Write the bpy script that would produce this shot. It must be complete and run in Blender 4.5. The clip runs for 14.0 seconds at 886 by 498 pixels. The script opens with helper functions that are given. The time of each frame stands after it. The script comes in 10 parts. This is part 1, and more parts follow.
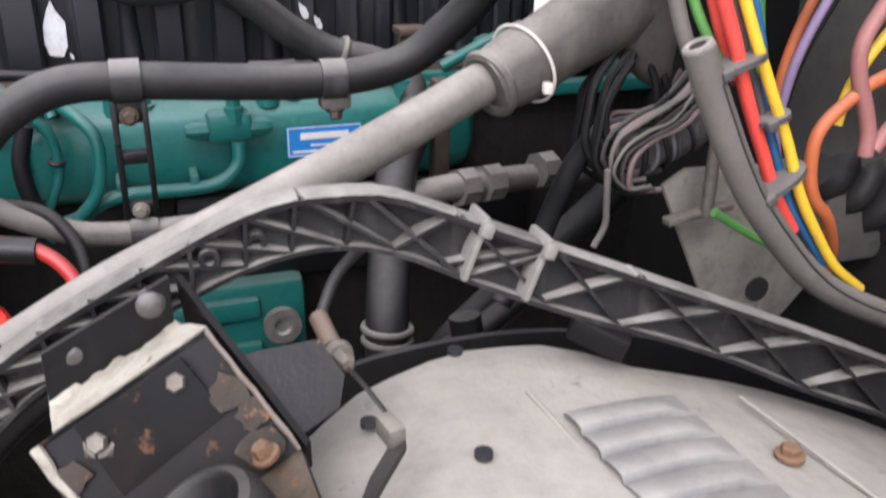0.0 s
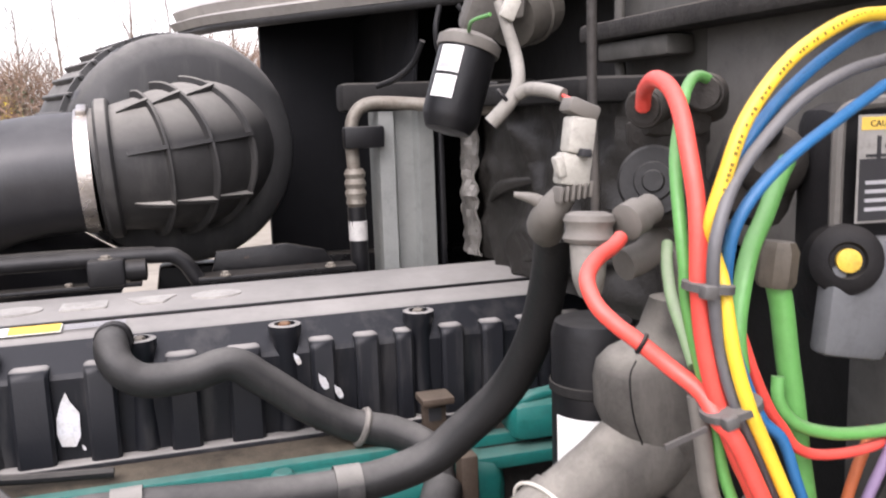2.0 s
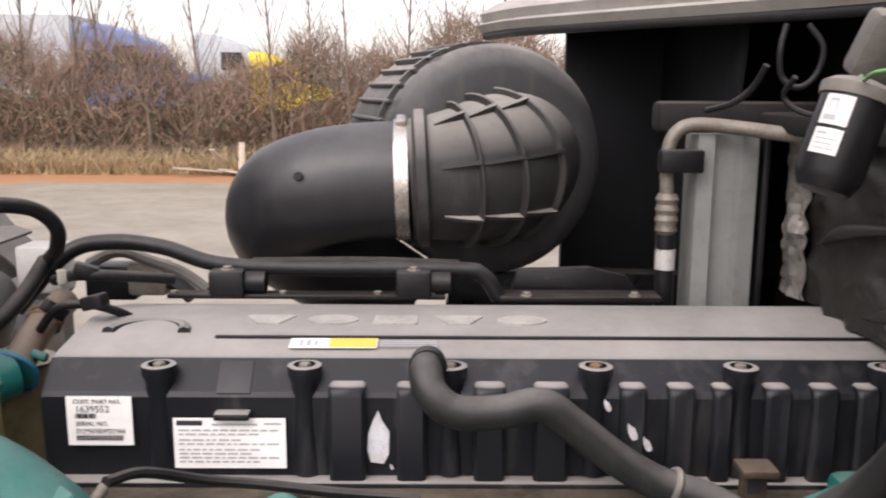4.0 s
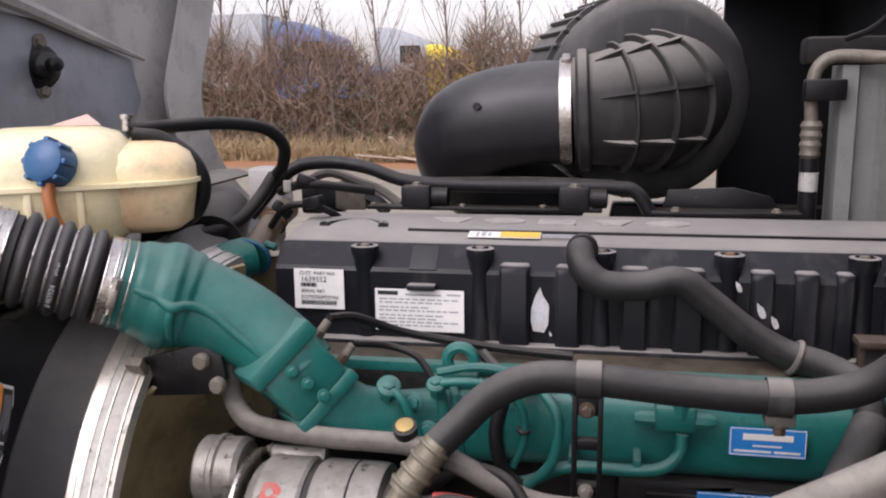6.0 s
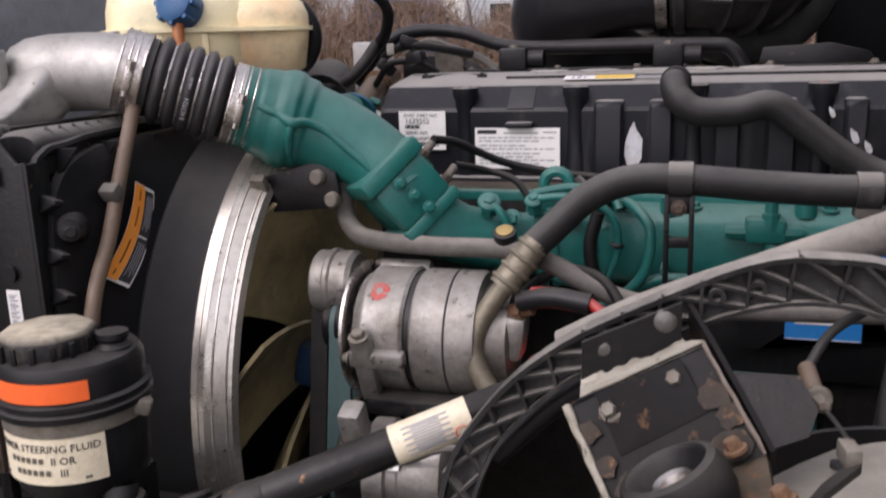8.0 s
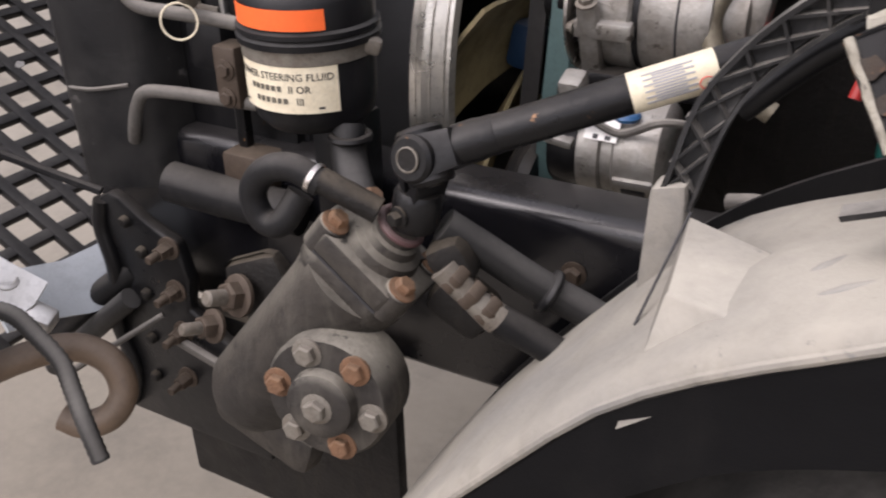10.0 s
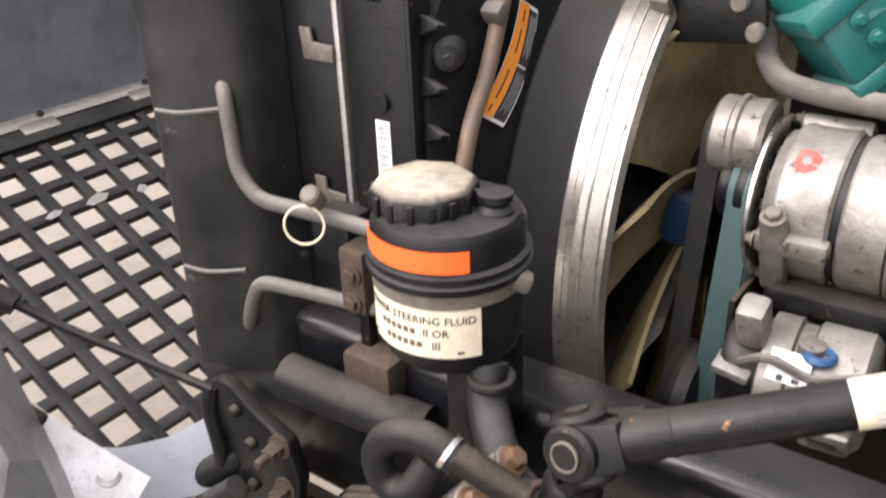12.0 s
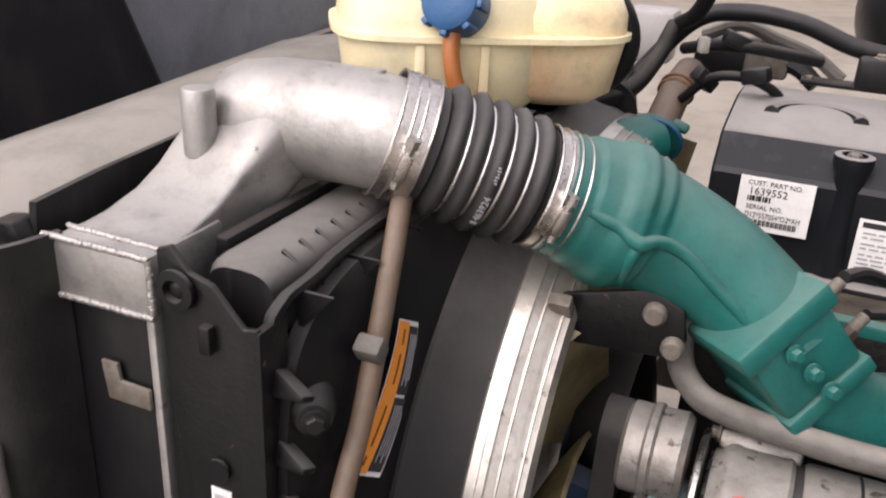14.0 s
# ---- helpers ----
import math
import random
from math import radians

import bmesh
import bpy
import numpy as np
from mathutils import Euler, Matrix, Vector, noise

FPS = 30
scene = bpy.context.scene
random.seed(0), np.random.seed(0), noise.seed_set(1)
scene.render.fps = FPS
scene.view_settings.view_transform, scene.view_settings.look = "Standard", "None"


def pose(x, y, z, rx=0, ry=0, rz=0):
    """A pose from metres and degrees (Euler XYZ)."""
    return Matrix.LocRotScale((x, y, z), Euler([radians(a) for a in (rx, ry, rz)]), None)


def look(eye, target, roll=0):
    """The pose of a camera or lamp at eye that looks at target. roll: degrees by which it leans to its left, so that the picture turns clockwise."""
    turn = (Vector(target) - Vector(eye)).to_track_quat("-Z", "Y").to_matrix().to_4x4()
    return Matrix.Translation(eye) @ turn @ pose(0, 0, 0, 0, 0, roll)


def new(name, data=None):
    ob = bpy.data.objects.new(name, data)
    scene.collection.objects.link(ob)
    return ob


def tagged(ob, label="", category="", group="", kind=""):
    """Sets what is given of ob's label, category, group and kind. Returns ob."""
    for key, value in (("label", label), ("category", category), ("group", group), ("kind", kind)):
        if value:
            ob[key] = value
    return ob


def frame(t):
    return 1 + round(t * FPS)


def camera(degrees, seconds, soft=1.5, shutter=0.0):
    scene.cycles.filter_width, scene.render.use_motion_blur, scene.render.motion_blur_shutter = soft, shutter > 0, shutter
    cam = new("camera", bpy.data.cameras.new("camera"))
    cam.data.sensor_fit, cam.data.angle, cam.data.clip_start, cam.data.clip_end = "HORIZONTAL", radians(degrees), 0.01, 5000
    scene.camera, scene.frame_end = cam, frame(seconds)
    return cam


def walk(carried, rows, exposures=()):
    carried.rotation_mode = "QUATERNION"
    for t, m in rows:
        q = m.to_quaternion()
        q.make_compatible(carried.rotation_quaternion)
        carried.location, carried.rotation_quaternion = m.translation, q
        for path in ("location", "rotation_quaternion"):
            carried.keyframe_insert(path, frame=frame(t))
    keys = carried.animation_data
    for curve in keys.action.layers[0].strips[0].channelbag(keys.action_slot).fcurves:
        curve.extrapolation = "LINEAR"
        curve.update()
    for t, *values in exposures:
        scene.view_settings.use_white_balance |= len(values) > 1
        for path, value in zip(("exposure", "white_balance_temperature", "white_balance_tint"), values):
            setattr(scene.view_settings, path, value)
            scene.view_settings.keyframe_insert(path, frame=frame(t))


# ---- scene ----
cam = camera(53.5, 14.0, soft=2.0, shutter=0.3)
PATH = [
    (0, (0.1293, 0.2939, 1.5972), (0.7364, 2.0260, 0.8026), 0.96),
    (0.5, (0.1351, 0.3115, 1.6398), (0.7619, 2.1076, 1.0224), 0.07),
    (1, (0.1489, 0.3299, 1.6799), (0.7664, 2.1740, 1.2133), -0.54),
    (1.5, (0.1669, 0.3568, 1.7166), (0.7777, 2.2254, 1.3489), -1.00),
    (2, (0.1857, 0.3880, 1.7599), (0.7451, 2.2806, 1.4358), -1.95),
    (2.5, (0.1972, 0.4310, 1.7993), (0.6833, 2.3440, 1.4763), -1.75),
    (3, (0.1759, 0.4615, 1.8240), (0.5131, 2.4013, 1.4727), -0.15),
    (3.5, (0.1450, 0.4679, 1.8226), (0.3119, 2.4281, 1.4621), 0.17),
    (4, (0.1107, 0.4682, 1.8217), (0.1186, 2.4346, 1.4568), 0.31),
    (4.2, (0.1018, 0.4707, 1.8213), (0.0368, 2.4353, 1.4526), -0.00),
    (6.3, (0.1398, 0.1994, 1.7122), (-0.2654, 2.1210, 1.3335), -0.92),
    (6.5, (0.1388, 0.1808, 1.6945), (-0.2877, 2.1012, 1.3336), -1.08),
    (7, (0.1401, 0.1525, 1.6594), (-0.3444, 2.0615, 1.3113), -0.96),
    (7.5, (0.1440, 0.1391, 1.6130), (-0.3868, 2.0306, 1.2384), -1.81),
    (8, (0.1470, 0.1268, 1.5692), (-0.4247, 1.9880, 1.1120), -1.75),
    (8.5, (0.1474, 0.1109, 1.5248), (-0.4739, 1.9163, 0.9294), -2.25),
    (9, (0.1416, 0.0949, 1.4811), (-0.5148, 1.8294, 0.7323), -1.55),
    (9.2, (0.1387, 0.0882, 1.4587), (-0.5431, 1.7732, 0.6246), -1.30),
    (11.3, (-0.0070, 0.1696, 1.5338), (-1.0757, 1.5337, 0.5353), -3.26),
    (11.5, (-0.0183, 0.1911, 1.5473), (-1.0975, 1.5767, 0.5905), -2.82),
    (12, (-0.0506, 0.2628, 1.5968), (-1.1267, 1.6838, 0.6897), -2.31),
    (12.5, (-0.0864, 0.3428, 1.6773), (-1.0943, 1.8357, 0.8081), -1.17),
    (13, (-0.1509, 0.4177, 1.7107), (-1.0581, 1.9803, 0.8532), 1.94),
    (13.5, (-0.2002, 0.4784, 1.7415), (-1.0246, 2.0767, 0.8664), 3.03),
    (14, (-0.2641, 0.4861, 1.7569), (-0.9739, 2.1742, 0.9528), 2.82),
]

walk(cam, [(t, look(eye, target, roll)) for t, eye, target, roll in PATH],
     exposures=[(0.0, 0.33, 6300, 19), (0.5, 0.61, 6400, 20), (1.0, 0.64, 6450, 20), (1.5, 0.61, 6500, 21), (2.0, 0.58, 6550, 20), (2.5, 0.49, 6600, 19), (3.0, 0.30, 6700, 19), (4.2, 0.1, 6900, 20), (6.5, -0.31, 6500, 22), (7.0, -0.24, 6500, 22), (7.5, -0.42, 6500, 23), (8.2, -0.46, 6600, 22), (8.6, -0.36, 6600, 21), (9.2, -0.27, 6700, 21), (11.5, 0.35, 6600, 18), (12.0, 0.53, 6750, 19), (12.5, 0.52, 6900, 21), (13.5, 0.16, 6900, 22), (14.0, 0.0, 6900, 22)])

# ---- daylight: bright overcast sky ----
world = bpy.data.worlds.new("overcast_sky")
scene.world = world
world.use_nodes = True
wn, wl = world.node_tree.nodes, world.node_tree.links
wn.clear()
sky = wn.new("ShaderNodeTexSky")
sky.sky_type = "NISHITA"
sky.sun_disc = False
sky.sun_elevation, sky.sun_rotation = radians(48), radians(200)
sky.air_density, sky.dust_density = 1.0, 1.5
pale = wn.new("ShaderNodeHueSaturation")
pale.inputs["Saturation"].default_value = 0.22
pale.inputs["Value"].default_value = 2.3
bg = wn.new("ShaderNodeBackground")
# a cloudy sky is brighter overhead than towards the horizon
where, part_z, zenith = wn.new("ShaderNodeTexCoord"), wn.new("ShaderNodeSeparateXYZ"), wn.new("ShaderNodeMapRange")
zenith.inputs["From Min"].default_value, zenith.inputs["From Max"].default_value = 0.0, 1.0
zenith.inputs["To Min"].default_value, zenith.inputs["To Max"].default_value = 0.093, 0.25
wl.new(where.outputs["Generated"], part_z.inputs[0])
wl.new(part_z.outputs["Z"], zenith.inputs["Value"])
wl.new(zenith.outputs[0], bg.inputs["Strength"])
wo = wn.new("ShaderNodeOutputWorld")
wl.new(sky.outputs[0], pale.inputs["Color"])
wl.new(pale.outputs[0], bg.inputs["Color"])
wl.new(bg.outputs[0], wo.inputs["Surface"])
sun_data = bpy.data.lights.new("sun", "SUN")
sun_data.energy, sun_data.angle, sun_data.color = 1.15, radians(26), (1.0, 0.98, 0.96)
sun = new("sun", sun_data)
sun.matrix_world = look((-4.4, -3.0, 6.5), (0, 1.2, 1.2))

# ---- helpers for building ----
BASE = {}


def vec(*p):
    return Vector(p)


def finish(bm, name, material, angle=40):
    me = bpy.data.meshes.new(name)
    bmesh.ops.recalc_face_normals(bm, faces=bm.faces)
    bm.to_mesh(me)
    bm.free()
    me.polygons.foreach_set("use_smooth", [True] * len(me.polygons))
    me.set_sharp_from_angle(angle=radians(angle))
    if material:
        me.materials.append(material)
    return me


def thing(name, label, category, at=(0, 0, 0), group="", kind=""):
    """An Empty at the base of a thing that has parts."""
    ob = new(name)
    ob.empty_display_size = 0.05
    ob.location = at
    BASE[ob] = Vector(at)
    return tagged(ob, label, category, group, kind)


def solid(name, bm, material, label, category, group="", kind="", at=None, angle=40):
    """A thing of one mesh."""
    if at is None:
        lo = [min(v.co[i] for v in bm.verts) for i in range(3)]
        hi = [max(v.co[i] for v in bm.verts) for i in range(3)]
        at = ((lo[0] + hi[0]) / 2, (lo[1] + hi[1]) / 2, lo[2])
    at = Vector(at)
    bmesh.ops.translate(bm, verts=bm.verts, vec=-at)
    ob = new(name, finish(bm, name, material, angle))
    ob.location = at
    BASE[ob] = at
    return tagged(ob, label, category, group, kind)


def part(name, bm, material, parent, label="", angle=40):
    """One mesh under a thing or under a part."""
    bmesh.ops.translate(bm, verts=bm.verts, vec=-BASE[parent])
    ob = new(name, finish(bm, name, material, angle))
    ob.parent = parent
    BASE[ob] = BASE[parent]
    return tagged(ob, label)


def frame_of(axis, up=(0, 0, 1)):
    """A turn whose z runs along axis and whose x lies near up."""
    z = Vector(axis).normalized()
    u = Vector(up)
    if abs(z.dot(u.normalized())) > 0.98:
        u = Vector((1, 0, 0))
    x = (u - z * u.dot(z)).normalized()
    y = z.cross(x)
    m = Matrix((x, y, z)).transposed().to_4x4()
    return m


def place(axis, at, up=(0, 0, 1)):
    return Matrix.Translation(at) @ frame_of(axis, up)


def smooth(points, steps=6):
    """Points along a Catmull-Rom curve through the given ones."""
    p = [Vector(q) for q in points]
    if len(p) < 3 or steps < 2:
        return p
    p = [2 * p[0] - p[1]] + p + [2 * p[-1] - p[-2]]
    out = []
    for i in range(1, len(p) - 2):
        a, b, c, d = p[i - 1:i + 3]
        for k in range(steps):
            t = k / steps
            out.append(0.5 * (2 * b + (c - a) * t + (2 * a - 5 * b + 4 * c - d) * t * t + (3 * b - a - 3 * c + d) * t ** 3))
    out.append(p[-2])
    return out


def bridge(bm, rings, closed=True, cap=True):
    n = len(rings[0])
    for a, b in zip(rings, rings[1:]):
        for i in range(n if closed else n - 1):
            j = (i + 1) % n
            bm.faces.new((a[i], a[j], b[j], b[i]))
    if cap and closed:
        bm.faces.new(rings[0][::-1])
        bm.faces.new(rings[-1])


def tube(points, r, seg=14, steps=6, bm=None, cap=True):
    """A round pipe along a smooth curve; r is one radius or one for each given point."""
    bm = bm or bmesh.new()
    line = smooth(points, steps)
    if isinstance(r, (list, tuple)):
        k = (len(line) - 1) / (len(r) - 1)
        radii = [float(np.interp(i / k, range(len(r)), r)) for i in range(len(line))]
    else:
        radii = [r] * len(line)
    rings, side = [], None
    for i, p in enumerate(line):
        ahead = (line[min(i + 1, len(line) - 1)] - line[max(i - 1, 0)]).normalized()
        if side is None:
            side = ahead.orthogonal().normalized()
        side = (side - ahead * side.dot(ahead)).normalized()
        other = ahead.cross(side)
        rings.append([bm.verts.new(p + radii[i] * (math.cos(a) * side + math.sin(a) * other))
                      for a in (2 * math.pi * k / seg for k in range(seg))])
    bridge(bm, rings, cap=cap)
    return bm


def lathe(profile, m, seg=28, bm=None, cap=True, squash=1.0):
    """Profile of (radius, height) turned round the z axis of m."""
    bm = bm or bmesh.new()
    rings = []
    for r, h in profile:
        rings.append([bm.verts.new(m @ Vector((r * math.cos(a), squash * r * math.sin(a), h)))
                      for a in (2 * math.pi * k / seg for k in range(seg))])
    bridge(bm, rings, cap=cap)
    return bm


def box(size, m, bevel=0.0, bm=None, segments=2):
    """A box with rounded edges, centred on m."""
    own = bmesh.new()
    bmesh.ops.create_cube(own, size=1.0)
    for v in own.verts:
        v.co = Vector((v.co.x * size[0], v.co.y * size[1], v.co.z * size[2]))
    if bevel:
        bmesh.ops.bevel(own, geom=list(own.edges), offset=bevel, segments=segments, affect="EDGES", profile=0.5)
    bmesh.ops.transform(own, verts=own.verts, matrix=m)
    if bm is None:
        return own
    return join(bm, own)


def join(bm, other):
    me = bpy.data.meshes.new("tmp")
    other.to_mesh(me)
    other.free()
    bm.from_mesh(me)
    bpy.data.meshes.remove(me)
    return bm


def span(lo, hi, bevel=0.0, bm=None):
    """A box from corner to corner, along the axes."""
    lo, hi = Vector(lo), Vector(hi)
    return box(hi - lo, Matrix.Translation((lo + hi) / 2), bevel, bm)


def slab(outline, m, depth, bevel=0.0, bm=None):
    """An outline in the xy plane of m, raised along its z by depth."""
    own = bmesh.new()
    bottom = [own.verts.new((x, y, 0)) for x, y in outline]
    top = [own.verts.new((x, y, depth)) for x, y in outline]
    bridge(own, [bottom, top])
    bmesh.ops.recalc_face_normals(own, faces=own.faces)
    if bevel:
        bmesh.ops.bevel(own, geom=list(own.edges), offset=bevel, segments=2, affect="EDGES", profile=0.5)
    bmesh.ops.transform(own, verts=own.verts, matrix=m)
    return join(bm, own) if bm else own


def loft(sections, cap=True, bm=None, closed=True):
    """Sections of equally many points each, skinned."""
    bm = bm or bmesh.new()
    bridge(bm, [[bm.verts.new(p) for p in s] for s in sections], closed, cap)
    return bm


def sheet(rows, thick, bm=None):
    """A curved sheet through rows of points, with a thickness."""
    own = bmesh.new()
    grid = [[own.verts.new(p) for p in r] for r in rows]
    bridge(own, grid, closed=False, cap=False)
    bmesh.ops.recalc_face_normals(own, faces=own.faces)
    bmesh.ops.solidify(own, geom=list(own.faces), thickness=thick)
    return join(bm, own) if bm else own


def ring_of(m, rx, ry, h, n, power=2.0):
    """Points of a rounded rectangle (superellipse) in the plane z = h of m."""
    out = []
    for k in range(n):
        a = 2 * math.pi * k / n
        c, s = math.cos(a), math.sin(a)
        out.append(m @ Vector((math.copysign(abs(c) ** (2 / power), c) * rx, math.copysign(abs(s) ** (2 / power), s) * ry, h)))
    return out


def hexbolt(m, r=0.008, h=0.007, washer=True, bm=None):
    """A hexagon bolt head with its washer, standing on the xy plane of m."""
    bm = bm or bmesh.new()
    if washer:
        lathe([(r * 1.45, -0.001), (r * 1.45, r * 0.22), (r * 1.2, r * 0.3)], m, 16, bm)
    lathe([(r, 0), (r, h * 0.85), (r * 0.82, h)], m, 6, bm)
    return bm


def torus(m, big, small, seg=28, ring=8, bm=None, arc=2 * math.pi, start=0.0):
    pts = []
    n = max(4, int(seg * arc / (2 * math.pi)))
    full = arc > 6.28
    bm = bm or bmesh.new()
    rings = []
    for k in range(n if full else n + 1):
        a = start + arc * k / n
        c = Vector((math.cos(a), math.sin(a), 0))
        rings.append([bm.verts.new(m @ (c * (big + small * math.cos(b)) + Vector((0, 0, small * math.sin(b)))))
                      for b in (2 * math.pi * j / ring for j in range(ring))])
    if full:
        bridge(bm, rings + [rings[0]], cap=False)
    else:
        bridge(bm, rings)
    return bm


def band(m, radius, width, thick, seg=32, bm=None):
    """A flat hoop round the z axis of m."""
    return lathe([(radius, -width / 2), (radius + thick, -width / 2), (radius + thick, width / 2), (radius, width / 2), (radius, -width / 2)],
                 m, seg, bm, cap=False)


def words(text, size, m, depth=0.0004, align="LEFT"):
    """Raised lettering in the built-in font, in the xy plane of m."""
    cu = bpy.data.curves.new("letters", "FONT")
    cu.body, cu.size, cu.extrude, cu.align_x = text, size, depth, align
    cu.resolution_u = 2
    ob = bpy.data.objects.new("letters", cu)
    scene.collection.objects.link(ob)
    me = bpy.data.meshes.new_from_object(ob.evaluated_get(bpy.context.evaluated_depsgraph_get()))
    bpy.data.objects.remove(ob)
    bm = bmesh.new()
    bm.from_mesh(me)
    bpy.data.meshes.remove(me)
    bmesh.ops.transform(bm, verts=bm.verts, matrix=m)
    return bm


def bars(rows, m, depth=0.0005, bm=None):
    """Plain bars (x0, y0, x1, y1) in the xy plane of m."""
    bm = bm or bmesh.new()
    for x0, y0, x1, y1 in rows:
        box((x1 - x0, y1 - y0, depth), m @ Matrix.Translation(((x0 + x1) / 2, (y0 + y1) / 2, depth / 2)), 0, bm)
    return bm


# ---- materials ----
DUST = (0.30, 0.275, 0.245)


def paint(name, color, rough=0.5, metal=0.0, dust=0.0, stain=0.3, stain_color=None, scale=14.0, bump=0.15, grain=260.0, spec=0.5,
          dust_color=DUST, chips=0.0, chip_color=(0.35, 0.18, 0.08), even=0.30, flatness=0.30):
    """A surface with two scales of variation, settled dust on what faces up, stains and chips."""
    mt = bpy.data.materials.new(name)
    mt.use_nodes = True
    n, l = mt.node_tree.nodes, mt.node_tree.links
    b = n["Principled BSDF"]
    b.inputs["Metallic"].default_value = metal
    b.inputs["Specular IOR Level"].default_value = spec
    co = n.new("ShaderNodeTexCoord")

    def noise_at(s, detail=4.0, rough_=0.6):
        t = n.new("ShaderNodeTexNoise")
        t.inputs["Scale"].default_value, t.inputs["Detail"].default_value = s, detail
        t.inputs["Roughness"].default_value = rough_
        l.new(co.outputs["Object"], t.inputs["Vector"])
        return t

    def steps(value, lo, hi, a=0.0, z=1.0):
        r = n.new("ShaderNodeMapRange")
        r.inputs["From Min"].default_value, r.inputs["From Max"].default_value = lo, hi
        r.inputs["To Min"].default_value, r.inputs["To Max"].default_value = a, z
        l.new(value, r.inputs["Value"])
        return r.outputs[0]

    def blend(fac, a, c):
        mx = n.new("ShaderNodeMix")
        mx.data_type = "RGBA"
        l.new(fac, mx.inputs["Factor"])
        for side, slot in ((a, "A"), (c, "B")):
            socket = [s for s in mx.inputs if s.name == slot and s.type == "RGBA"][0]
            if isinstance(side, tuple):
                socket.default_value = (*side, 1)
            else:
                l.new(side, socket)
        return [o for o in mx.outputs if o.type == "RGBA"][0]

    big, fine, mid = noise_at(scale), noise_at(grain, 3.0), noise_at(scale * 5.3, 5.0, 0.65)
    worn = stain_color or tuple(c * 0.55 for c in color)
    out = blend(steps(big.outputs["Fac"], 0.42, 0.72, 0.0, stain), color, worn)
    out = blend(steps(mid.outputs["Fac"], 0.50, 0.78, 0.0, min(0.8, stain * 1.2)), out, tuple(c * 0.45 for c in color))
    out = blend(steps(fine.outputs["Fac"], 0.35, 0.75, 0.0, 0.18), out, tuple(min(1, c * 1.3 + 0.001) for c in color))
    rough_out = steps(big.outputs["Fac"], 0.3, 0.75, max(0.05, rough - 0.10), min(1.0, rough + 0.12))
    if dust:
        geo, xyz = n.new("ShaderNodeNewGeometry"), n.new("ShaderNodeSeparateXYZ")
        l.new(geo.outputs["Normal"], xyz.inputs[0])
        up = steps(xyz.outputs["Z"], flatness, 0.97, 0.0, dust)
        cloud = noise_at(scale * 0.7, 7.0, 0.72)
        mul = n.new("ShaderNodeMath")
        mul.operation = "MULTIPLY"
        l.new(up, mul.inputs[0])
        l.new(steps(cloud.outputs["Fac"], 0.34, 0.60, even, 1.0), mul.inputs[1])
        # thin runs of dirt down the sides
        runs = n.new("ShaderNodeTexNoise")
        runs.inputs["Scale"].default_value, runs.inputs["Detail"].default_value = 1.0, 5.0
        runs.inputs["Roughness"].default_value = 0.65
        sq = n.new("ShaderNodeMapping")
        sq.inputs["Scale"].default_value = (scale * 3.4, scale * 3.4, scale * 0.55)
        l.new(co.outputs["Object"], sq.inputs["Vector"])
        l.new(sq.outputs[0], runs.inputs["Vector"])
        film = n.new("ShaderNodeMath")
        film.operation = "MAXIMUM"
        l.new(mul.outputs[0], film.inputs[0])
        l.new(steps(runs.outputs["Fac"], 0.52, 0.82, 0.0, 0.15 * dust), film.inputs[1])
        out = blend(film.outputs[0], out, dust_color)
        mr = n.new("ShaderNodeMix")
        l.new(film.outputs[0], mr.inputs[0])
        l.new(rough_out, mr.inputs[2])
        mr.inputs[3].default_value = 0.95
        rough_out = mr.outputs[0]
        if metal:
            mm = n.new("ShaderNodeMath")
            mm.operation, mm.inputs[0].default_value, mm.use_clamp = "SUBTRACT", metal, True
            l.new(film.outputs[0], mm.inputs[1])
            l.new(mm.outputs[0], b.inputs["Metallic"])
    if chips:
        spots = noise_at(scale * 3.1, 6.0, 0.7)
        out = blend(steps(spots.outputs["Fac"], 0.69 - 0.14 * chips, 0.75 - 0.14 * chips, 0.0, 0.85), out, chip_color)
    l.new(out, b.inputs["Base Color"])
    l.new(rough_out, b.inputs["Roughness"])
    if bump:
        bp = n.new("ShaderNodeBump")
        bp.inputs["Strength"].default_value, bp.inputs["Distance"].default_value = bump, 0.002
        l.new(fine.outputs["Fac"], bp.inputs["Height"])
        b2 = n.new("ShaderNodeBump")
        b2.inputs["Strength"].default_value, b2.inputs["Distance"].default_value = min(0.5, bump * 1.2), 0.004
        l.new(mid.outputs["Fac"], b2.inputs["Height"])
        l.new(bp.outputs[0], b2.inputs["Normal"])
        l.new(b2.outputs[0], b.inputs["Normal"])
    return mt


def flat(name, color, rough=0.6):
    return paint(name, color, rough, stain=0.15, bump=0.03)


GREEN = paint("engine_green_paint", (0.009, 0.120, 0.104), 0.36, dust=0.42, stain=0.45, stain_color=(0.006, 0.060, 0.054), chips=0.12, chip_color=(0.06, 0.055, 0.045), bump=0.12, dust_color=(0.20, 0.25, 0.215), spec=0.4)
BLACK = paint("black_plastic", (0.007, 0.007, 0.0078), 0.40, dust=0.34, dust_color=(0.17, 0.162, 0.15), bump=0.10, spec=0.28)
COVER = paint("grey_black_cover", (0.0075, 0.0082, 0.0105), 0.42, dust=1.0, dust_color=(0.275, 0.262, 0.243), stain=0.2, bump=0.10, grain=420, spec=0.30, scale=7, even=0.72, flatness=0.80)
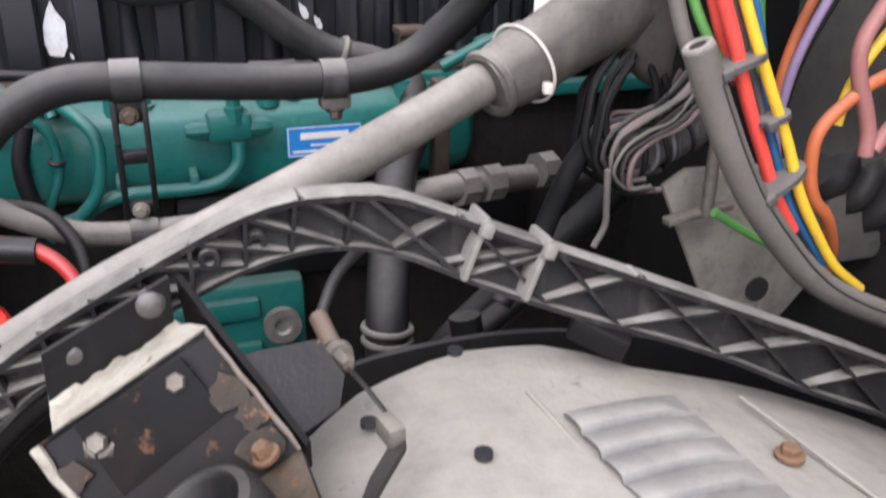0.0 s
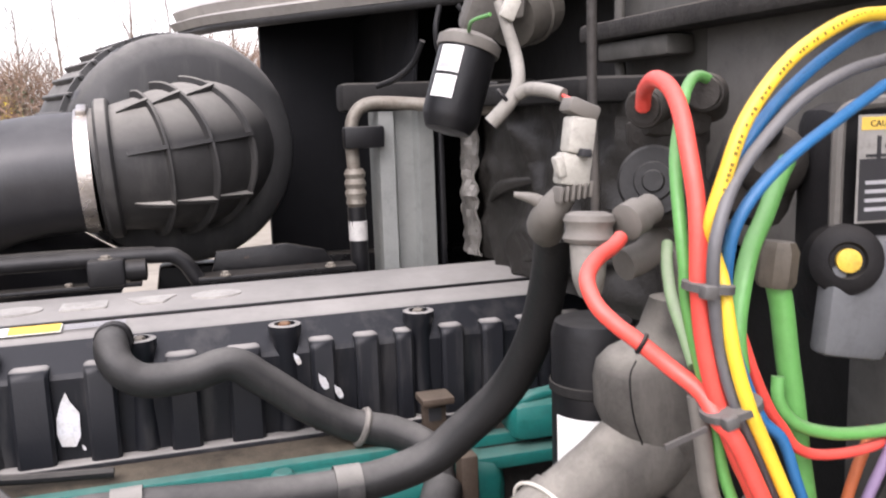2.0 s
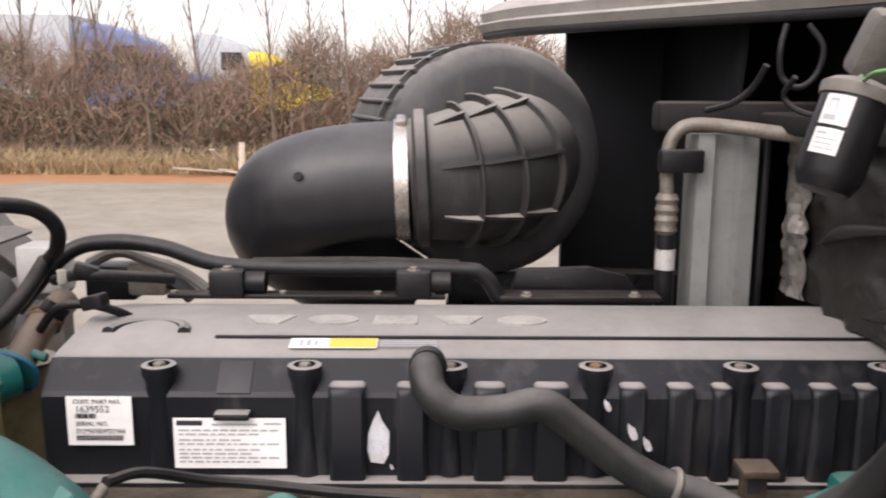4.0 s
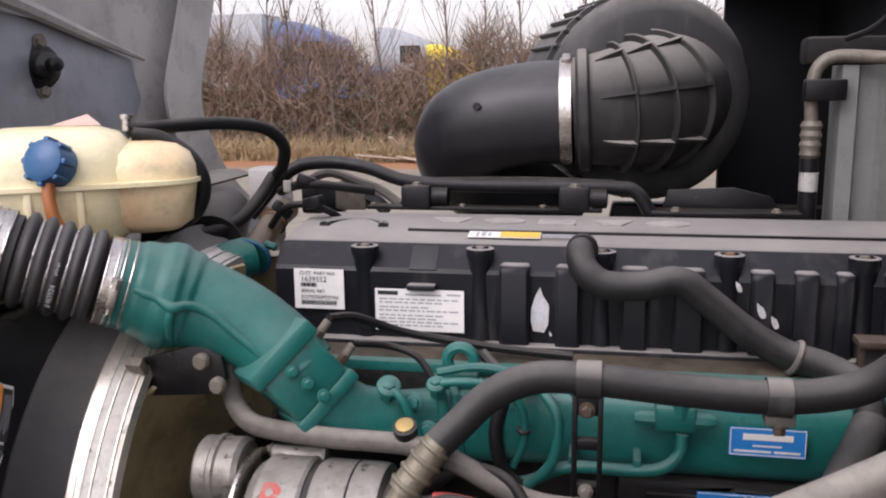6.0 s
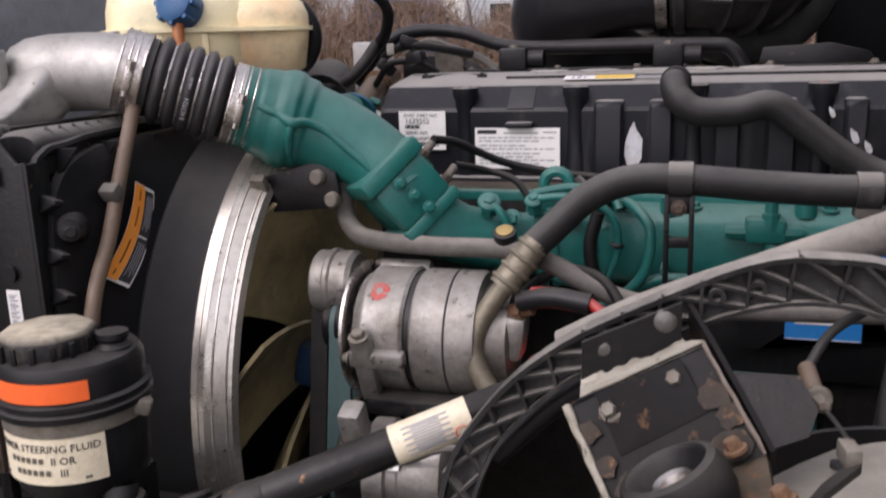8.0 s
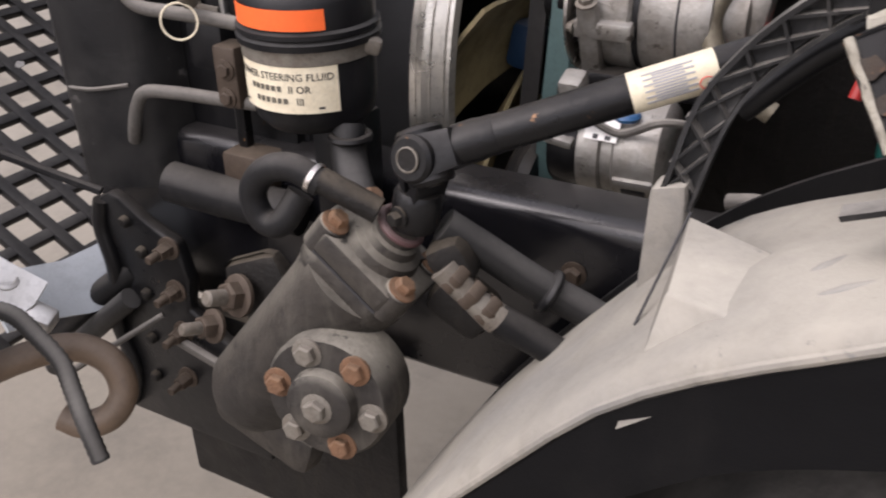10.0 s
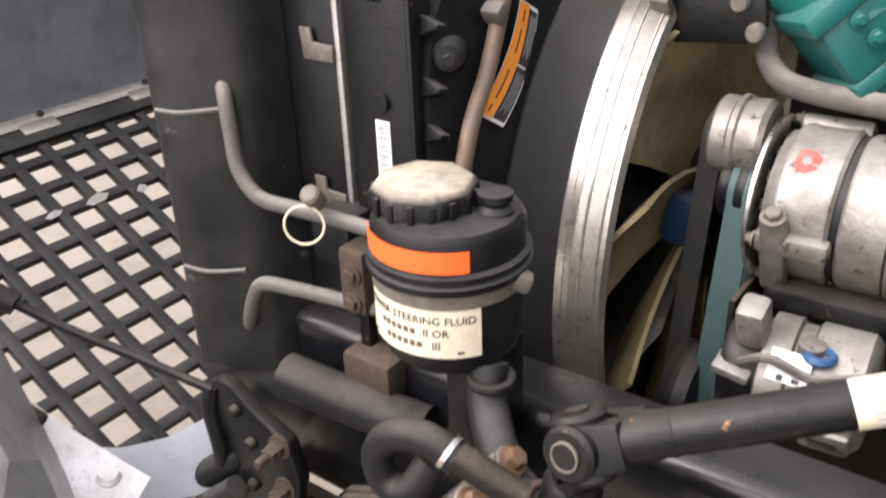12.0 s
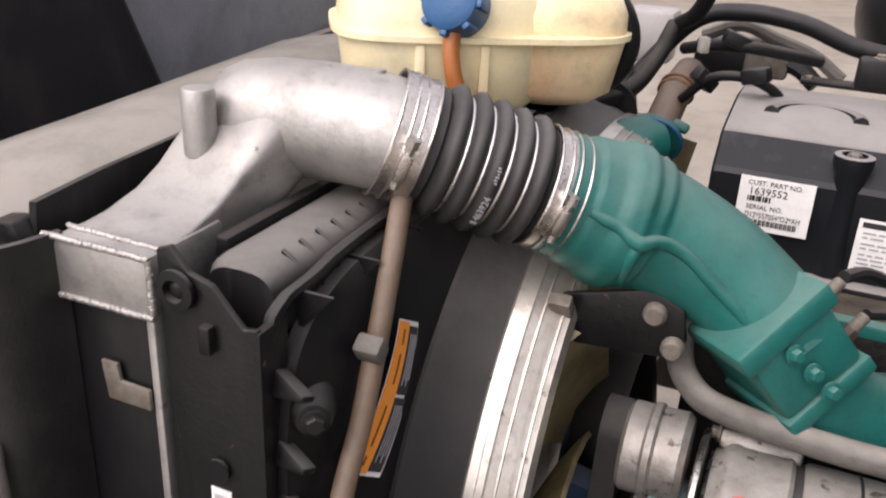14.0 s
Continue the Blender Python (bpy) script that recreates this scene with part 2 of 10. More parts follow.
BLACKP = paint("black_painted_steel", (0.006, 0.006, 0.0065), 0.34, dust=0.28, chips=0.14, dust_color=(0.14, 0.125, 0.105), spec=0.3)
RUBBER = paint("grey_rubber_hose", (0.015, 0.0148, 0.0146), 0.5, dust=0.7, dust_color=(0.175, 0.167, 0.155), bump=0.16, spec=0.3, scale=9)
RUSTY = paint("rust_eaten_black_paint", (0.010, 0.009, 0.0085), 0.6, dust=0.45, dust_color=(0.27, 0.215, 0.15), stain=0.5, stain_color=(0.07, 0.032, 0.016), chips=0.75, chip_color=(0.17, 0.085, 0.04), scale=22, bump=0.5, spec=0.25)
RUBBERD = paint("black_rubber", (0.010, 0.010, 0.0105), 0.5, dust=0.40, dust_color=(0.19, 0.175, 0.155), spec=0.17)
PIPE = paint("dusty_grey_pipe", (0.095, 0.088, 0.078), 0.7, dust=0.9, dust_color=(0.26, 0.24, 0.21), stain=0.6, stain_color=(0.05, 0.045, 0.04), scale=18, bump=0.25)
DUSTY = paint("dust_caked_plastic", (0.23, 0.212, 0.178), 0.8, dust=0.80, dust_color=(0.45, 0.42, 0.355), stain=0.95, stain_color=(0.105, 0.107, 0.110), scale=6, bump=0.3, chips=0.35, chip_color=(0.13, 0.13, 0.128), even=0.35)
STRUT = paint("dusty_black_strut", (0.014, 0.0138, 0.0138), 0.5, dust=0.95, dust_color=(0.33, 0.31, 0.275), bump=0.2, spec=0.25, scale=16, chips=0.1, chip_color=(0.05, 0.048, 0.045))
ALU = paint("bare_aluminium", (0.40, 0.392, 0.372), 0.46, metal=0.75, dust=0.45, stain=0.7, stain_color=(0.24, 0.228, 0.205), scale=9, chips=0.22, chip_color=(0.10, 0.07, 0.045), bump=0.14, dust_color=(0.34, 0.322, 0.29))
CAST = paint("cast_aluminium", (0.34, 0.327, 0.30), 0.42, metal=0.7, dust=0.40, stain=0.9, stain_color=(0.12, 0.10, 0.08), scale=16, bump=0.20, grain=420, chips=0.6, chip_color=(0.045, 0.034, 0.024), dust_color=(0.31, 0.29, 0.26))
RING = paint("worn_bright_steel", (0.60, 0.57, 0.51), 0.34, metal=0.85, dust=0.15, stain=0.7, stain_color=(0.33, 0.28, 0.21), scale=14, bump=0.07, chips=0.35, chip_color=(0.12, 0.085, 0.05))
CHROME = paint("clamp_steel", (0.58, 0.55, 0.52), 0.3, metal=1.0, stain=0.6, stain_color=(0.24, 0.20, 0.16), scale=40)
STEEL = paint("dirty_steel", (0.17, 0.155, 0.13), 0.6, metal=0.4, dust=0.5, stain=0.7, stain_color=(0.075, 0.05, 0.032), scale=40, dust_color=(0.24, 0.21, 0.17))
RUST = paint("rusty_steel", (0.17, 0.088, 0.045), 0.8, metal=0.1, dust=0.4, stain=0.7, stain_color=(0.07, 0.04, 0.025), scale=50, bump=0.5, dust_color=(0.28, 0.20, 0.13))
GREASE_SHADE = paint("greasy_and_shaded_iron", (0.013, 0.012, 0.011), 0.55, dust=0.55, dust_color=(0.17, 0.142, 0.105), stain=0.5, scale=20, bump=0.5, grain=160, spec=0.17)
HOODG = paint("grey_fibreglass", (0.34, 0.33, 0.315), 0.6, dust=0.2, stain=0.85, stain_color=(0.13, 0.13, 0.135), scale=2.6, bump=0.35, grain=120, chips=0.15, chip_color=(0.20, 0.19, 0.175))
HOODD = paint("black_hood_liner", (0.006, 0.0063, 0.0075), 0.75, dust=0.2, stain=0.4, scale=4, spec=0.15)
CABG = paint("grimy_grey_cab_paint", (0.075, 0.072, 0.065), 0.65, dust=0.4, stain=0.7, stain_color=(0.03, 0.028, 0.024), scale=9, spec=0.3)
CABD = paint("dark_firewall", (0.013, 0.0125, 0.012), 0.75, dust=0.4, dust_color=(0.12, 0.11, 0.095), stain=0.5, scale=6, bump=0.3, spec=0.2)
FOIL = paint("crinkled_insulation", (0.017, 0.0155, 0.0135), 0.42, dust=0.25, dust_color=(0.10, 0.09, 0.075), stain=0.3, scale=30, bump=0.3, grain=60, spec=0.4)
TANK = paint("yellowed_tank_plastic", (0.80, 0.72, 0.47), 0.38, stain=0.35, stain_color=(0.72, 0.47, 0.16), scale=5.5, bump=0.05)
BLUE = paint("blue_plastic", (0.012, 0.085, 0.21), 0.42, dust=0.15)
AMBER = paint("amber_hose", (0.36, 0.12, 0.03), 0.4)
TAN = paint("tan_tube", (0.135, 0.092, 0.060), 0.55, dust=0.3, stain=0.5)
BELT = paint("drive_belt", (0.050, 0.092, 0.09), 0.6, stain=0.4, scale=30)
FAN = paint("yellowed_fan_plastic", (0.32, 0.26, 0.135), 0.5, stain=0.9, stain_color=(0.06, 0.046, 0.026), scale=9)
WHITE = flat("white_label", (0.72, 0.71, 0.68), 0.5)
CREAM = paint("cream_label", (0.70, 0.63, 0.47), 0.5, stain=0.35, stain_color=(0.45, 0.36, 0.22), scale=40)
INK = flat("ink_and_recess_black", (0.02, 0.02, 0.022))
INKG = flat("faded_print", (0.32, 0.32, 0.33))
ORANGE = flat("orange_label", (0.85, 0.13, 0.02))
ORANGE2 = flat("orange_warning", (0.78, 0.27, 0.03))
YELLOW = flat("yellow_label", (0.66, 0.44, 0.08))
PLATE = flat("blue_plate", (0.008, 0.19, 0.52))
W_RED = paint("red_hose", (0.74, 0.075, 0.055), 0.45, dust=0.3)
W_YEL = paint("yellow_hose", (0.76, 0.50, 0.035), 0.45, dust=0.3)
W_BLU = paint("blue_hose", (0.018, 0.12, 0.28), 0.42, dust=0.12)
W_GRN = paint("green_hose", (0.10, 0.30, 0.075), 0.45, dust=0.35)
W_GRY = paint("grey_cable", (0.10, 0.10, 0.105), 0.5, dust=0.5)
W_PUR = paint("purple_hose", (0.20, 0.14, 0.24), 0.5, dust=0.4)
W_ORG = paint("orange_hose", (0.50, 0.13, 0.045), 0.5, dust=0.4)
W_PNK = paint("faded_pink_hose", (0.36, 0.155, 0.14), 0.55, dust=0.4)
TIE = paint("grey_cable_tie", (0.07, 0.067, 0.064), 0.55, dust=0.6, dust_color=(0.24, 0.23, 0.21))
W_TIE = paint("white_cable_tie", (0.60, 0.57, 0.50), 0.6, dust=0.4, stain=0.5)
LOOM = paint("dusty_wire_sleeve", (0.125, 0.115, 0.10), 0.7, dust=0.7, dust_color=(0.27, 0.25, 0.22))
CONN = paint("off_white_connector", (0.38, 0.365, 0.32), 0.6, dust=0.4, stain=0.6, scale=40)
REDPL = flat("red_plastic_cap", (0.80, 0.045, 0.03), 0.5)
BOOT = paint("dusty_grey_rubber_boot", (0.026, 0.0255, 0.025), 0.55, dust=0.95, dust_color=(0.30, 0.284, 0.256), stain=0.5, scale=6, bump=0.2, spec=0.26, even=0.6)
# The sleeve's pale upper side paints both dust and light from above.
SLEEVE = paint("dusty_toplit_sleeve", (0.026, 0.0258, 0.026), 0.5, dust=0.7, dust_color=(0.24, 0.228, 0.21), stain=0.5, stain_color=(0.010, 0.010, 0.010), scale=5, bump=0.14, spec=0.3)
TANK2 = paint("amber_stained_tank", (0.80, 0.68, 0.42), 0.4, stain=0.9, stain_color=(0.60, 0.27, 0.13), scale=6, bump=0.05)
DECKM = paint("dusty_black_deck", (0.035, 0.033, 0.030), 0.75, dust=1.0, dust_color=(0.27, 0.252, 0.222), stain=0.4, scale=5, bump=0.2, spec=0.25, even=0.5)
TIE2 = paint("pale_cable_tie", (0.20, 0.19, 0.17), 0.5, dust=0.5)
NUTS = paint("grimy_brown_nuts", (0.060, 0.042, 0.029), 0.65, metal=0.25, dust=0.5, dust_color=(0.15, 0.118, 0.085), stain=0.6, scale=60)
TYRE = paint("tyre_rubber", (0.016, 0.016, 0.016), 0.85, dust=0.4)

# ---- ground ----
def ground_material():
    mt = paint("worn_asphalt", (0.26, 0.23, 0.183), 0.6, stain=0.85, stain_color=(0.165, 0.142, 0.108), scale=0.55, bump=0.6, grain=35)
    n, l = mt.node_tree.nodes, mt.node_tree.links
    b = n["Principled BSDF"]
    old = b.inputs["Base Color"].links[0].from_socket
    co = n.new("ShaderNodeTexCoord")
    xyz = n.new("ShaderNodeSeparateXYZ")
    l.new(co.outputs["Object"], xyz.inputs[0])
    edge = n.new("ShaderNodeTexNoise")
    edge.inputs["Scale"].default_value = 0.5
    l.new(co.outputs["Object"], edge.inputs["Vector"])
    add = n.new("ShaderNodeMath")
    add.operation = "MULTIPLY_ADD"
    l.new(edge.outputs["Fac"], add.inputs[0])
    add.inputs[1].default_value = 2.0
    l.new(xyz.outputs["Y"], add.inputs[2])
    fac = n.new("ShaderNodeMapRange")
    fac.inputs["From Min"].default_value, fac.inputs["From Max"].default_value = 17.6, 18.3
    l.new(add.outputs[0], fac.inputs["Value"])
    mx = n.new("ShaderNodeMix")
    mx.data_type = "RGBA"
    l.new(fac.outputs[0], mx.inputs["Factor"])
    ab = [s for s in mx.inputs if s.type == "RGBA"]
    l.new(old, ab[0])
    ab[1].default_value = (0.34, 0.17, 0.085, 1)
    l.new([o for o in mx.outputs if o.type == "RGBA"][0], b.inputs["Base Color"])
    return mt


bm = bmesh.new()
bmesh.ops.create_grid(bm, x_segments=60, y_segments=60, size=300)
for v in bm.verts:
    if v.co.length < 60:
        v.co.z = 0.0
tagged(new("ground", finish(bm, "ground", ground_material())), "worn grey-brown asphalt yard with patches of bare earth", "ground", kind="structure")

# ---- hedge, dry grass and bare saplings at the edge of the yard ----
BARK = paint("bare_bark", (0.16, 0.125, 0.10), 0.85, stain=0.4)
TWIG = paint("bramble_twigs", (0.23, 0.155, 0.11), 0.85, stain=0.4, scale=2)
LEAFM = paint("dull_winter_leaves", (0.085, 0.092, 0.048), 0.7, stain=0.8, stain_color=(0.17, 0.11, 0.07), scale=1.2)
STRAW = paint("dry_grass", (0.42, 0.32, 0.185), 0.85, stain=0.5, scale=2)
rng = random.Random(4)


def blades(count, where, length, width, lean, up=1.0):
    """Thin three-sided blades, as plain lists for from_pydata."""
    verts, faces = [], []
    for _ in range(count):
        p, s = where(), length * rng.uniform(0.5, 1.3)
        d = Vector((rng.gauss(0, lean), rng.gauss(0, lean), up * rng.uniform(0.5, 1.2))).normalized()
        w = d.orthogonal().normalized() * width
        w.rotate(Matrix.Rotation(rng.uniform(0, 6.28), 3, d))
        i = len(verts)
        mid = p + d * s * 0.55 + Vector((rng.gauss(0, 0.06), rng.gauss(0, 0.06), 0)) * s
        end = p + d * s + Vector((rng.gauss(0, 0.16), rng.gauss(0, 0.16), rng.gauss(-0.05, 0.08))) * s
        verts += [p - w, p + w, mid + w * 0.7, mid - w * 0.7, end]
        faces += [(i, i + 1, i + 2, i + 3), (i + 3, i + 2, i + 4)]
    return verts, faces


def cloud(name, verts, faces, material, parent=None, label="", category=""):
    me = bpy.data.meshes.new(name)
    me.from_pydata(verts, [], faces)
    me.materials.append(material)
    ob = new(name, me)
    if parent:
        ob.parent = parent
    return tagged(ob, label, category, kind="stuff")


def hedge_height(x):
    return 2.42 + 0.36 * math.sin(x * 0.53 + 1.0) + 0.30 * math.sin(x * 1.7) + 0.16 * math.sin(x * 4.1)


def in_hedge():
    x = rng.uniform(-26, 16)
    h = hedge_height(x)
    z = h * rng.random() ** 0.65
    y = 19.4 + rng.uniform(-0.9, 1.6) * (1.1 - 0.5 * z / h)
    return Vector((x, y, max(0, z)))


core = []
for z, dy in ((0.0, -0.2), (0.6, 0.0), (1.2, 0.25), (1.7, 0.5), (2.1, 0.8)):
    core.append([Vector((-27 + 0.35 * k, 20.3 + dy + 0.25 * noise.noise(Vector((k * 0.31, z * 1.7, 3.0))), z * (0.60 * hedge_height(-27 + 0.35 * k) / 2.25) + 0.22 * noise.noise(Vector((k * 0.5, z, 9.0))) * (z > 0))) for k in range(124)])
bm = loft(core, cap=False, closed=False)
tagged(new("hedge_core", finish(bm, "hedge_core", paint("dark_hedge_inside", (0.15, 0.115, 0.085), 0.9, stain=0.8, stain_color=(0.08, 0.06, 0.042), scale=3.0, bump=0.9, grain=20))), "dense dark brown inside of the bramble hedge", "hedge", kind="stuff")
cloud("hedge_twigs", *blades(52000, in_hedge, 0.6, 0.008, 0.7), TWIG, label="tangled leafless bramble twigs along the yard edge", category="hedge")


def above_hedge():
    x = rng.uniform(-26, 16)
    return Vector((x, 19.8 + rng.uniform(-0.9, 1.4), hedge_height(x) * rng.uniform(0.55, 1.12)))


cloud("bramble_tips", *blades(13000, above_hedge, 0.75, 0.0055, 0.42), TWIG, label="thin bare twigs standing above the hedge", category="hedge")
lv, lf = [], []
for _ in range(42000):
    p = in_hedge()
    if noise.noise(p * 0.8) < -0.12:
        continue
    a = Vector((rng.gauss(0, 1), rng.gauss(0, 1), rng.gauss(0, 1))).normalized()
    c = a.orthogonal().normalized()
    s = rng.uniform(0.025, 0.055)
    i = len(lv)
    lv += [p - a * s, p + c * s * 0.5, p + a * s, p - c * s * 0.5]
    lf.append((i, i + 1, i + 2, i + 3))
cloud("hedge_leaves", lv, lf, LEAFM, label="dull green and brown hedge leaves in winter", category="hedge")


def in_grass():
    return Vector((rng.uniform(-26, 16), 18.4 + abs(rng.gauss(0, 0.45)), 0))


cloud("dry_grass", *blades(24000, in_grass, 0.60, 0.010, 0.42), STRAW, label="long dry straw-coloured grass before the hedge", category="grass")


def sapling(x, y, h, seed):
    r = random.Random(seed)
    ob = thing("bare_tree", "slender leafless sapling with thin upright branches in the hedge", "tree", (x, y, 0), group="trees in the hedge")
    lean = Vector((r.gauss(0, 0.06), r.gauss(0, 0.06), 1))
    trunk = [Vector((x, y, 0)) + lean * h * k / 4 + Vector((r.gauss(0, 0.04), r.gauss(0, 0.04), 0)) * (k > 0) for k in range(5)]
    part("trunk", tube(trunk, [0.045, 0.035, 0.026, 0.016, 0.006], 6, 3), BARK, ob)
    bm = bmesh.new()
    for k in range(int(9 + h * 2.2)):
        f = r.uniform(0.28, 0.97)
        i = min(3, int(f * 4))
        p = trunk[i].lerp(trunk[i + 1], f * 4 - i)
        a, s = r.uniform(0, 6.28), h * (1.05 - f) * r.uniform(0.35, 0.65)
        d = Vector((math.cos(a) * 0.55, math.sin(a) * 0.55, 1)).normalized()
        q, e = p + d * s * 0.5, p + d * s + Vector((0, 0, 0.08 * s))
        tube([p, q, e], [0.012, 0.008, 0.003], 4, 2, bm)
        for _ in range(3):
            g = r.uniform(0.3, 0.95)
            u = p.lerp(e, g)
            t = Vector((r.gauss(0, 0.6), r.gauss(0, 0.6), 0.9)).normalized() * s * 0.35
            tube([u, u + t * 0.5, u + t], [0.006, 0.004, 0.002], 3, 1, bm)
    part("crown", bm, BARK, ob)
    return ob


for k, (x, y, h) in enumerate([(-10.4, 19.2, 4.6), (-8.9, 19.6, 5.4), (-7.6, 19.1, 4.4), (-6.9, 19.5, 6.0), (-5.9, 19.0, 3.6), (-4.7, 19.3, 5.2), (-3.3, 18.9, 5.6),
                               (-2.6, 19.6, 4.3), (-1.7, 19.0, 4.6), (-0.6, 19.5, 5.4), (0.6, 19.2, 4.5), (1.6, 19.7, 5.0), (-12.6, 19.4, 5.2), (-14.6, 19.1, 4.4)]):
    sapling(x, y, h, 30 + k)

# boards thrown down at the foot of the hedge
PLANK = paint("weathered_board", (0.40, 0.33, 0.26), 0.8, stain=0.5)
for x, y, z, a, b, s in ((-4.6, 18.2, 0.12, 20, 6, 1.3), (-4.0, 18.1, 0.10, -35, 4, 0.9), (-4.3, 18.4, 0.3, 60, 38, 0.8), (-3.9, 18.3, 0.35, 100, -50, 0.8)):
    solid("board", box((s, 0.12, 0.03), pose(x, y, z, 0, b, a), 0.004), PLANK, "weathered broken board lying in the dry grass", "board", group="boards by the hedge")


# ---- parked lorries beyond the hedge ----
LORRY_W = paint("white_trailer_skin", (0.34, 0.37, 0.39), 0.45, stain=0.25, scale=1.5)
LORRY_B = paint("blue_cab_paint", (0.085, 0.16, 0.36), 0.3, stain=0.2, scale=2)
LORRY_C = paint("cyan_cab_paint", (0.03, 0.42, 0.55), 0.35, stain=0.2, scale=2)
LORRY_Y = paint("yellow_cab_paint", (0.80, 0.62, 0.02), 0.4, stain=0.2, scale=2)
GLASS = paint("dark_window_glass", (0.012, 0.014, 0.016), 0.08)


def lorry(x, y, colour, kind_label, trailer=0.0, s=1.0):
    ob = thing("parked_lorry", kind_label, "lorry", (x, y, 0), group="lorries beyond the hedge")
    side = [(0, 0.7), (2.1, 0.7), (2.1, 1.7), (1.9, 1.9), (0.7, 2.05), (0.25, 3.1), (-1.5, 3.75), (-2.2, 3.75), (-2.2, 0.7)]
    m = Matrix.Translation((x, y + 1.1, 0)) @ pose(0, 0, 0, 90, 0, 0)
    part("cab", slab([(u * s, v * s) for u, v in side], m, 2.3 * s, 0.12), colour, ob)
    part("window", slab([(0.12 * s, 2.2 * s), (-1.0 * s, 2.2 * s), (-1.0 * s, 2.95 * s), (-0.1 * s, 2.95 * s)], m @ Matrix.Translation((0, 0, 2.3 * s)), 0.012), GLASS, ob)
    for wx in (1.3, -2.6):
        wheel = part("wheel", lathe([(0.2, -0.15), (0.52, -0.15), (0.52, 0.15), (0.3, 0.15), (0.26, 0.06), (0.08, 0.06)],
                                    place((0, -1, 0), (x + wx * s, y - 1.05 * s, 0.52)), 20), TYRE, ob)
    if trailer:
        part("trailer_body", span((x - 2.8 * s - trailer, y - 1.2, 1.15), (x - 2.8 * s, y + 1.2, 4.08 * s), 0.05), LORRY_W, ob, "white box trailer")
        part("trailer_frame", span((x - 2.8 * s - trailer, y - 0.5, 0.9), (x - 2.8 * s, y + 0.5, 1.15), 0.03), BLACKP, ob)
    return ob


lorry(-13.1, 42, LORRY_B, "blue lorry with a white box trailer parked beyond the hedge", 12.0, 1.19)
lorry(-13.1, 26, LORRY_C, "cyan lorry cab parked beyond the hedge", 0.0, 0.74)
lorry(-7.0, 44, LORRY_Y, "yellow lorry cab parked beyond the hedge", 0.0, 0.90)
lorry(-9.7, 47, LORRY_W, "white lorry cab parked beyond the hedge", 0.0, 1.16)

# ---- truck frame, engine mass and the closed underside ----
RAILM = paint("glossy_black_rail", (0.006, 0.006, 0.0075), 0.22, dust=0.25, dust_color=(0.12, 0.11, 0.10), stain=0.4, scale=7, bump=0.06, spec=0.5)


def rail(y, label):
    ob = thing("frame_rail", label, "frame rail", (-0.6, y, 0.74), group="frame rails")
    prof = [(0.012, 0.0), (0.075, 0.0), (0.075, 0.010), (0.014, 0.010), (0.010, 0.014), (0.010, 0.255), (0.016, 0.262), (0.075, 0.262), (0.075, 0.272), (0.020, 0.272), (0.011, 0.2695), (0.0045, 0.264), (0.001, 0.255), (0.0, 0.245), (0.0, 0.012), (0.004, 0.004)]
    bm = loft([[Vector((x, y + u, 0.765 + w)) for u, w in prof] for x in (-0.95, 3.5)])
    part("channel", bm, RAILM, ob)
    return ob


near_rail = rail(0.90, "black painted steel frame rail below the engine")
for x, z in ((-0.19, 0.965), (-0.07, 0.95), (-0.10, 0.86), (0.02, 0.87)):
    part("bolt", hexbolt(place((0, -1, 0), (x, 0.90, z)), 0.0105, 0.012), NUTS, near_rail)
rail(2.13, "black painted steel frame rail beyond the engine")
bm = span((-0.34, 1.36, 0.70), (0.95, 1.78, 1.36), 0.03)
block = thing("engine_block", "green engine block below a black head cover", "engine", (0.3, 1.57, 0.7))
# Shade low on the green block is put into this near-black colour.
part("crankcase", bm, GREASE_SHADE, block, "crankcase coloured near-black for the shade")
# engine block details: side cover, port boss, lower boxes
part("side_cover", span((0.07, 1.31, 0.985), (0.30, 1.37, 1.115), 0.012), GREEN, block)
part("rib", span((0.085, 1.298, 1.070), (0.24, 1.315, 1.098), 0.006), GREEN, block)
part("rib", span((0.085, 1.298, 1.005), (0.24, 1.315, 1.035), 0.006), GREEN, block)
part("port", lathe([(0.024, 0), (0.024, 0.012), (0.012, 0.012), (0.010, 0.006)], place((0, -1, 0), (0.265, 1.30, 1.06)), 18), CAST, block)
part("head_flange", span((-0.34, 1.365, 1.335), (0.86, 1.44, 1.356), 0.004), GREEN, block)
part("head_ledge", span((-0.10, 1.335, 1.322), (0.80, 1.37, 1.340), 0.004), GREEN, block)

# ---- valve cover ----
cover = thing("valve_cover", "dusty black plastic valve cover over the engine", "engine cover", (0.18, 1.59, 1.35))
PITCH, BOLT0 = 0.1705, -0.217
prof = [(1.447, 1.357), (1.443, 1.464), (1.446, 1.470), (1.480, 1.5005), (1.486, 1.503), (1.535, 1.510), (1.600, 1.518), (1.680, 1.514), (1.725, 1.505),
        (1.745, 1.485), (1.748, 1.357)]
rows = []
for x, k in ((-0.355, 0.972), (-0.352, 0.992), (-0.343, 1.0), (0.0, 1.0), (0.4, 1.0), (0.78, 1.0), (0.795, 0.98), (0.80, 0.95)):
    rows.append([Vector((x, 1.595 + (y - 1.595) * k, 1.357 + (z - 1.357) * k)) for y, z in prof])
part("shell", loft(rows), COVER, cover, angle=16)
part("lower_lip", span((-0.358, 1.425, 1.353), (0.80, 1.452, 1.366), 0.003), COVER, cover)
part("groove", span((-0.17, 1.530, 1.5085), (0.78, 1.5345, 1.5135), 0.001), BLACK, cover)
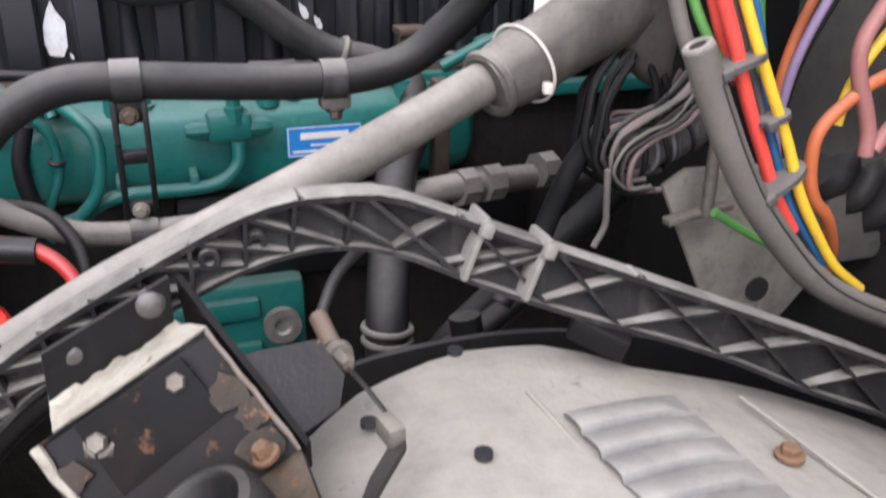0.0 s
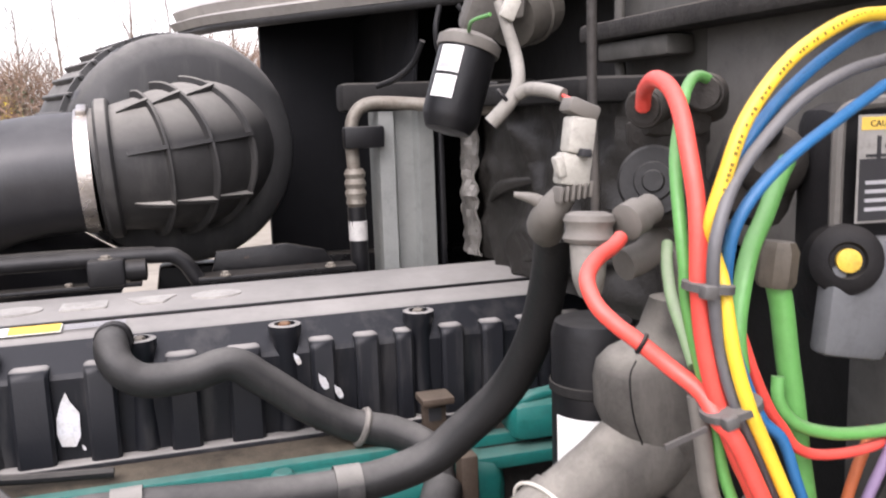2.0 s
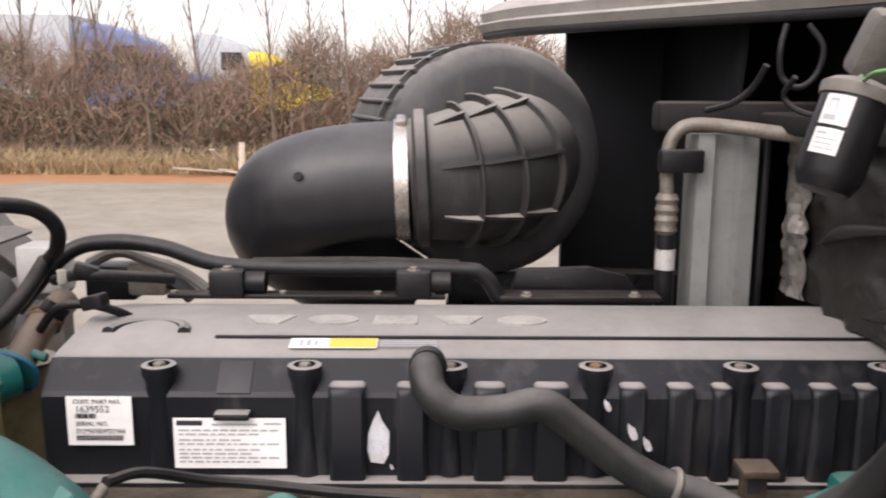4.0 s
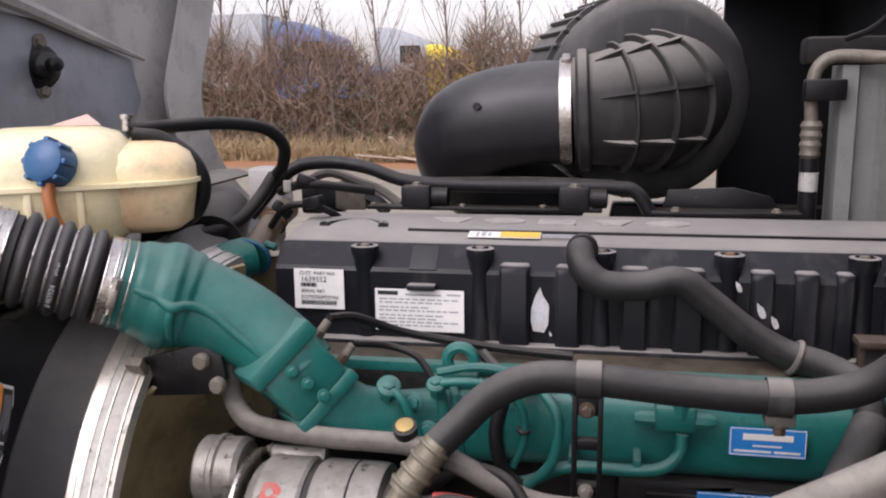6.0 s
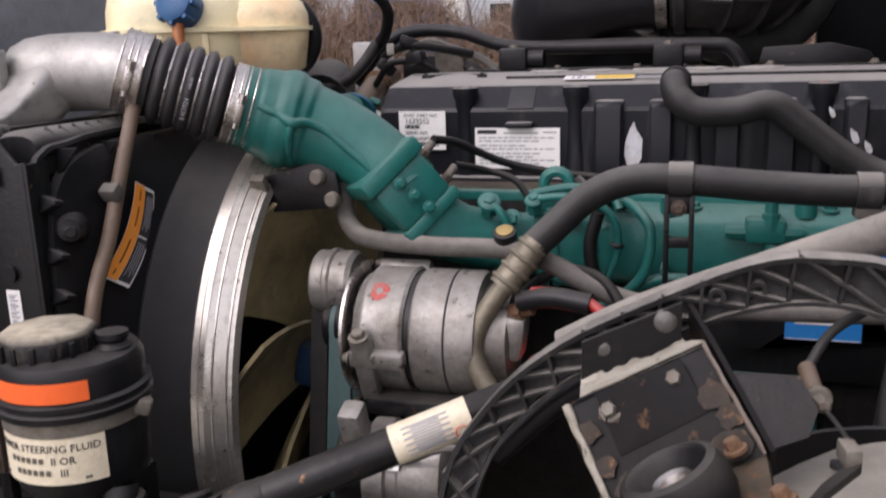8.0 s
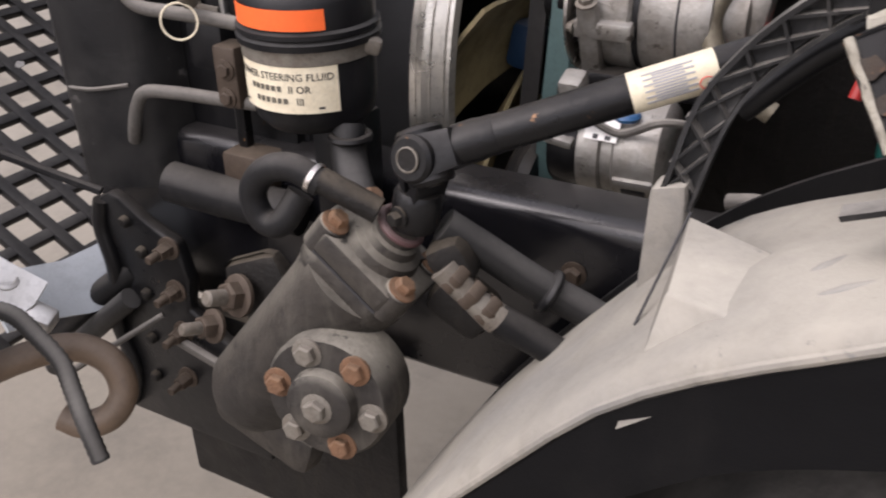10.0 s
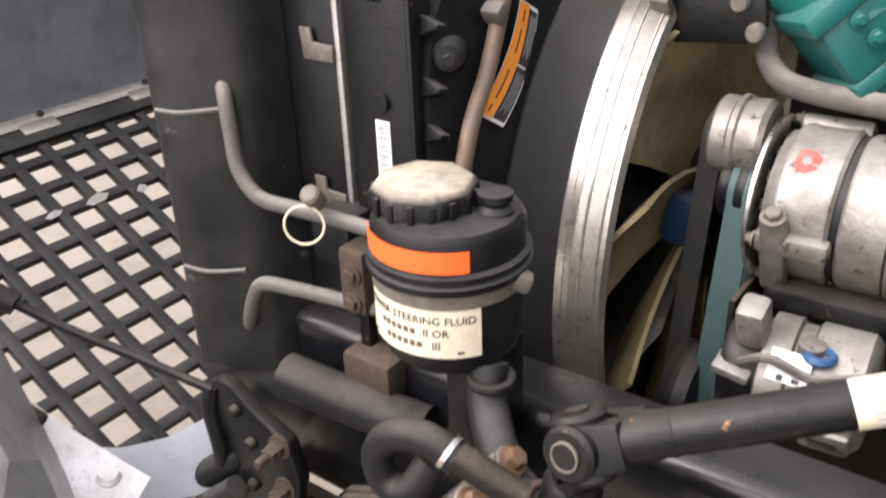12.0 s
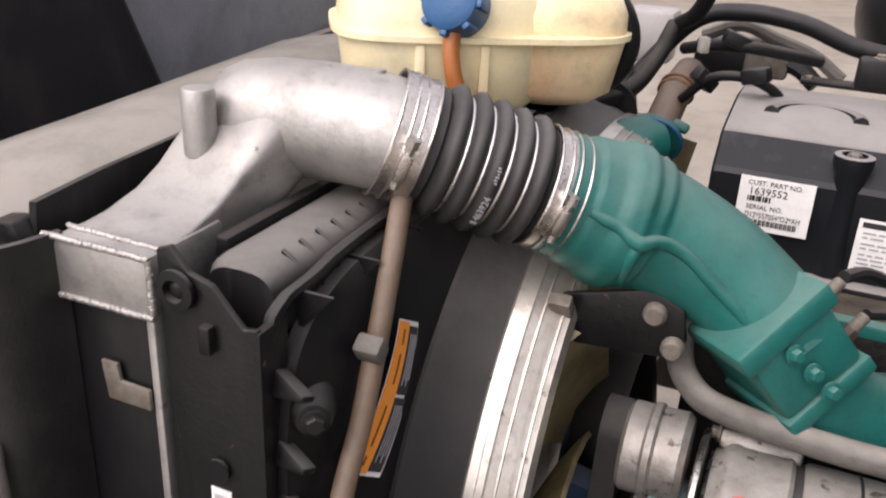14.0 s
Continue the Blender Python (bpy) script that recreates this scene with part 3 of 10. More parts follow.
# raised ribs on the side, with sloped tops
def rib(x0, x1, z0=1.366, z1=1.478, out=0.015):
    a, b = 1.446, 1.446 - out
    sec = lambda x, e: [Vector((x, a + 0.004, z0)), Vector((x, b + e, z0)), Vector((x, b + e, z1 - 0.012)), Vector((x, b + 0.003 + e, z1 - 0.004)), Vector((x, b + 0.010 + e, z1 - e * 0.5)), Vector((x, a + 0.032, z1 - e * 0.5)), Vector((x, a + 0.034, z1 - 0.02))]
    part("side_rib", loft([sec(x0, 0.004), sec(x0 + 0.004, 0), sec(x1 - 0.004, 0), sec(x1, 0.004)]), COVER, cover, angle=40)


for i in range(6):
    bx = BOLT0 + i * PITCH
    part("bolt_boss", lathe([(0.017, 0.0), (0.015, 0.05), (0.016, 0.112), (0.020, 0.122), (0.020, 0.132), (0.013, 0.133), (0.012, 0.126)],
                            Matrix.Translation((bx, 1.455, 1.368)), 18), COVER, cover)
    part("bolt", hexbolt(Matrix.Translation((bx, 1.457, 1.492)), 0.0075, 0.010), RUST if i == 3 else STEEL, cover)
for x0, x1 in ((-0.195, -0.150), (-0.115, -0.075), (-0.017, 0.025), (0.062, 0.096), (0.152, 0.188), (0.222, 0.262), (0.322, 0.352), (0.378, 0.408), (0.430, 0.452),
               (0.490, 0.520), (0.545, 0.575), (0.597, 0.622), (0.660, 0.690), (0.72, 0.75)):
    if x0 > -0.1:
        rib(x0, x1, 1.366, 1.480)
# Recess drawn as a slightly raised panel, its shade put into dark colour.
part("notch_shade_panel", box((0.040, 0.044, 0.0035), Matrix.Translation((-0.129, 1.4605, 1.4825)) @ pose(0, 0, 0, 42, 0, 0), 0.001), INK, cover)
part("notch_step", span((-0.150, 1.428, 1.440), (-0.108, 1.450, 1.449), 0.003), COVER, cover)
part("front_arch", torus(Matrix.Translation((-0.262, 1.548, 1.5110)), 0.048, 0.0085, 28, 8, arc=math.pi), COVER, cover)
# worn maker's mark as five plain raised shapes
MARKM = paint("worn_pale_mark", (0.34, 0.328, 0.30), 0.6, dust=0.3, dust_color=(0.36, 0.345, 0.32), stain=0.9, stain_color=(0.17, 0.162, 0.15), scale=22)
WEDGE = [(0.016, 0.0), (0.044, 0.0), (0.062, 0.029), (0.058, 0.033), (0.002, 0.033), (-0.002, 0.029)]
DISC = [(0.030 + 0.033 * math.cos(a * math.pi / 10), 0.0165 + 0.0175 * math.sin(a * math.pi / 10)) for a in range(20)]
BLOCK = [(0.0, 0.0), (0.056, 0.0), (0.058, 0.003), (0.058, 0.030), (0.054, 0.033), (0.002, 0.033)]
for k, shape in enumerate((WEDGE, DISC, BLOCK, WEDGE, DISC)):
    part("raised_mark", slab(shape, Matrix.Translation((-0.142 + k * 0.083, 1.576, 1.5150)) @ pose(0, 0, 0, 4, 0, 0), 0.0026), MARKM, cover)
patch = [(-0.009, -0.030), (0.006, -0.032), (0.012, -0.02), (0.013, 0.008), (0.004, 0.022), (0.0, 0.034), (-0.006, 0.022), (-0.012, 0.004), (-0.013, -0.016)]
CHIP = paint("scraped_pale_patch", (0.52, 0.53, 0.55), 0.4, stain=0.9, stain_color=(0.36, 0.33, 0.27), scale=50)
part("paint_chip", slab(patch, place((0, -1, 0), (0.040, 1.4425, 1.415), (1, 0, 0)), 0.0008), CHIP, cover, "bare pale scraped patch")
for x, z, s in ((0.334, 1.43, 0.35), (0.352, 1.415, 0.3), (0.056, 1.386, 0.12), (0.304, 1.462, 0.25)):
    part("paint_chip", slab([(u * s, v * s) for u, v in patch], place((0, -1, 0), (x, 1.4275, z), (1, 0, 0)) @ pose(0, 0, 0, 0, 0, 25), 0.0008), CHIP, cover)


def face_label(name, x0, z1, w, h, y, tilt=0.0, material=None):
    """A sticker that faces the near side; its xy plane starts at the lower left."""
    m = Matrix.Translation((x0, y, z1 - h)) @ pose(0, 0, 0, 90 - tilt, 0, 0)
    return m, part(name, box((w, h, 0.0008), m @ Matrix.Translation((w / 2, h / 2, 0)), 0), material or WHITE, cover)


m, lab = face_label("serial_label", -0.322, 1.466, 0.076, 0.060, 1.4395)
part("print", words("CUST. PART NO.", 0.0075, m @ Matrix.Translation((0.008, 0.051, 0.0006))), INK, lab)
part("print", words("1639552", 0.0115, m @ Matrix.Translation((0.010, 0.0405, 0.0006))), INK, lab)
part("print", words("SERIAL NO.", 0.0075, m @ Matrix.Translation((0.010, 0.024, 0.0006))), INK, lab)
part("print", words("D12*557054*D2*AH", 0.0085, m @ Matrix.Translation((0.010, 0.0145, 0.0006)) @ Matrix.Diagonal((0.78, 1, 1, 1))), INK, lab)
part("barcode", bars([(0.010 + 0.0022 * k, 0.033, 0.0112 + 0.0022 * k + 0.0005 * (k % 3), 0.039) for k in range(11)]
                     + [(0.010 + 0.0022 * k, 0.006, 0.0112 + 0.0022 * k + 0.0005 * (k % 2), 0.0125) for k in range(25)], m @ Matrix.Translation((0, 0, 0.0004))), INK, lab)
m, lab = face_label("data_label", -0.199, 1.440, 0.131, 0.062, 1.4395)
part("print", bars([(0.004, 0.053, 0.034, 0.059)], m @ Matrix.Translation((0, 0, 0.0004))), INK, lab)
lines = [(0.045, 0.053, 0.098, 0.0555), (0.106, 0.054, 0.126, 0.0565)]
for k, z in enumerate((0.046, 0.041, 0.034, 0.029, 0.022, 0.017, 0.012, 0.007)):
    x = 0.006
    r = random.Random(k)
    while x < 0.118 - 0.02 * (k % 3):
        w = r.uniform(0.004, 0.014)
        lines.append((x, z, min(x + w, 0.125), z + 0.0022))
        x += w + 0.0025
part("print", bars(lines, m @ Matrix.Translation((0, 0, 0.0004))), INKG, lab)
slope = Matrix.Translation((-0.072, 1.4955, 1.5085)) @ pose(0, 0, 0, 9, 0, 0)
lab = part("warning_label", box((0.107, 0.026, 0.0008), slope @ Matrix.Translation((0.0535, 0.013, 0)), 0), WHITE, cover)
part("yellow_field", bars([(0.048, 0.001, 0.106, 0.025)], slope @ Matrix.Translation((0, 0, 0.0005))), YELLOW, lab)
part("print", bars([(0.012, 0.004, 0.016, 0.02), (0.020, 0.005, 0.026, 0.021), (0.030, 0.006, 0.034, 0.018)] + [(0.11, 0.004 + 0.006 * k, 0.18, 0.0065 + 0.006 * k) for k in range(3)],
                   slope @ Matrix.Translation((0, 0, 0.0004))), INKG, lab)

# ---- pipe rail along the far edge of the cover ----
rail_ob = thing("pipe_rail", "black bracket rail with a hose beside the valve cover", "bracket", (0.0, 1.74, 1.5))
part("strip", span((-0.29, 1.725, 1.512), (0.12, 1.755, 1.519), 0.002), BLACKP, rail_ob)
part("strip", span((0.20, 1.73, 1.508), (0.44, 1.78, 1.516), 0.002), BLACKP, rail_ob)
part("hose", tube([(-0.50, 1.70, 1.50), (-0.44, 1.74, 1.575), (-0.38, 1.75, 1.592), (-0.30, 1.75, 1.585), (-0.22, 1.75, 1.560), (-0.10, 1.75, 1.554), (0.13, 1.75, 1.553), (0.175, 1.75, 1.545), (0.20, 1.75, 1.51)], 0.012), BLACK, rail_ob)
part("hose", tube([(-0.17, 1.77, 1.558), (0.0, 1.77, 1.560), (0.14, 1.77, 1.556)], 0.008), RUBBERD, rail_ob)
for x in (-0.20, 0.073):
    part("bracket", span((x - 0.026, 1.715, 1.516), (x + 0.026, 1.745, 1.556), 0.006), BLACK, rail_ob)
    part("ear", lathe([(0.017, 0), (0.017, 0.03), (0.010, 0.032)], place((1, 0, 0), (x + 0.024, 1.74, 1.535)), 14), BLACKP, rail_ob)
    part("bolt", hexbolt(Matrix.Translation((x, 1.73, 1.555)), 0.007, 0.006), STEEL, rail_ob)
for x in (-0.28, -0.12, 0.02, 0.10, 0.24, 0.40):
    part("bolt", hexbolt(Matrix.Translation((x, 1.735, 1.517)), 0.006, 0.006), STEEL, rail_ob)
part("shield", slab([(0.22, 0), (0.42, 0), (0.40, 0.03), (0.34, 0.045), (0.23, 0.04)], Matrix.Translation((0, 1.80, 1.505)) @ pose(0, 0, 0, 90, 0, 0), 0.01, 0.002), BLACKP, rail_ob)

# ---- intake manifold ----
man = thing("intake_manifold", "teal green cast intake manifold along the engine", "manifold", (0.3, 1.35, 1.22))
rows = []
for x, s in ((-0.035, 0.35), (-0.030, 0.62), (-0.012, 0.88), (0.015, 1.0), (0.30, 1.0), (0.49, 1.0), (0.52, 0.9), (0.535, 0.6)):
    m = Matrix.Translation((x, 1.372, 1.287)) @ pose(0, 0, 0, 90, 0, 90)
    rows.append(ring_of(m, 0.055 * s, 0.058 * s, 0, 24, 3.4))
part("plenum", loft(rows), GREEN, man, angle=50)
for x in (0.10, 0.27, 0.44):
    part("lug", lathe([(0.014, 0), (0.014, 0.022), (0.010, 0.026)], Matrix.Translation((x, 1.335, 1.335)), 14), GREEN, man)
    part("bolt", hexbolt(Matrix.Translation((x + 0.03, 1.34, 1.342)), 0.008, 0.008), GREEN, man)
plate = part("maker_plate", box((0.091, 0.037, 0.0012), Matrix.Translation((0.331, 1.3085, 1.294)) @ pose(0, 0, 0, 90, 0, 0), 0), PLATE, man, "blue maker's plate")
m = Matrix.Translation((0.286, 1.3078, 1.276)) @ pose(0, 0, 0, 90, 0, 0)
part("print", bars([(0.016, 0.021, 0.075, 0.029), (0.028, 0.0125, 0.062, 0.0145), (0.006, 0.005, 0.050, 0.0075), (0.053, 0.005, 0.084, 0.0075)], m), WHITE, plate)
part("rim", bars([(0.001, 0.001, 0.090, 0.002), (0.001, 0.035, 0.090, 0.036), (0.001, 0.001, 0.002, 0.036), (0.089, 0.001, 0.090, 0.036)], m), WHITE, plate)
fit_ob = part("fuel_fitting", span((0.195, 1.292, 1.305), (0.245, 1.325, 1.338), 0.006), GREEN, man)
part("union", lathe([(0.011, 0), (0.011, 0.02), (0.008, 0.02), (0.008, 0.034)], Matrix.Translation((0.226, 1.300, 1.325)), 8), GREEN, fit_ob)
part("union", lathe([(0.011, 0), (0.011, 0.018), (0.007, 0.026)], place((1, 0, 0), (0.243, 1.305, 1.318)), 8), GREEN, fit_ob)
part("union", lathe([(0.010, 0), (0.010, 0.018), (0.007, 0.026)], place((-1, 0, 0), (0.197, 1.305, 1.318)), 8), GREEN, fit_ob)
part("fuel_pipe", tube([(0.228, 1.292, 1.305), (0.225, 1.288, 1.280), (0.205, 1.285, 1.262), (0.17, 1.285, 1.256), (0.10, 1.285, 1.256), (0.07, 1.285, 1.247), (0.045, 1.288, 1.232), (0.01, 1.292, 1.222)], 0.008, 10), GREEN, man)
for x in (0.175, 0.095):
    part("clip", span((x - 0.005, 1.280, 1.250), (x + 0.005, 1.32, 1.272), 0.002), GREEN, man)
part("loop_pipe", tube([(0.035, 1.335, 1.350), (0.055, 1.295, 1.350), (0.075, 1.275, 1.330), (0.078, 1.270, 1.300), (0.070, 1.270, 1.265), (0.045, 1.275, 1.235), (0.015, 1.28, 1.215)], 0.007, 10), GREEN, man)
part("harness", tube([(0.010, 1.275, 1.345), (0.0, 1.270, 1.30), (0.01, 1.272, 1.25), (0.04, 1.28, 1.22)], 0.009, 10), RUBBERD, man)
part("loop_pipe", tube([(-0.08, 1.30, 1.365), (-0.03, 1.31, 1.372), (0.02, 1.31, 1.365), (0.035, 1.30, 1.345)], 0.006, 8), GREEN, man)

# ---- control module below the manifold ----
ecm = thing("control_module", "dark grey engine control module with a blue label", "module", (0.35, 1.36, 1.1))
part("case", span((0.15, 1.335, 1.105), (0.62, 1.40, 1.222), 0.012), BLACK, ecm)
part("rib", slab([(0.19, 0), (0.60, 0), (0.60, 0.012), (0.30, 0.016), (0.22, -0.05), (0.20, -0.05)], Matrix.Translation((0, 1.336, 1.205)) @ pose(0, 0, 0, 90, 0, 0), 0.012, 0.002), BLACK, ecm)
lab = part("blue_label", box((0.094, 0.046, 0.001), Matrix.Translation((0.299, 1.3225, 1.194)) @ pose(0, 0, 0, 90, 0, 0), 0), PLATE, ecm)
part("print", bars([(0.001, 0.001, 0.093, 0.002), (0.001, 0.044, 0.093, 0.045), (0.012, 0.022, 0.07, 0.030)], Matrix.Translation((0.252, 1.3217, 1.171)) @ pose(0, 0, 0, 90, 0, 0)), WHITE, lab)

# ---- charge air elbow, throttle flange and its neck ----
elbow = thing("intake_elbow", "teal green cast charge air elbow with a bolted flange", "pipe", (-0.3, 1.22, 1.30))
HL, HR = Vector((-0.577, 1.137, 1.541)), Vector((-0.463, 1.204, 1.494))
line = smooth([HR - (HR - HL).normalized() * 0.004, (-0.425, 1.226, 1.478), (-0.375, 1.247, 1.458), (-0.32, 1.255, 1.432), (-0.275, 1.253, 1.402), (-0.245, 1.25, 1.372)], 16)
run_ = [0.0]
for a, b in zip(line, line[1:]):
    run_.append(run_[-1] + (b - a).length)
girth = [float(np.interp(v, (0, 0.022, 0.025, 0.046, 0.058, 0.074, 0.080, 0.094, 0.099, 0.14, 0.20, 0.27), (0.0555, 0.0565, 0.0595, 0.0625, 0.0680, 0.0690, 0.0645, 0.0630, 0.0585, 0.0555, 0.051, 0.049))) for v in run_]
part("bend", tube(line, girth, 40, 1), GREEN, elbow, angle=60)
part("seam_rib", tube([(-0.418, 1.166, 1.496), (-0.406, 1.169, 1.490), (-0.393, 1.173, 1.484), (-0.376, 1.174, 1.473), (-0.364, 1.185, 1.473), (-0.352, 1.195, 1.468), (-0.335, 1.201, 1.457), (-0.314, 1.204, 1.438), (-0.292, 1.206, 1.419), (-0.275, 1.209, 1.40)],
                      [0.004, 0.0055, 0.006, 0.0075, 0.006, 0.0062, 0.006, 0.006, 0.006, 0.005], 12), GREEN, elbow, angle=60)
part("seam_rib", tube([(-0.376, 1.176, 1.473), (-0.381, 1.174, 1.458), (-0.388, 1.185, 1.435), (-0.392, 1.200, 1.420)], [0.006, 0.0055, 0.005, 0.003], 12), GREEN, elbow, angle=60)
FU, FV = Vector((0.577, 0.288, -0.769)).normalized(), Vector((-0.58, -0.57, -0.59)).normalized()
FM = place(FU, (-0.256, 1.250, 1.373), FV)
part("flange", box((0.102, 0.112, 0.024), FM @ Matrix.Translation((0, 0, -0.041)), 0.005), GREEN, elbow)
part("spacer", box((0.088, 0.100, 0.066), FM @ Matrix.Translation((0, 0, 0.003)), 0.007), GREEN, elbow)
part("flange", box((0.096, 0.106, 0.018), FM @ Matrix.Translation((0, 0, 0.044)), 0.004), GREEN, elbow)
FN_ = FU.cross(FV).normalized()
FN_ = FN_ if FN_.y < 0 else -FN_
for k in (-1, 0, 1):
    p = Vector((-0.222, 1.2065, 1.375)) + k * Vector((0.0175, 0.0060, -0.0165)) + FN_ * 0.002
    part("bolt", hexbolt(place(FN_, p), 0.0062, 0.008), GREEN, elbow)
sec = []
for c, d, u, w, h in (((-0.226, 1.266, 1.334), FU, -FV, 0.042, 0.047), ((-0.196, 1.279, 1.312), (0.75, 0.33, -0.55), (0.5, 0.6, 0.65), 0.040, 0.045), ((-0.155, 1.298, 1.296), (0.9, 0.38, -0.25), (0.25, 0.5, 0.8), 0.040, 0.044),
                      ((-0.105, 1.322, 1.288), (0.95, 0.30, -0.08), (0.05, 0.3, 1), 0.043, 0.045), ((-0.055, 1.345, 1.286), (1, 0.15, 0), (0, 0.1, 1), 0.048, 0.048), ((0.0, 1.365, 1.287), (1, 0, 0), (0, 0, 1), 0.055, 0.055)):
    sec.append(ring_of(place(d, c, u), w, h, 0, 28, 4.5))
part("neck", loft(sec), GREEN, elbow, angle=50)
part("neck_flange", box((0.014, 0.100, 0.108), Matrix.Translation((-0.082, 1.332, 1.288)) @ pose(0, 0, 0, 0, -4, 18), 0.005), GREEN, elbow)
part("neck_flange", box((0.012, 0.100, 0.108), Matrix.Translation((-0.064, 1.338, 1.288)) @ pose(0, 0, 0, 0, -4, 16), 0.005), GREEN, elbow)
for p in ((-0.105, 1.268, 1.335), (-0.085, 1.265, 1.30), (-0.03, 1.30, 1.33)):
    part("bolt", hexbolt(place((0, -1, 0.2), p), 0.009, 0.009), GREEN, elbow)
part("eye_lug", torus(place((0, -1, 0), (-0.055, 1.335, 1.372)), 0.018, 0.008, 20, 8), GREEN, elbow)
part("eye_lug", span((-0.08, 1.32, 1.335), (-0.03, 1.35, 1.358), 0.005), GREEN, elbow)

sensor = thing("pressure_sensor", "small brass-tipped sensor on the green intake neck", "sensor", (-0.099, 1.20, 1.325))
part("body", lathe([(0.010, -0.03), (0.010, -0.008), (0.015, -0.006), (0.015, 0.006), (0.013, 0.007)], place((0.0, -0.45, 0.9), (-0.099, 1.20, 1.327)), 16), BLACK, sensor)
part("tip", lathe([(0.011, 0.006), (0.011, 0.009), (0.006, 0.010)], place((0.0, -0.45, 0.9), (-0.099, 1.20, 1.327)), 16), paint("brass", (0.55, 0.40, 0.16), 0.35, metal=0.9), sensor)
for p, d in (((-0.229, 1.255, 1.414), (0.50, 0.35, 0.75)), ((-0.202, 1.268, 1.380), (0.50, 0.35, 0.75))):
    s = thing("temperature_sender", "brass temperature sender with a thin lead on the intake flange", "sensor", p, group="senders on the intake")
    part("hex", lathe([(0.0075, 0), (0.0075, 0.014), (0.006, 0.016)], place(d, p), 6), NUTS, s)
    part("stem", lathe([(0.006, 0.014), (0.006, 0.03), (0.004, 0.032)], place(d, p), 12), STEEL, s)
lead = thing("sensor_harness", "thin black sensor leads over the green intake", "cable", (-0.1, 1.38, 1.36))
part("lead", tube([(-0.212, 1.266, 1.442), (-0.190, 1.31, 1.432), (-0.14, 1.36, 1.400), (-0.08, 1.385, 1.383), (0.0, 1.385, 1.374), (0.09, 1.38, 1.370)], 0.006, 8), RUBBERD, lead)
part("lead", tube([(-0.186, 1.279, 1.406), (-0.15, 1.32, 1.392), (-0.11, 1.32, 1.378), (-0.085, 1.31, 1.345), (-0.07, 1.30, 1.315)], 0.005, 8), RUBBERD, lead)
part("lead", tube([(-0.03, 1.36, 1.375), (0.0, 1.34, 1.355), (0.04, 1.33, 1.345)], 0.008, 8), RUBBER, lead)

# ---- hump hose with clamps ----
hose = thing("hump_hose", "black ribbed rubber charge air hose with two steel clamps", "hose", (-0.52, 1.17, 1.44))
AX = (HR - HL).normalized()
HM = place(AX, HL)
length = (HR - HL).length
prof = [(0.052, -0.002), (0.052, 0.020)]
for k in range(5):
    z0 = 0.022 + k * (length - 0.044) / 5
    w = (length - 0.044) / 5
    for j in range(7):
        f = j / 6
        prof.append((0.0475 + 0.0125 * math.sin(math.pi * f) ** 0.75, z0 + w * f))
prof += [(0.052, length - 0.020), (0.052, length + 0.012)]
part("bellows", lathe(prof, HM, 36, cap=False), paint("grey_bellows_rubber", (0.030, 0.029, 0.029), 0.5, dust=0.6, dust_color=(0.15, 0.145, 0.14), bump=0.06, spec=0.3), hose, angle=60)
for k in range(1, 5):
    part("wire_ring", torus(HM @ Matrix.Translation((0, 0, 0.022 + k * (length - 0.044) / 5)), 0.0508, 0.0018, 48, 8), paint("bright_hose_wire", (0.75, 0.73, 0.70), 0.3, metal=0.9, stain=0.2), hose)
mid = 0.022 + 2.5 * (length - 0.044) / 5


def wrap_print(bm, start, size):
    """Bends flat lettering round the middle fold of the hose."""
    for v in bm.verts:
        a = radians(start) - v.co.x / 0.060
        v.co = HM @ Vector(((0.0601 + v.co.z) * math.cos(a), (0.0601 + v.co.z) * math.sin(a), mid - v.co.y + size * 0.35))
    return bm


bm = wrap_print(words("463924", 0.0088, Matrix.Identity(4)), 123, 0.0088)
part("print", bm, INKG, hose, "faded grey part number")
part("print", wrap_print(bars([(0, 0, 0.0028, 0.0058)], Matrix.Identity(4)), 128, 0.0088), INKG, hose)
bm = wrap_print(bars([(0.0026 * k, 0.0008 * (k % 2), 0.0026 * k + 0.0012, 0.0036 if k % 3 else 0.0026) for k in range(6)], Matrix.Identity(4)), 86, 0.006)
part("print", bm, INKG, hose)
for z in (-0.004, length - 0.004):
    c = part("clamp", band(HM @ Matrix.Translation((0, 0, z)), 0.0535, 0.028, 0.0018), CHROME, hose)
    for e in (-0.0145, -0.004, 0.004, 0.0145):
        part("edge", torus(HM @ Matrix.Translation((0, 0, z + e)), 0.0553, 0.0015, 40, 6), CHROME, c)
    q = HM @ Matrix.Rotation(radians(98), 4, "Z") @ Matrix.Translation((0.058, 0, z))
    part("screw", box((0.012, 0.026, 0.010), q, 0.002), CHROME, c)
    part("screw", lathe([(0.004, -0.02), (0.004, 0.018), (0.006, 0.018), (0.006, 0.026)], q @ pose(0, 0, 0, 90, 0, 0), 8), CHROME, c)

# ---- thermostat neck and the small hoses at the front of the head ----
neck = thing("thermostat_neck", "teal green coolant neck with a hose clip behind the elbow", "pipe", (-0.4, 1.5, 1.45))
part("neck", tube([(-0.52, 1.530, 1.400), (-0.492, 1.512, 1.432), (-0.462, 1.520, 1.452), (-0.440, 1.548, 1.458)], [0.030, 0.034, 0.0345, 0.033], 32), GREEN, neck, angle=60)
ND = Vector((0.08, 0.87, 0.48)).normalized()
part("rim", lathe([(0.026, -0.004), (0.035, -0.003), (0.036, 0.0), (0.035, 0.003), (0.024, 0.004)], place(ND, (-0.438, 1.552, 1.459)), 36), GREEN, neck)
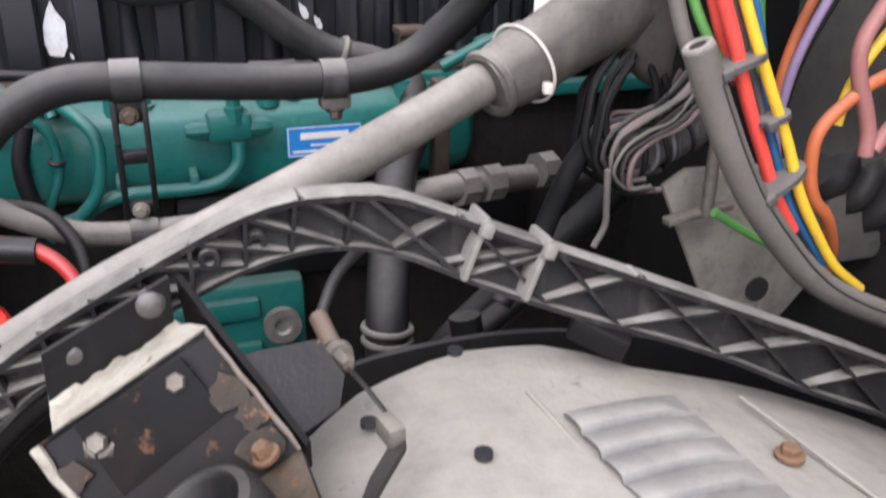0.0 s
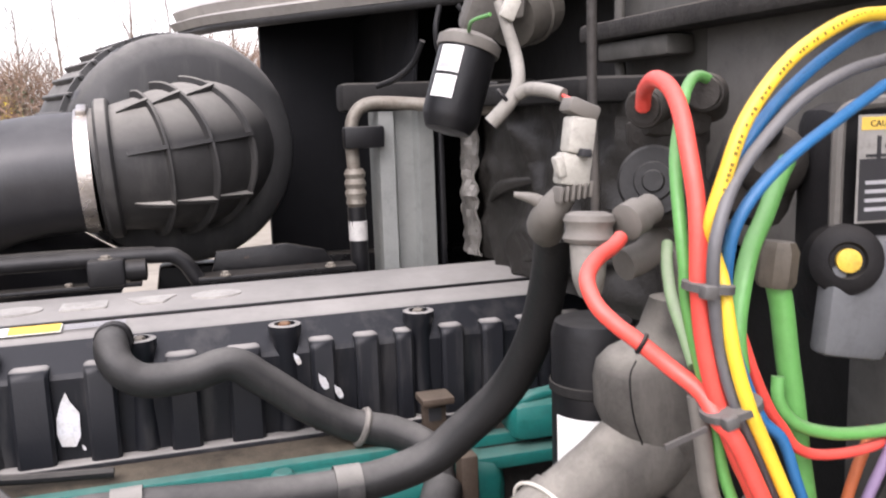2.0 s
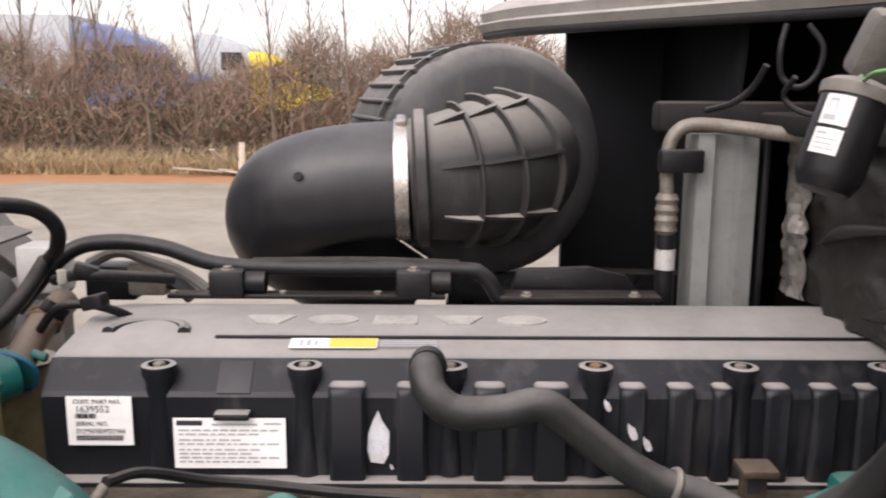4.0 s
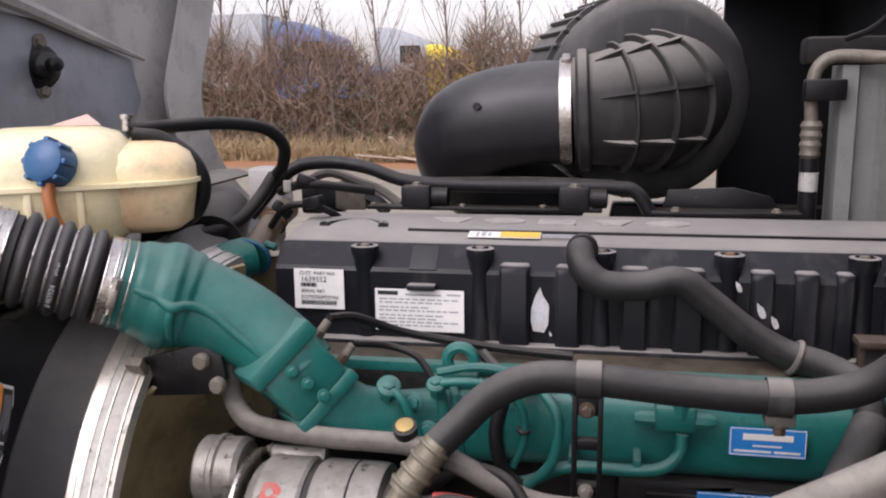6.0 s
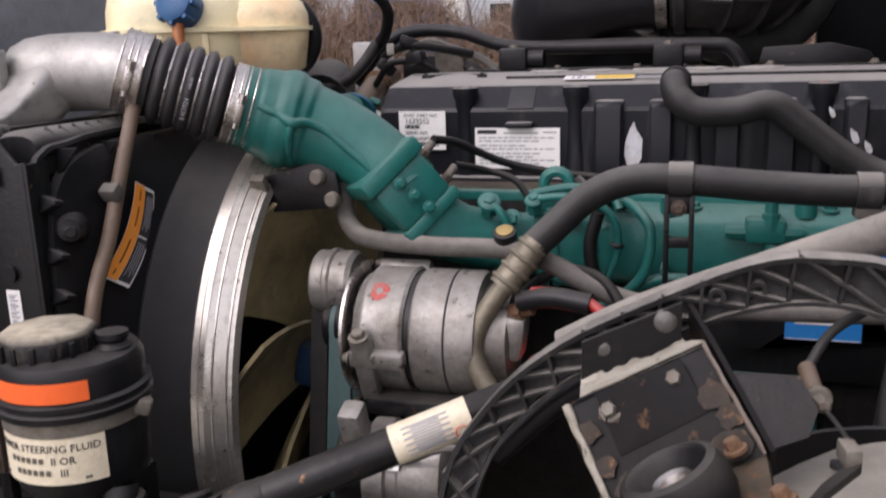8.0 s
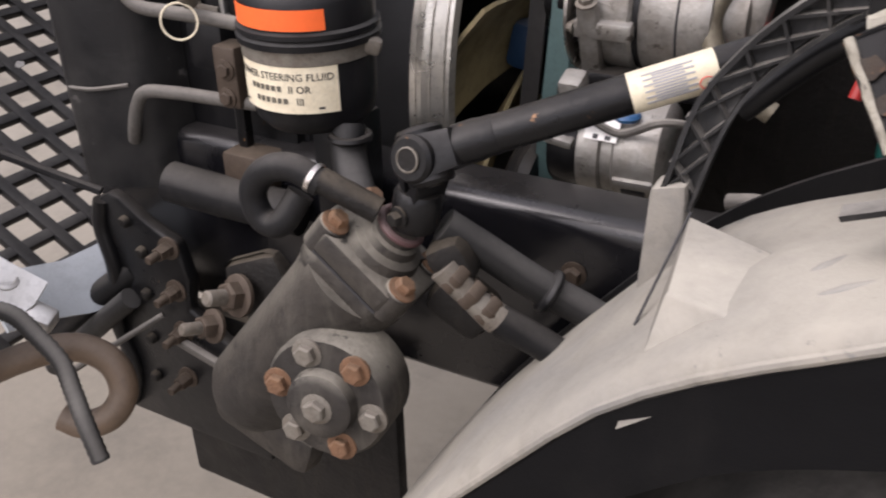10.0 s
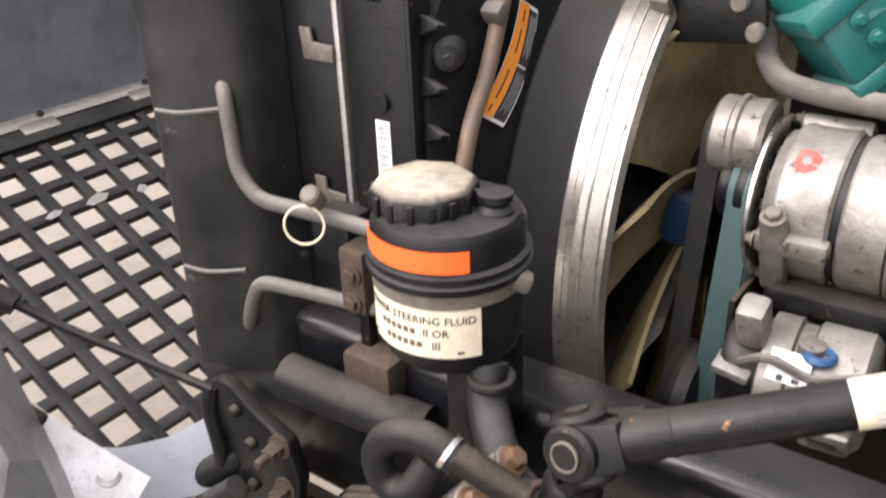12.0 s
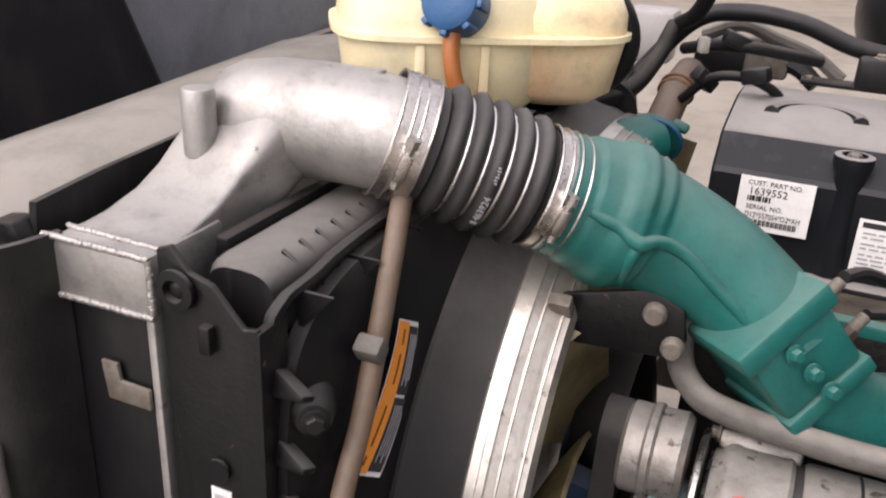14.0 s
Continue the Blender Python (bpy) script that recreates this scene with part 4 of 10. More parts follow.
part("collar", torus(place(ND, (-0.4385, 1.549, 1.4575)), 0.0345, 0.0020, 36, 8), BLUE, neck, "blue sealing ring")
part("lug", box((0.022, 0.016, 0.012), pose(-0.412, 1.575, 1.472, -28, 20, 0), 0.004), GREEN, neck)
part("lug", box((0.018, 0.016, 0.012), pose(-0.468, 1.572, 1.462, -28, -20, 0), 0.004), GREEN, neck)
part("pipe", tube([(-0.438, 1.556, 1.456), (-0.436, 1.60, 1.480), (-0.433, 1.65, 1.502), (-0.428, 1.70, 1.515)], 0.0205, 22), TAN, neck, "pale dusty pipe")
part("clip", torus(place(ND, (-0.434, 1.642, 1.498)), 0.0215, 0.0030, 28, 6), RUST, neck, "rusty wire hose clip")
part("clip", torus(place(ND, (-0.4335, 1.651, 1.503)), 0.0215, 0.0022, 28, 6), RUST, neck)
big = thing("coolant_hose", "wide black coolant hose behind the expansion tank", "hose", (-0.6, 1.8, 1.45))
part("hose", tube([(-0.52, 1.58, 1.47), (-0.55, 1.68, 1.49), (-0.60, 1.80, 1.49), (-0.68, 1.90, 1.46), (-0.75, 1.95, 1.38)], 0.052, 20), RUBBERD, big)

# fuel filter head far side: white box, bracket clutter
head = thing("sender_box", "small grey box with hoses at the front of the engine", "box", (-0.5, 1.82, 1.5))
part("box", span((-0.545, 1.80, 1.50), (-0.475, 1.86, 1.575), 0.006), paint("pale_grey_plastic", (0.42, 0.41, 0.39), 0.5, dust=0.4), head)
part("bracket", span((-0.44, 1.80, 1.49), (-0.36, 1.85, 1.545), 0.006), BLACKP, head)
part("bracket", span((-0.37, 1.79, 1.50), (-0.31, 1.83, 1.552), 0.006), STEEL, head)
part("pipe", tube([(-0.43, 1.80, 1.55), (-0.38, 1.79, 1.57), (-0.33, 1.79, 1.555), (-0.28, 1.78, 1.54), (-0.24, 1.77, 1.515)], 0.009, 8), PIPE, head)
part("pipe", tube([(-0.42, 1.82, 1.52), (-0.36, 1.82, 1.53), (-0.30, 1.80, 1.52), (-0.27, 1.79, 1.50)], 0.013, 8), BLACK, head)

# ---- breather hose on the cover ----
br = thing("breather_hose", "thick grey rubber breather hose across the valve cover", "hose", (0.25, 1.39, 1.36))
part("hose", tube([(0.098, 1.450, 1.506), (0.096, 1.418, 1.503), (0.104, 1.398, 1.484), (0.130, 1.392, 1.467), (0.180, 1.392, 1.467), (0.225, 1.392, 1.475), (0.262, 1.392, 1.450), (0.310, 1.392, 1.412),
                   (0.360, 1.388, 1.384), (0.41, 1.375, 1.372), (0.445, 1.345, 1.355), (0.45, 1.32, 1.315)], [0.017] + [0.0195] * 11, 18), RUBBER, br)
part("clip", torus(place((0.8, 0, -0.35), (0.372, 1.387, 1.380)), 0.0205, 0.0045, 24, 8), PIPE, br, "pale grey hose clip")
part("clip", lathe([(0.021, 0), (0.022, 0.012), (0.020, 0.014)], place((0, -1, 0), (0.098, 1.446, 1.506)), 18), BLACK, br)

# ---- upper coolant hose ----
up = thing("upper_hose", "grey rubber hose clipped along the engine with a steel end", "hose", (0.2, 1.2, 1.2))
part("hose", tube([(-0.055, 1.170, 1.322), (-0.030, 1.182, 1.346), (0.005, 1.195, 1.378), (0.055, 1.20, 1.400), (0.119, 1.20, 1.402), (0.22, 1.20, 1.395), (0.316, 1.20, 1.392), (0.395, 1.20, 1.405), (0.440, 1.188, 1.440),
                   (0.475, 1.160, 1.487), (0.488, 1.120, 1.548), (0.486, 1.082, 1.607), (0.476, 1.047, 1.656)], [0.0188] * 9 + [0.018, 0.0172, 0.0165, 0.016], 20), RUBBER, up)
OLIVE = paint("olive_plated_pipe", (0.21, 0.185, 0.135), 0.45, metal=0.5, dust=0.4, dust_color=(0.25, 0.23, 0.19), stain=0.7, stain_color=(0.08, 0.07, 0.05), scale=30)
fer = part("ferrule", tube([(-0.092, 1.150, 1.272), (-0.052, 1.171, 1.326)], 0.0185, 20), OLIVE, up, "dirty crimped steel ferrule")
for k in range(4):
    p = Vector((-0.092, 1.150, 1.272)).lerp(Vector((-0.052, 1.171, 1.326)), 0.12 + 0.25 * k)
    part("crimp", torus(place((0.04, 0.021, 0.054), p), 0.0184, 0.0032, 24, 8), OLIVE, fer)
part("steel_end", tube([(-0.085, 1.152, 1.280), (-0.115, 1.140, 1.235), (-0.125, 1.130, 1.195), (-0.108, 1.120, 1.155), (-0.075, 1.115, 1.125), (-0.04, 1.115, 1.105)], 0.0132, 16), OLIVE, up, "olive plated steel pipe end")

# ---- lower steel coolant pipe ----
lo = thing("coolant_pipe", "dusty steel coolant pipe running along the engine", "pipe", (0.0, 1.2, 1.24))
part("pipe", tube([(-0.335, 1.245, 1.39), (-0.335, 1.238, 1.350), (-0.322, 1.228, 1.325), (-0.289, 1.215, 1.312), (-0.20, 1.205, 1.308), (-0.10, 1.20, 1.308), (-0.045, 1.195, 1.296), (0.015, 1.19, 1.268), (0.06, 1.19, 1.251),
                   (0.115, 1.195, 1.245), (0.22, 1.20, 1.245), (0.42, 1.21, 1.248), (0.52, 1.25, 1.24)], 0.0128, 16), PIPE, lo)

# ---- slotted hanger with two hose clips ----
hang = thing("hose_bracket", "dusty slotted black steel bracket holding two hoses", "bracket", (0.115, 1.19, 1.24))
part("strap", span((0.098, 1.188, 1.262), (0.104, 1.206, 1.385), 0.001), BLACKP, hang)
part("strap", span((0.127, 1.188, 1.262), (0.133, 1.206, 1.385), 0.001), BLACKP, hang)
for z0, z1 in ((1.362, 1.385), (1.320, 1.332), (1.262, 1.278)):
    part("rung", span((0.102, 1.190, z0), (0.129, 1.204, z1), 0.001), BLACKP, hang)
for z, r in ((1.402, 0.0192), (1.245, 0.0160)):
    part("clip", band(place((1, 0, 0), (0.116, 1.199, z)), r, 0.028, 0.0025), BOOT, hang)
part("bolt", hexbolt(place((0, -1, 0), (0.115, 1.186, 1.370)), 0.0065, 0.009), NUTS, hang)
part("bolt", hexbolt(place((0, -1, 0), (0.115, 1.186, 1.272)), 0.006, 0.008), STEEL, hang)
hang2 = thing("hose_clip", "dusty rubber-lined clip on the upper hose", "bracket", (0.32, 1.2, 1.37))
part("clip", band(place((1, 0, 0), (0.320, 1.20, 1.392)), 0.0192, 0.026, 0.0025), BOOT, hang2)
part("tab", span((0.306, 1.188, 1.362), (0.338, 1.212, 1.380), 0.003), PIPE, hang2)
part("bolt", hexbolt(place((0, -0.4, -1), (0.322, 1.196, 1.360)), 0.007, 0.010), NUTS, hang2)

# ---- alternator ----
alt = thing("alternator", "grimy cast aluminium alternator with a pulley and belt", "alternator", (-0.2, 1.19, 1.10))
AM = place((1, 0, 0), (-0.335, 1.195, 1.195))
part("front_housing", lathe([(0.050, 0.045), (0.074, 0.050), (0.076, 0.056), (0.083, 0.062), (0.0845, 0.068), (0.083, 0.074), (0.083, 0.112), (0.0845, 0.116), (0.0815, 0.120)], AM, 44), CAST, alt)
for k in range(14):
    part("vent", box((0.006, 0.012, 0.004), AM @ Matrix.Rotation(radians(k * 25.7), 4, "Z") @ Matrix.Translation((0.068, 0, 0.0485)), 0.001), INK, alt)
part("stator_gap", lathe([(0.079, 0.120), (0.079, 0.130)], AM, 40), BLACK, alt)
part("rear_housing", lathe([(0.080, 0.128), (0.083, 0.132), (0.083, 0.205), (0.081, 0.212), (0.066, 0.215), (0.062, 0.220), (0.060, 0.248), (0.05, 0.252)], AM, 44), CAST, alt)
part("groove", torus(AM @ Matrix.Translation((0, 0, 0.1745)), 0.0826, 0.0016, 44, 6), INK, alt)
part("rear_block", box((0.040, 0.040, 0.060), pose(-0.085, 1.165, 1.205, 0, 8, 0), 0.010), CAST, alt)
part("front_lug", box((0.022, 0.105, 0.028), AM @ Matrix.Rotation(radians(112), 4, "Z") @ Matrix.Translation((0.083, 0, 0.070)), 0.008), CAST, alt)
part("lug_bolt", hexbolt(AM @ Matrix.Rotation(radians(112), 4, "Z") @ Matrix.Translation((0.086, -0.054, 0.070)) @ pose(0, 0, 0, 90, 0, 0), 0.009, 0.010), STEEL, alt)
part("pulley_hub", lathe([(0.010, -0.016), (0.024, -0.016), (0.032, -0.012), (0.034, -0.006), (0.034, 0.004), (0.038, 0.010), (0.038, 0.018)], AM, 36), BLACKP, alt)
part("fan_plate", lathe([(0.086, 0.036), (0.090, 0.038), (0.090, 0.042), (0.05, 0.044)], AM, 40), CHROME, alt, "bright pressed steel fan plate")
part("pulley", lathe([(0.02, -0.004), (0.034, -0.003), (0.033, 0.002), (0.034, 0.010), (0.036, 0.034)], AM, 32), BLACKP, alt)
for a in (100, 160, 215, 330):
    q = AM @ Matrix.Rotation(radians(a), 4, "Z")
    part("lug", box((0.020, 0.024, 0.075), q @ Matrix.Translation((0.085, 0, 0.088)), 0.006), CAST, alt)
    part("through_bolt", hexbolt(q @ Matrix.Translation((0.088, 0, 0.050)) @ pose(0, 0, 0, 180, 0, 0), 0.006, 0.008), STEEL, alt)
part("foot", span((-0.27, 1.115, 1.100), (-0.12, 1.16, 1.125), 0.006), BLACKP, alt)
rk = random.Random(3)
rows = []
for rr in (0.0050, 0.0140):
    row = []
    for k in range(19):
        t = 0.4 + k * 6.1 / 18
        q = rr + rk.uniform(-0.0012, 0.0012)
        ang = radians(38) + q * math.sin(t) / 0.0834
        row.append(AM @ Vector((0.0834 * math.cos(ang), 0.0834 * math.sin(ang), 0.082 + q * math.cos(t))))
    rows.append(row)
part("paint_mark", sheet(rows, 0.0004), paint("smeared_red_paint", (0.44, 0.08, 0.065), 0.55, stain=0.95, stain_color=(0.30, 0.22, 0.20), scale=55, chips=0.4, chip_color=(0.30, 0.28, 0.26)), alt, "smeared red painted check mark")
part("terminal", lathe([(0.012, 0), (0.012, 0.02), (0.007, 0.02), (0.007, 0.035)], place((1, -0.4, 0.3), (-0.085, 1.165, 1.235)), 8), RUST, alt)
part("terminal_boot", tube([(-0.07, 1.15, 1.255), (-0.03, 1.14, 1.265), (0.02, 1.13, 1.262)], 0.013, 12), BLACK, alt)
cab1 = thing("battery_cable", "red battery cable with a red plastic boot by the alternator", "cable", (0.05, 1.1, 1.15))
part("cable", tube([(-0.055, 1.148, 1.268), (-0.03, 1.145, 1.270), (0.005, 1.135, 1.268), (0.035, 1.12, 1.255), (0.052, 1.105, 1.232), (0.055, 1.09, 1.20), (0.045, 1.07, 1.15)], 0.0070, 12), paint("dark_red_cable", (0.36, 0.022, 0.018), 0.45, dust=0.25), cab1)
part("boot", box((0.034, 0.03, 0.024), pose(0.036, 1.05, 1.232, 10, -20, 30), 0.008), REDPL, cab1)
part("cable", tube([(-0.08, 1.19, 1.25), (-0.03, 1.195, 1.285), (0.02, 1.19, 1.28), (0.05, 1.17, 1.25), (0.06, 1.14, 1.20)], 0.007, 10), RUBBERD, cab1)
part("boot", box((0.044, 0.04, 0.026), pose(-0.045, 1.19, 1.160, 10, -25, 20), 0.010), REDPL, cab1)

belt = thing("drive_belt", "faded ribbed drive belt from the alternator to the lower pulley", "belt", (-0.35, 1.15, 0.9))
def looped(wheels, x0, x1, thick):
    """A flat belt round two wheels, each given as (y, z), radius and the turn it covers."""
    pts = []
    for (y, z), r, a0, a1 in wheels:
        pts += [(y + r * math.cos(radians(a0 + (a1 - a0) * k / 12)), z + r * math.sin(radians(a0 + (a1 - a0) * k / 12))) for k in range(13)]
    return sheet([[Vector((x, y, z)) for y, z in pts + pts[:1]] for x in (x0, (x0 + x1) / 2, x1)], thick)


part("band", looped((((1.195, 1.195), 0.037, -10, 190), ((1.167, 0.93), 0.062, 190, 350)), -0.334, -0.302, 0.005), BELT, belt)
part("second_band", looped((((1.285, 1.215), 0.034, -10, 190), ((1.310, 0.95), 0.110, 190, 350)), -0.402, -0.376, 0.005), paint("worn_grey_belt", (0.040, 0.038, 0.036), 0.6, dust=0.6, dust_color=(0.17, 0.16, 0.145), stain=0.5, scale=12), belt, "dusty dark grey second belt")
# Added dark plate that hides the far strand of the belt.
part("dark_cover_plate", span((-0.300, 1.10, 0.94), (-0.292, 1.24, 1.105), 0.003), GREASE_SHADE, belt)

# ---- compressor below ----
comp = thing("compressor", "grey cast air conditioning compressor below the alternator", "compressor", (-0.1, 1.1, 0.95))
CM = place((1, 0.06, 0), (-0.27, 1.085, 1.045))
part("body", lathe([(0.050, 0.02), (0.062, 0.024), (0.062, 0.050), (0.057, 0.053), (0.057, 0.066), (0.063, 0.070), (0.063, 0.120), (0.055, 0.128), (0.030, 0.132)], CM, 32), CAST, comp)
for a in (150, 190, 230, 110):
    part("rib", box((0.012, 0.014, 0.05), CM @ Matrix.Rotation(radians(a), 4, "Z") @ Matrix.Translation((0.062, 0, 0.095)), 0.004), CAST, comp)
    part("recess", box((0.006, 0.020, 0.030), CM @ Matrix.Rotation(radians(a + 20), 4, "Z") @ Matrix.Translation((0.0615, 0, 0.095)), 0.002), BLACKP, comp)
part("clutch", lathe([(0.03, -0.018), (0.052, -0.016), (0.056, -0.010), (0.056, 0.010), (0.05, 0.03)], CM, 32), BLACKP, comp)
cl = place((0.05, -0.80, 0.62), (-0.213, 1.0335, 1.0875), (0, 0.6, 0.8))
lab = part("label", box((0.040, 0.032, 0.0008), cl @ pose(0, 0, 0, 0, 0, 90), 0), WHITE, comp, "white printed label")
part("print", box((0.006, 0.006, 0.0006), cl @ Matrix.Translation((-0.012, 0.006, 0.0006)), 0), INK, lab)
part("print", box((0.005, 0.007, 0.0006), cl @ Matrix.Translation((-0.012, -0.009, 0.0006)), 0), INK, lab)
part("side_bracket", box((0.030, 0.034, 0.052), pose(-0.257, 1.050, 1.118, 20, 0, 0), 0.007), CAST, comp)
part("side_bracket", box((0.040, 0.030, 0.012), pose(-0.268, 1.040, 1.065, 15, 8, 0), 0.004), CAST, comp)
for x, r in ((-0.262, 0.008), (-0.14, 0.006)):
    part("bolt", hexbolt(place((0, -1, 0), (x, 1.0, 0.975)), 0.009, 0.02), STEEL, comp)
part("port", lathe([(0.014, 0), (0.014, 0.03), (0.010, 0.032)], Matrix.Translation((-0.20, 1.06, 1.075)), 12), CAST, comp)
part("line", tube([(-0.06, 1.04, 1.02), (-0.02, 1.03, 1.03), (0.0, 1.03, 1.01), (0.0, 1.03, 0.95)], 0.011, 10), PIPE, comp)
part("clip", torus(place((0, 0, 1), (-0.19, 1.05, 1.10)), 0.012, 0.005, 16, 6), BLUE, comp, "blue wire loop")
part("wire", tube([(-0.26, 1.03, 1.08), (-0.23, 1.02, 1.10), (-0.19, 1.03, 1.085), (-0.14, 1.02, 1.11), (-0.10, 1.05, 1.10)], 0.005, 8), PIPE, comp)
idler = thing("crank_pulley", "dark grooved crank pulley behind the belts", "pulley", (-0.38, 1.42, 0.85))
part("pulley", lathe([(0.03, 0), (0.115, 0), (0.12, 0.004), (0.113, 0.010), (0.12, 0.016), (0.113, 0.022), (0.12, 0.028), (0.11, 0.05), (0.05, 0.06)], place((1, 0, 0), (-0.385, 1.40, 1.0)), 36), BLACKP, idler)
part("pulley", lathe([(0.02, 0), (0.07, 0), (0.075, 0.006), (0.07, 0.012), (0.075, 0.02), (0.07, 0.035), (0.04, 0.04)], place((1, 0, 0), (-0.365, 1.14, 0.93)), 28), BLACKP, idler)
part("tensioner", lathe([(0.020, 0.0), (0.040, 0.002), (0.044, 0.006), (0.044, 0.022), (0.047, 0.025), (0.047, 0.031), (0.044, 0.034), (0.045, 0.056), (0.040, 0.062), (0.0, 0.064)], place((1, 0, 0), (-0.370, 1.212, 1.250)), 40), CAST, idler, "grey cast tensioner housing")
part("blue_cap", box((0.05, 0.045, 0.075), pose(-0.436, 1.315, 1.085, 0, 12, 0), 0.014), paint("dull_navy_plastic", (0.010, 0.040, 0.095), 0.6, dust=0.3), idler, "dull blue plastic piece")
arm = thing("support_arm", "black steel arm bolted under the intake elbow", "bracket", (-0.37, 1.22, 1.33))
part("arm", slab([(0, 0), (0.105, 0.03), (0.135, 0.015), (0.140, -0.015), (0.120, -0.035), (0.0, -0.045)], Matrix.Translation((-0.468, 1.216, 1.388)) @ pose(0, 0, 0, 90, 0, 0), 0.008, 0.002), BLACKP, arm)
for p in ((-0.358, 1.207, 1.397), (-0.338, 1.207, 1.367)):
    part("bolt", lathe([(0.011, 0), (0.011, 0.006), (0.008, 0.010)], place((0, -1, 0), p), 16), STEEL, arm)

# ---- small green fittings and leads round the intake neck ----
for p, d, r in (((-0.135, 1.262, 1.352), (0.2, -0.6, 0.75), 0.012), ((-0.075, 1.275, 1.352), (0.0, -0.5, 0.85), 0.010), ((0.005, 1.300, 1.352), (0.1, -0.4, 0.9), 0.011)):
    f = thing("pipe_union", "small teal green banjo union on the intake neck", "fitting", p, group="unions on the intake")
    part("hex", lathe([(r, -0.012), (r, 0.004), (r * 0.9, 0.006)], place(d, p), 6), GREEN, f)
    part("eye", torus(place(d, Vector(p) + Vector(d).normalized() * 0.009), r * 0.95, r * 0.38, 18, 8), GREEN, f)
    part("bolt", hexbolt(place(d, Vector(p) + Vector(d).normalized() * 0.012), r * 0.72, 0.007), GREEN, f)
lp = thing("fuel_lines", "thin teal green fuel lines bent round the intake neck", "pipe", (-0.05, 1.29, 1.3))
part("line", tube([(-0.135, 1.255, 1.362), (-0.115, 1.250, 1.345), (-0.10, 1.255, 1.31), (-0.085, 1.26, 1.28), (-0.05, 1.27, 1.255), (0.0, 1.28, 1.24)], 0.0055, 10), GREEN, lp)
part("line", tube([(-0.075, 1.268, 1.362), (-0.04, 1.268, 1.366), (0.0, 1.275, 1.36), (0.03, 1.28, 1.335), (0.035, 1.285, 1.29), (0.02, 1.285, 1.25)], 0.0055, 10), GREEN, lp)
part("clip", torus(place((0.2, 0, 1), (0.034, 1.284, 1.30)), 0.007, 0.003, 14, 6), BLACK, lp)
wv = thing("front_harness", "black corrugated wiring with small connectors behind the elbow", "wiring", (-0.35, 1.6, 1.5))
part("conduit", tube([(-0.44, 1.70, 1.545), (-0.40, 1.66, 1.560), (-0.36, 1.64, 1.566), (-0.32, 1.66, 1.560), (-0.27, 1.70, 1.548)], 0.008, 10), RUBBERD, wv)
part("conduit", tube([(-0.42, 1.60, 1.50), (-0.385, 1.58, 1.535), (-0.345, 1.58, 1.54), (-0.315, 1.60, 1.525), (-0.30, 1.64, 1.50)], 0.006, 10), RUBBERD, wv)
for x, y, z, a in ((-0.37, 1.64, 1.572, 20), (-0.335, 1.575, 1.545, -15), (-0.395, 1.59, 1.53, 40)):
    part("connector", box((0.032, 0.020, 0.018), pose(x, y, z, 0, a, a), 0.003), BLACK, wv)
part("clip", box((0.012, 0.014, 0.020), pose(-0.41, 1.655, 1.56, 0, 0, 30), 0.002), CONN, wv)
# ---- fan shroud, metal ring and fan ----
FANC = Vector((0, 1.49, 1.06))
shroud = thing("fan_shroud", "dusty black plastic fan shroud with a worn steel ring", "shroud", (-0.5, 1.55, 0.5))


def hoop(x, r, n=144):
    out = []
    for k in range(n):
        c, s = math.cos(2 * math.pi * k / n), math.sin(2 * math.pi * k / n)
        out.append(Vector((x, FANC.y - r * c, FANC.z + r * s * (1 - 0.10 * max(0, s) ** 3 * (r > 0.45) - 0.06 * max(0, s) ** 6 * (r <= 0.45)))))
    return out


def squarish(x, ry, rz, power, dz=0.0, n=144):
    out = []
    for k in range(n):
        a = 2 * math.pi * k / n
        c, s = -math.cos(a), math.sin(a)
        out.append(Vector((x, FANC.y + math.copysign(abs(c) ** (2 / power), c) * ry, FANC.z + dz + math.copysign(abs(s) ** (2 / power), s) * rz)))
    return out


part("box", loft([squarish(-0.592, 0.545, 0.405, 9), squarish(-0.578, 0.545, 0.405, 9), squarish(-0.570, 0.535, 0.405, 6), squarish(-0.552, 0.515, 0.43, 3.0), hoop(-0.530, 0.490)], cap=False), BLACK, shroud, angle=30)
part("rubber_sleeve", loft([hoop(-0.534, 0.496), hoop(-0.528, 0.500), hoop(-0.515, 0.486), hoop(-0.485, 0.448), hoop(-0.478, 0.444)], cap=False), SLEEVE, shroud, "dusty flexible rubber sleeve", angle=30)
part("steel_ring", loft([hoop(-0.486, 0.446), hoop(-0.482, 0.4495), hoop(-0.466, 0.4475), hoop(-0.464, 0.4455), hoop(-0.446, 0.4405), hoop(-0.444, 0.4385), hoop(-0.432, 0.434), hoop(-0.428, 0.424), hoop(-0.450, 0.418), hoop(-0.486, 0.43)], cap=False), RING, shroud, "worn bright steel fan ring", angle=30)
for x, r in ((-0.474, 0.4492), (-0.4555, 0.4438), (-0.4385, 0.4370)):
    part("ridge", loft([hoop(x - 0.0014, r - 0.001), hoop(x - 0.0010, r + 0.0012), hoop(x + 0.0010, r + 0.0010), hoop(x + 0.0014, r - 0.001)], cap=False), RING, shroud)
part("viscous_hub", lathe([(0.03, -0.02), (0.110, -0.02), (0.118, -0.014), (0.118, 0.012), (0.110, 0.018), (0.03, 0.024)], place((1, 0, 0), (-0.450, 1.49, 1.06)), 40), paint("dull_blue_hub", (0.012, 0.055, 0.12), 0.5, dust=0.3, stain=0.5), shroud, "dull blue fan hub")
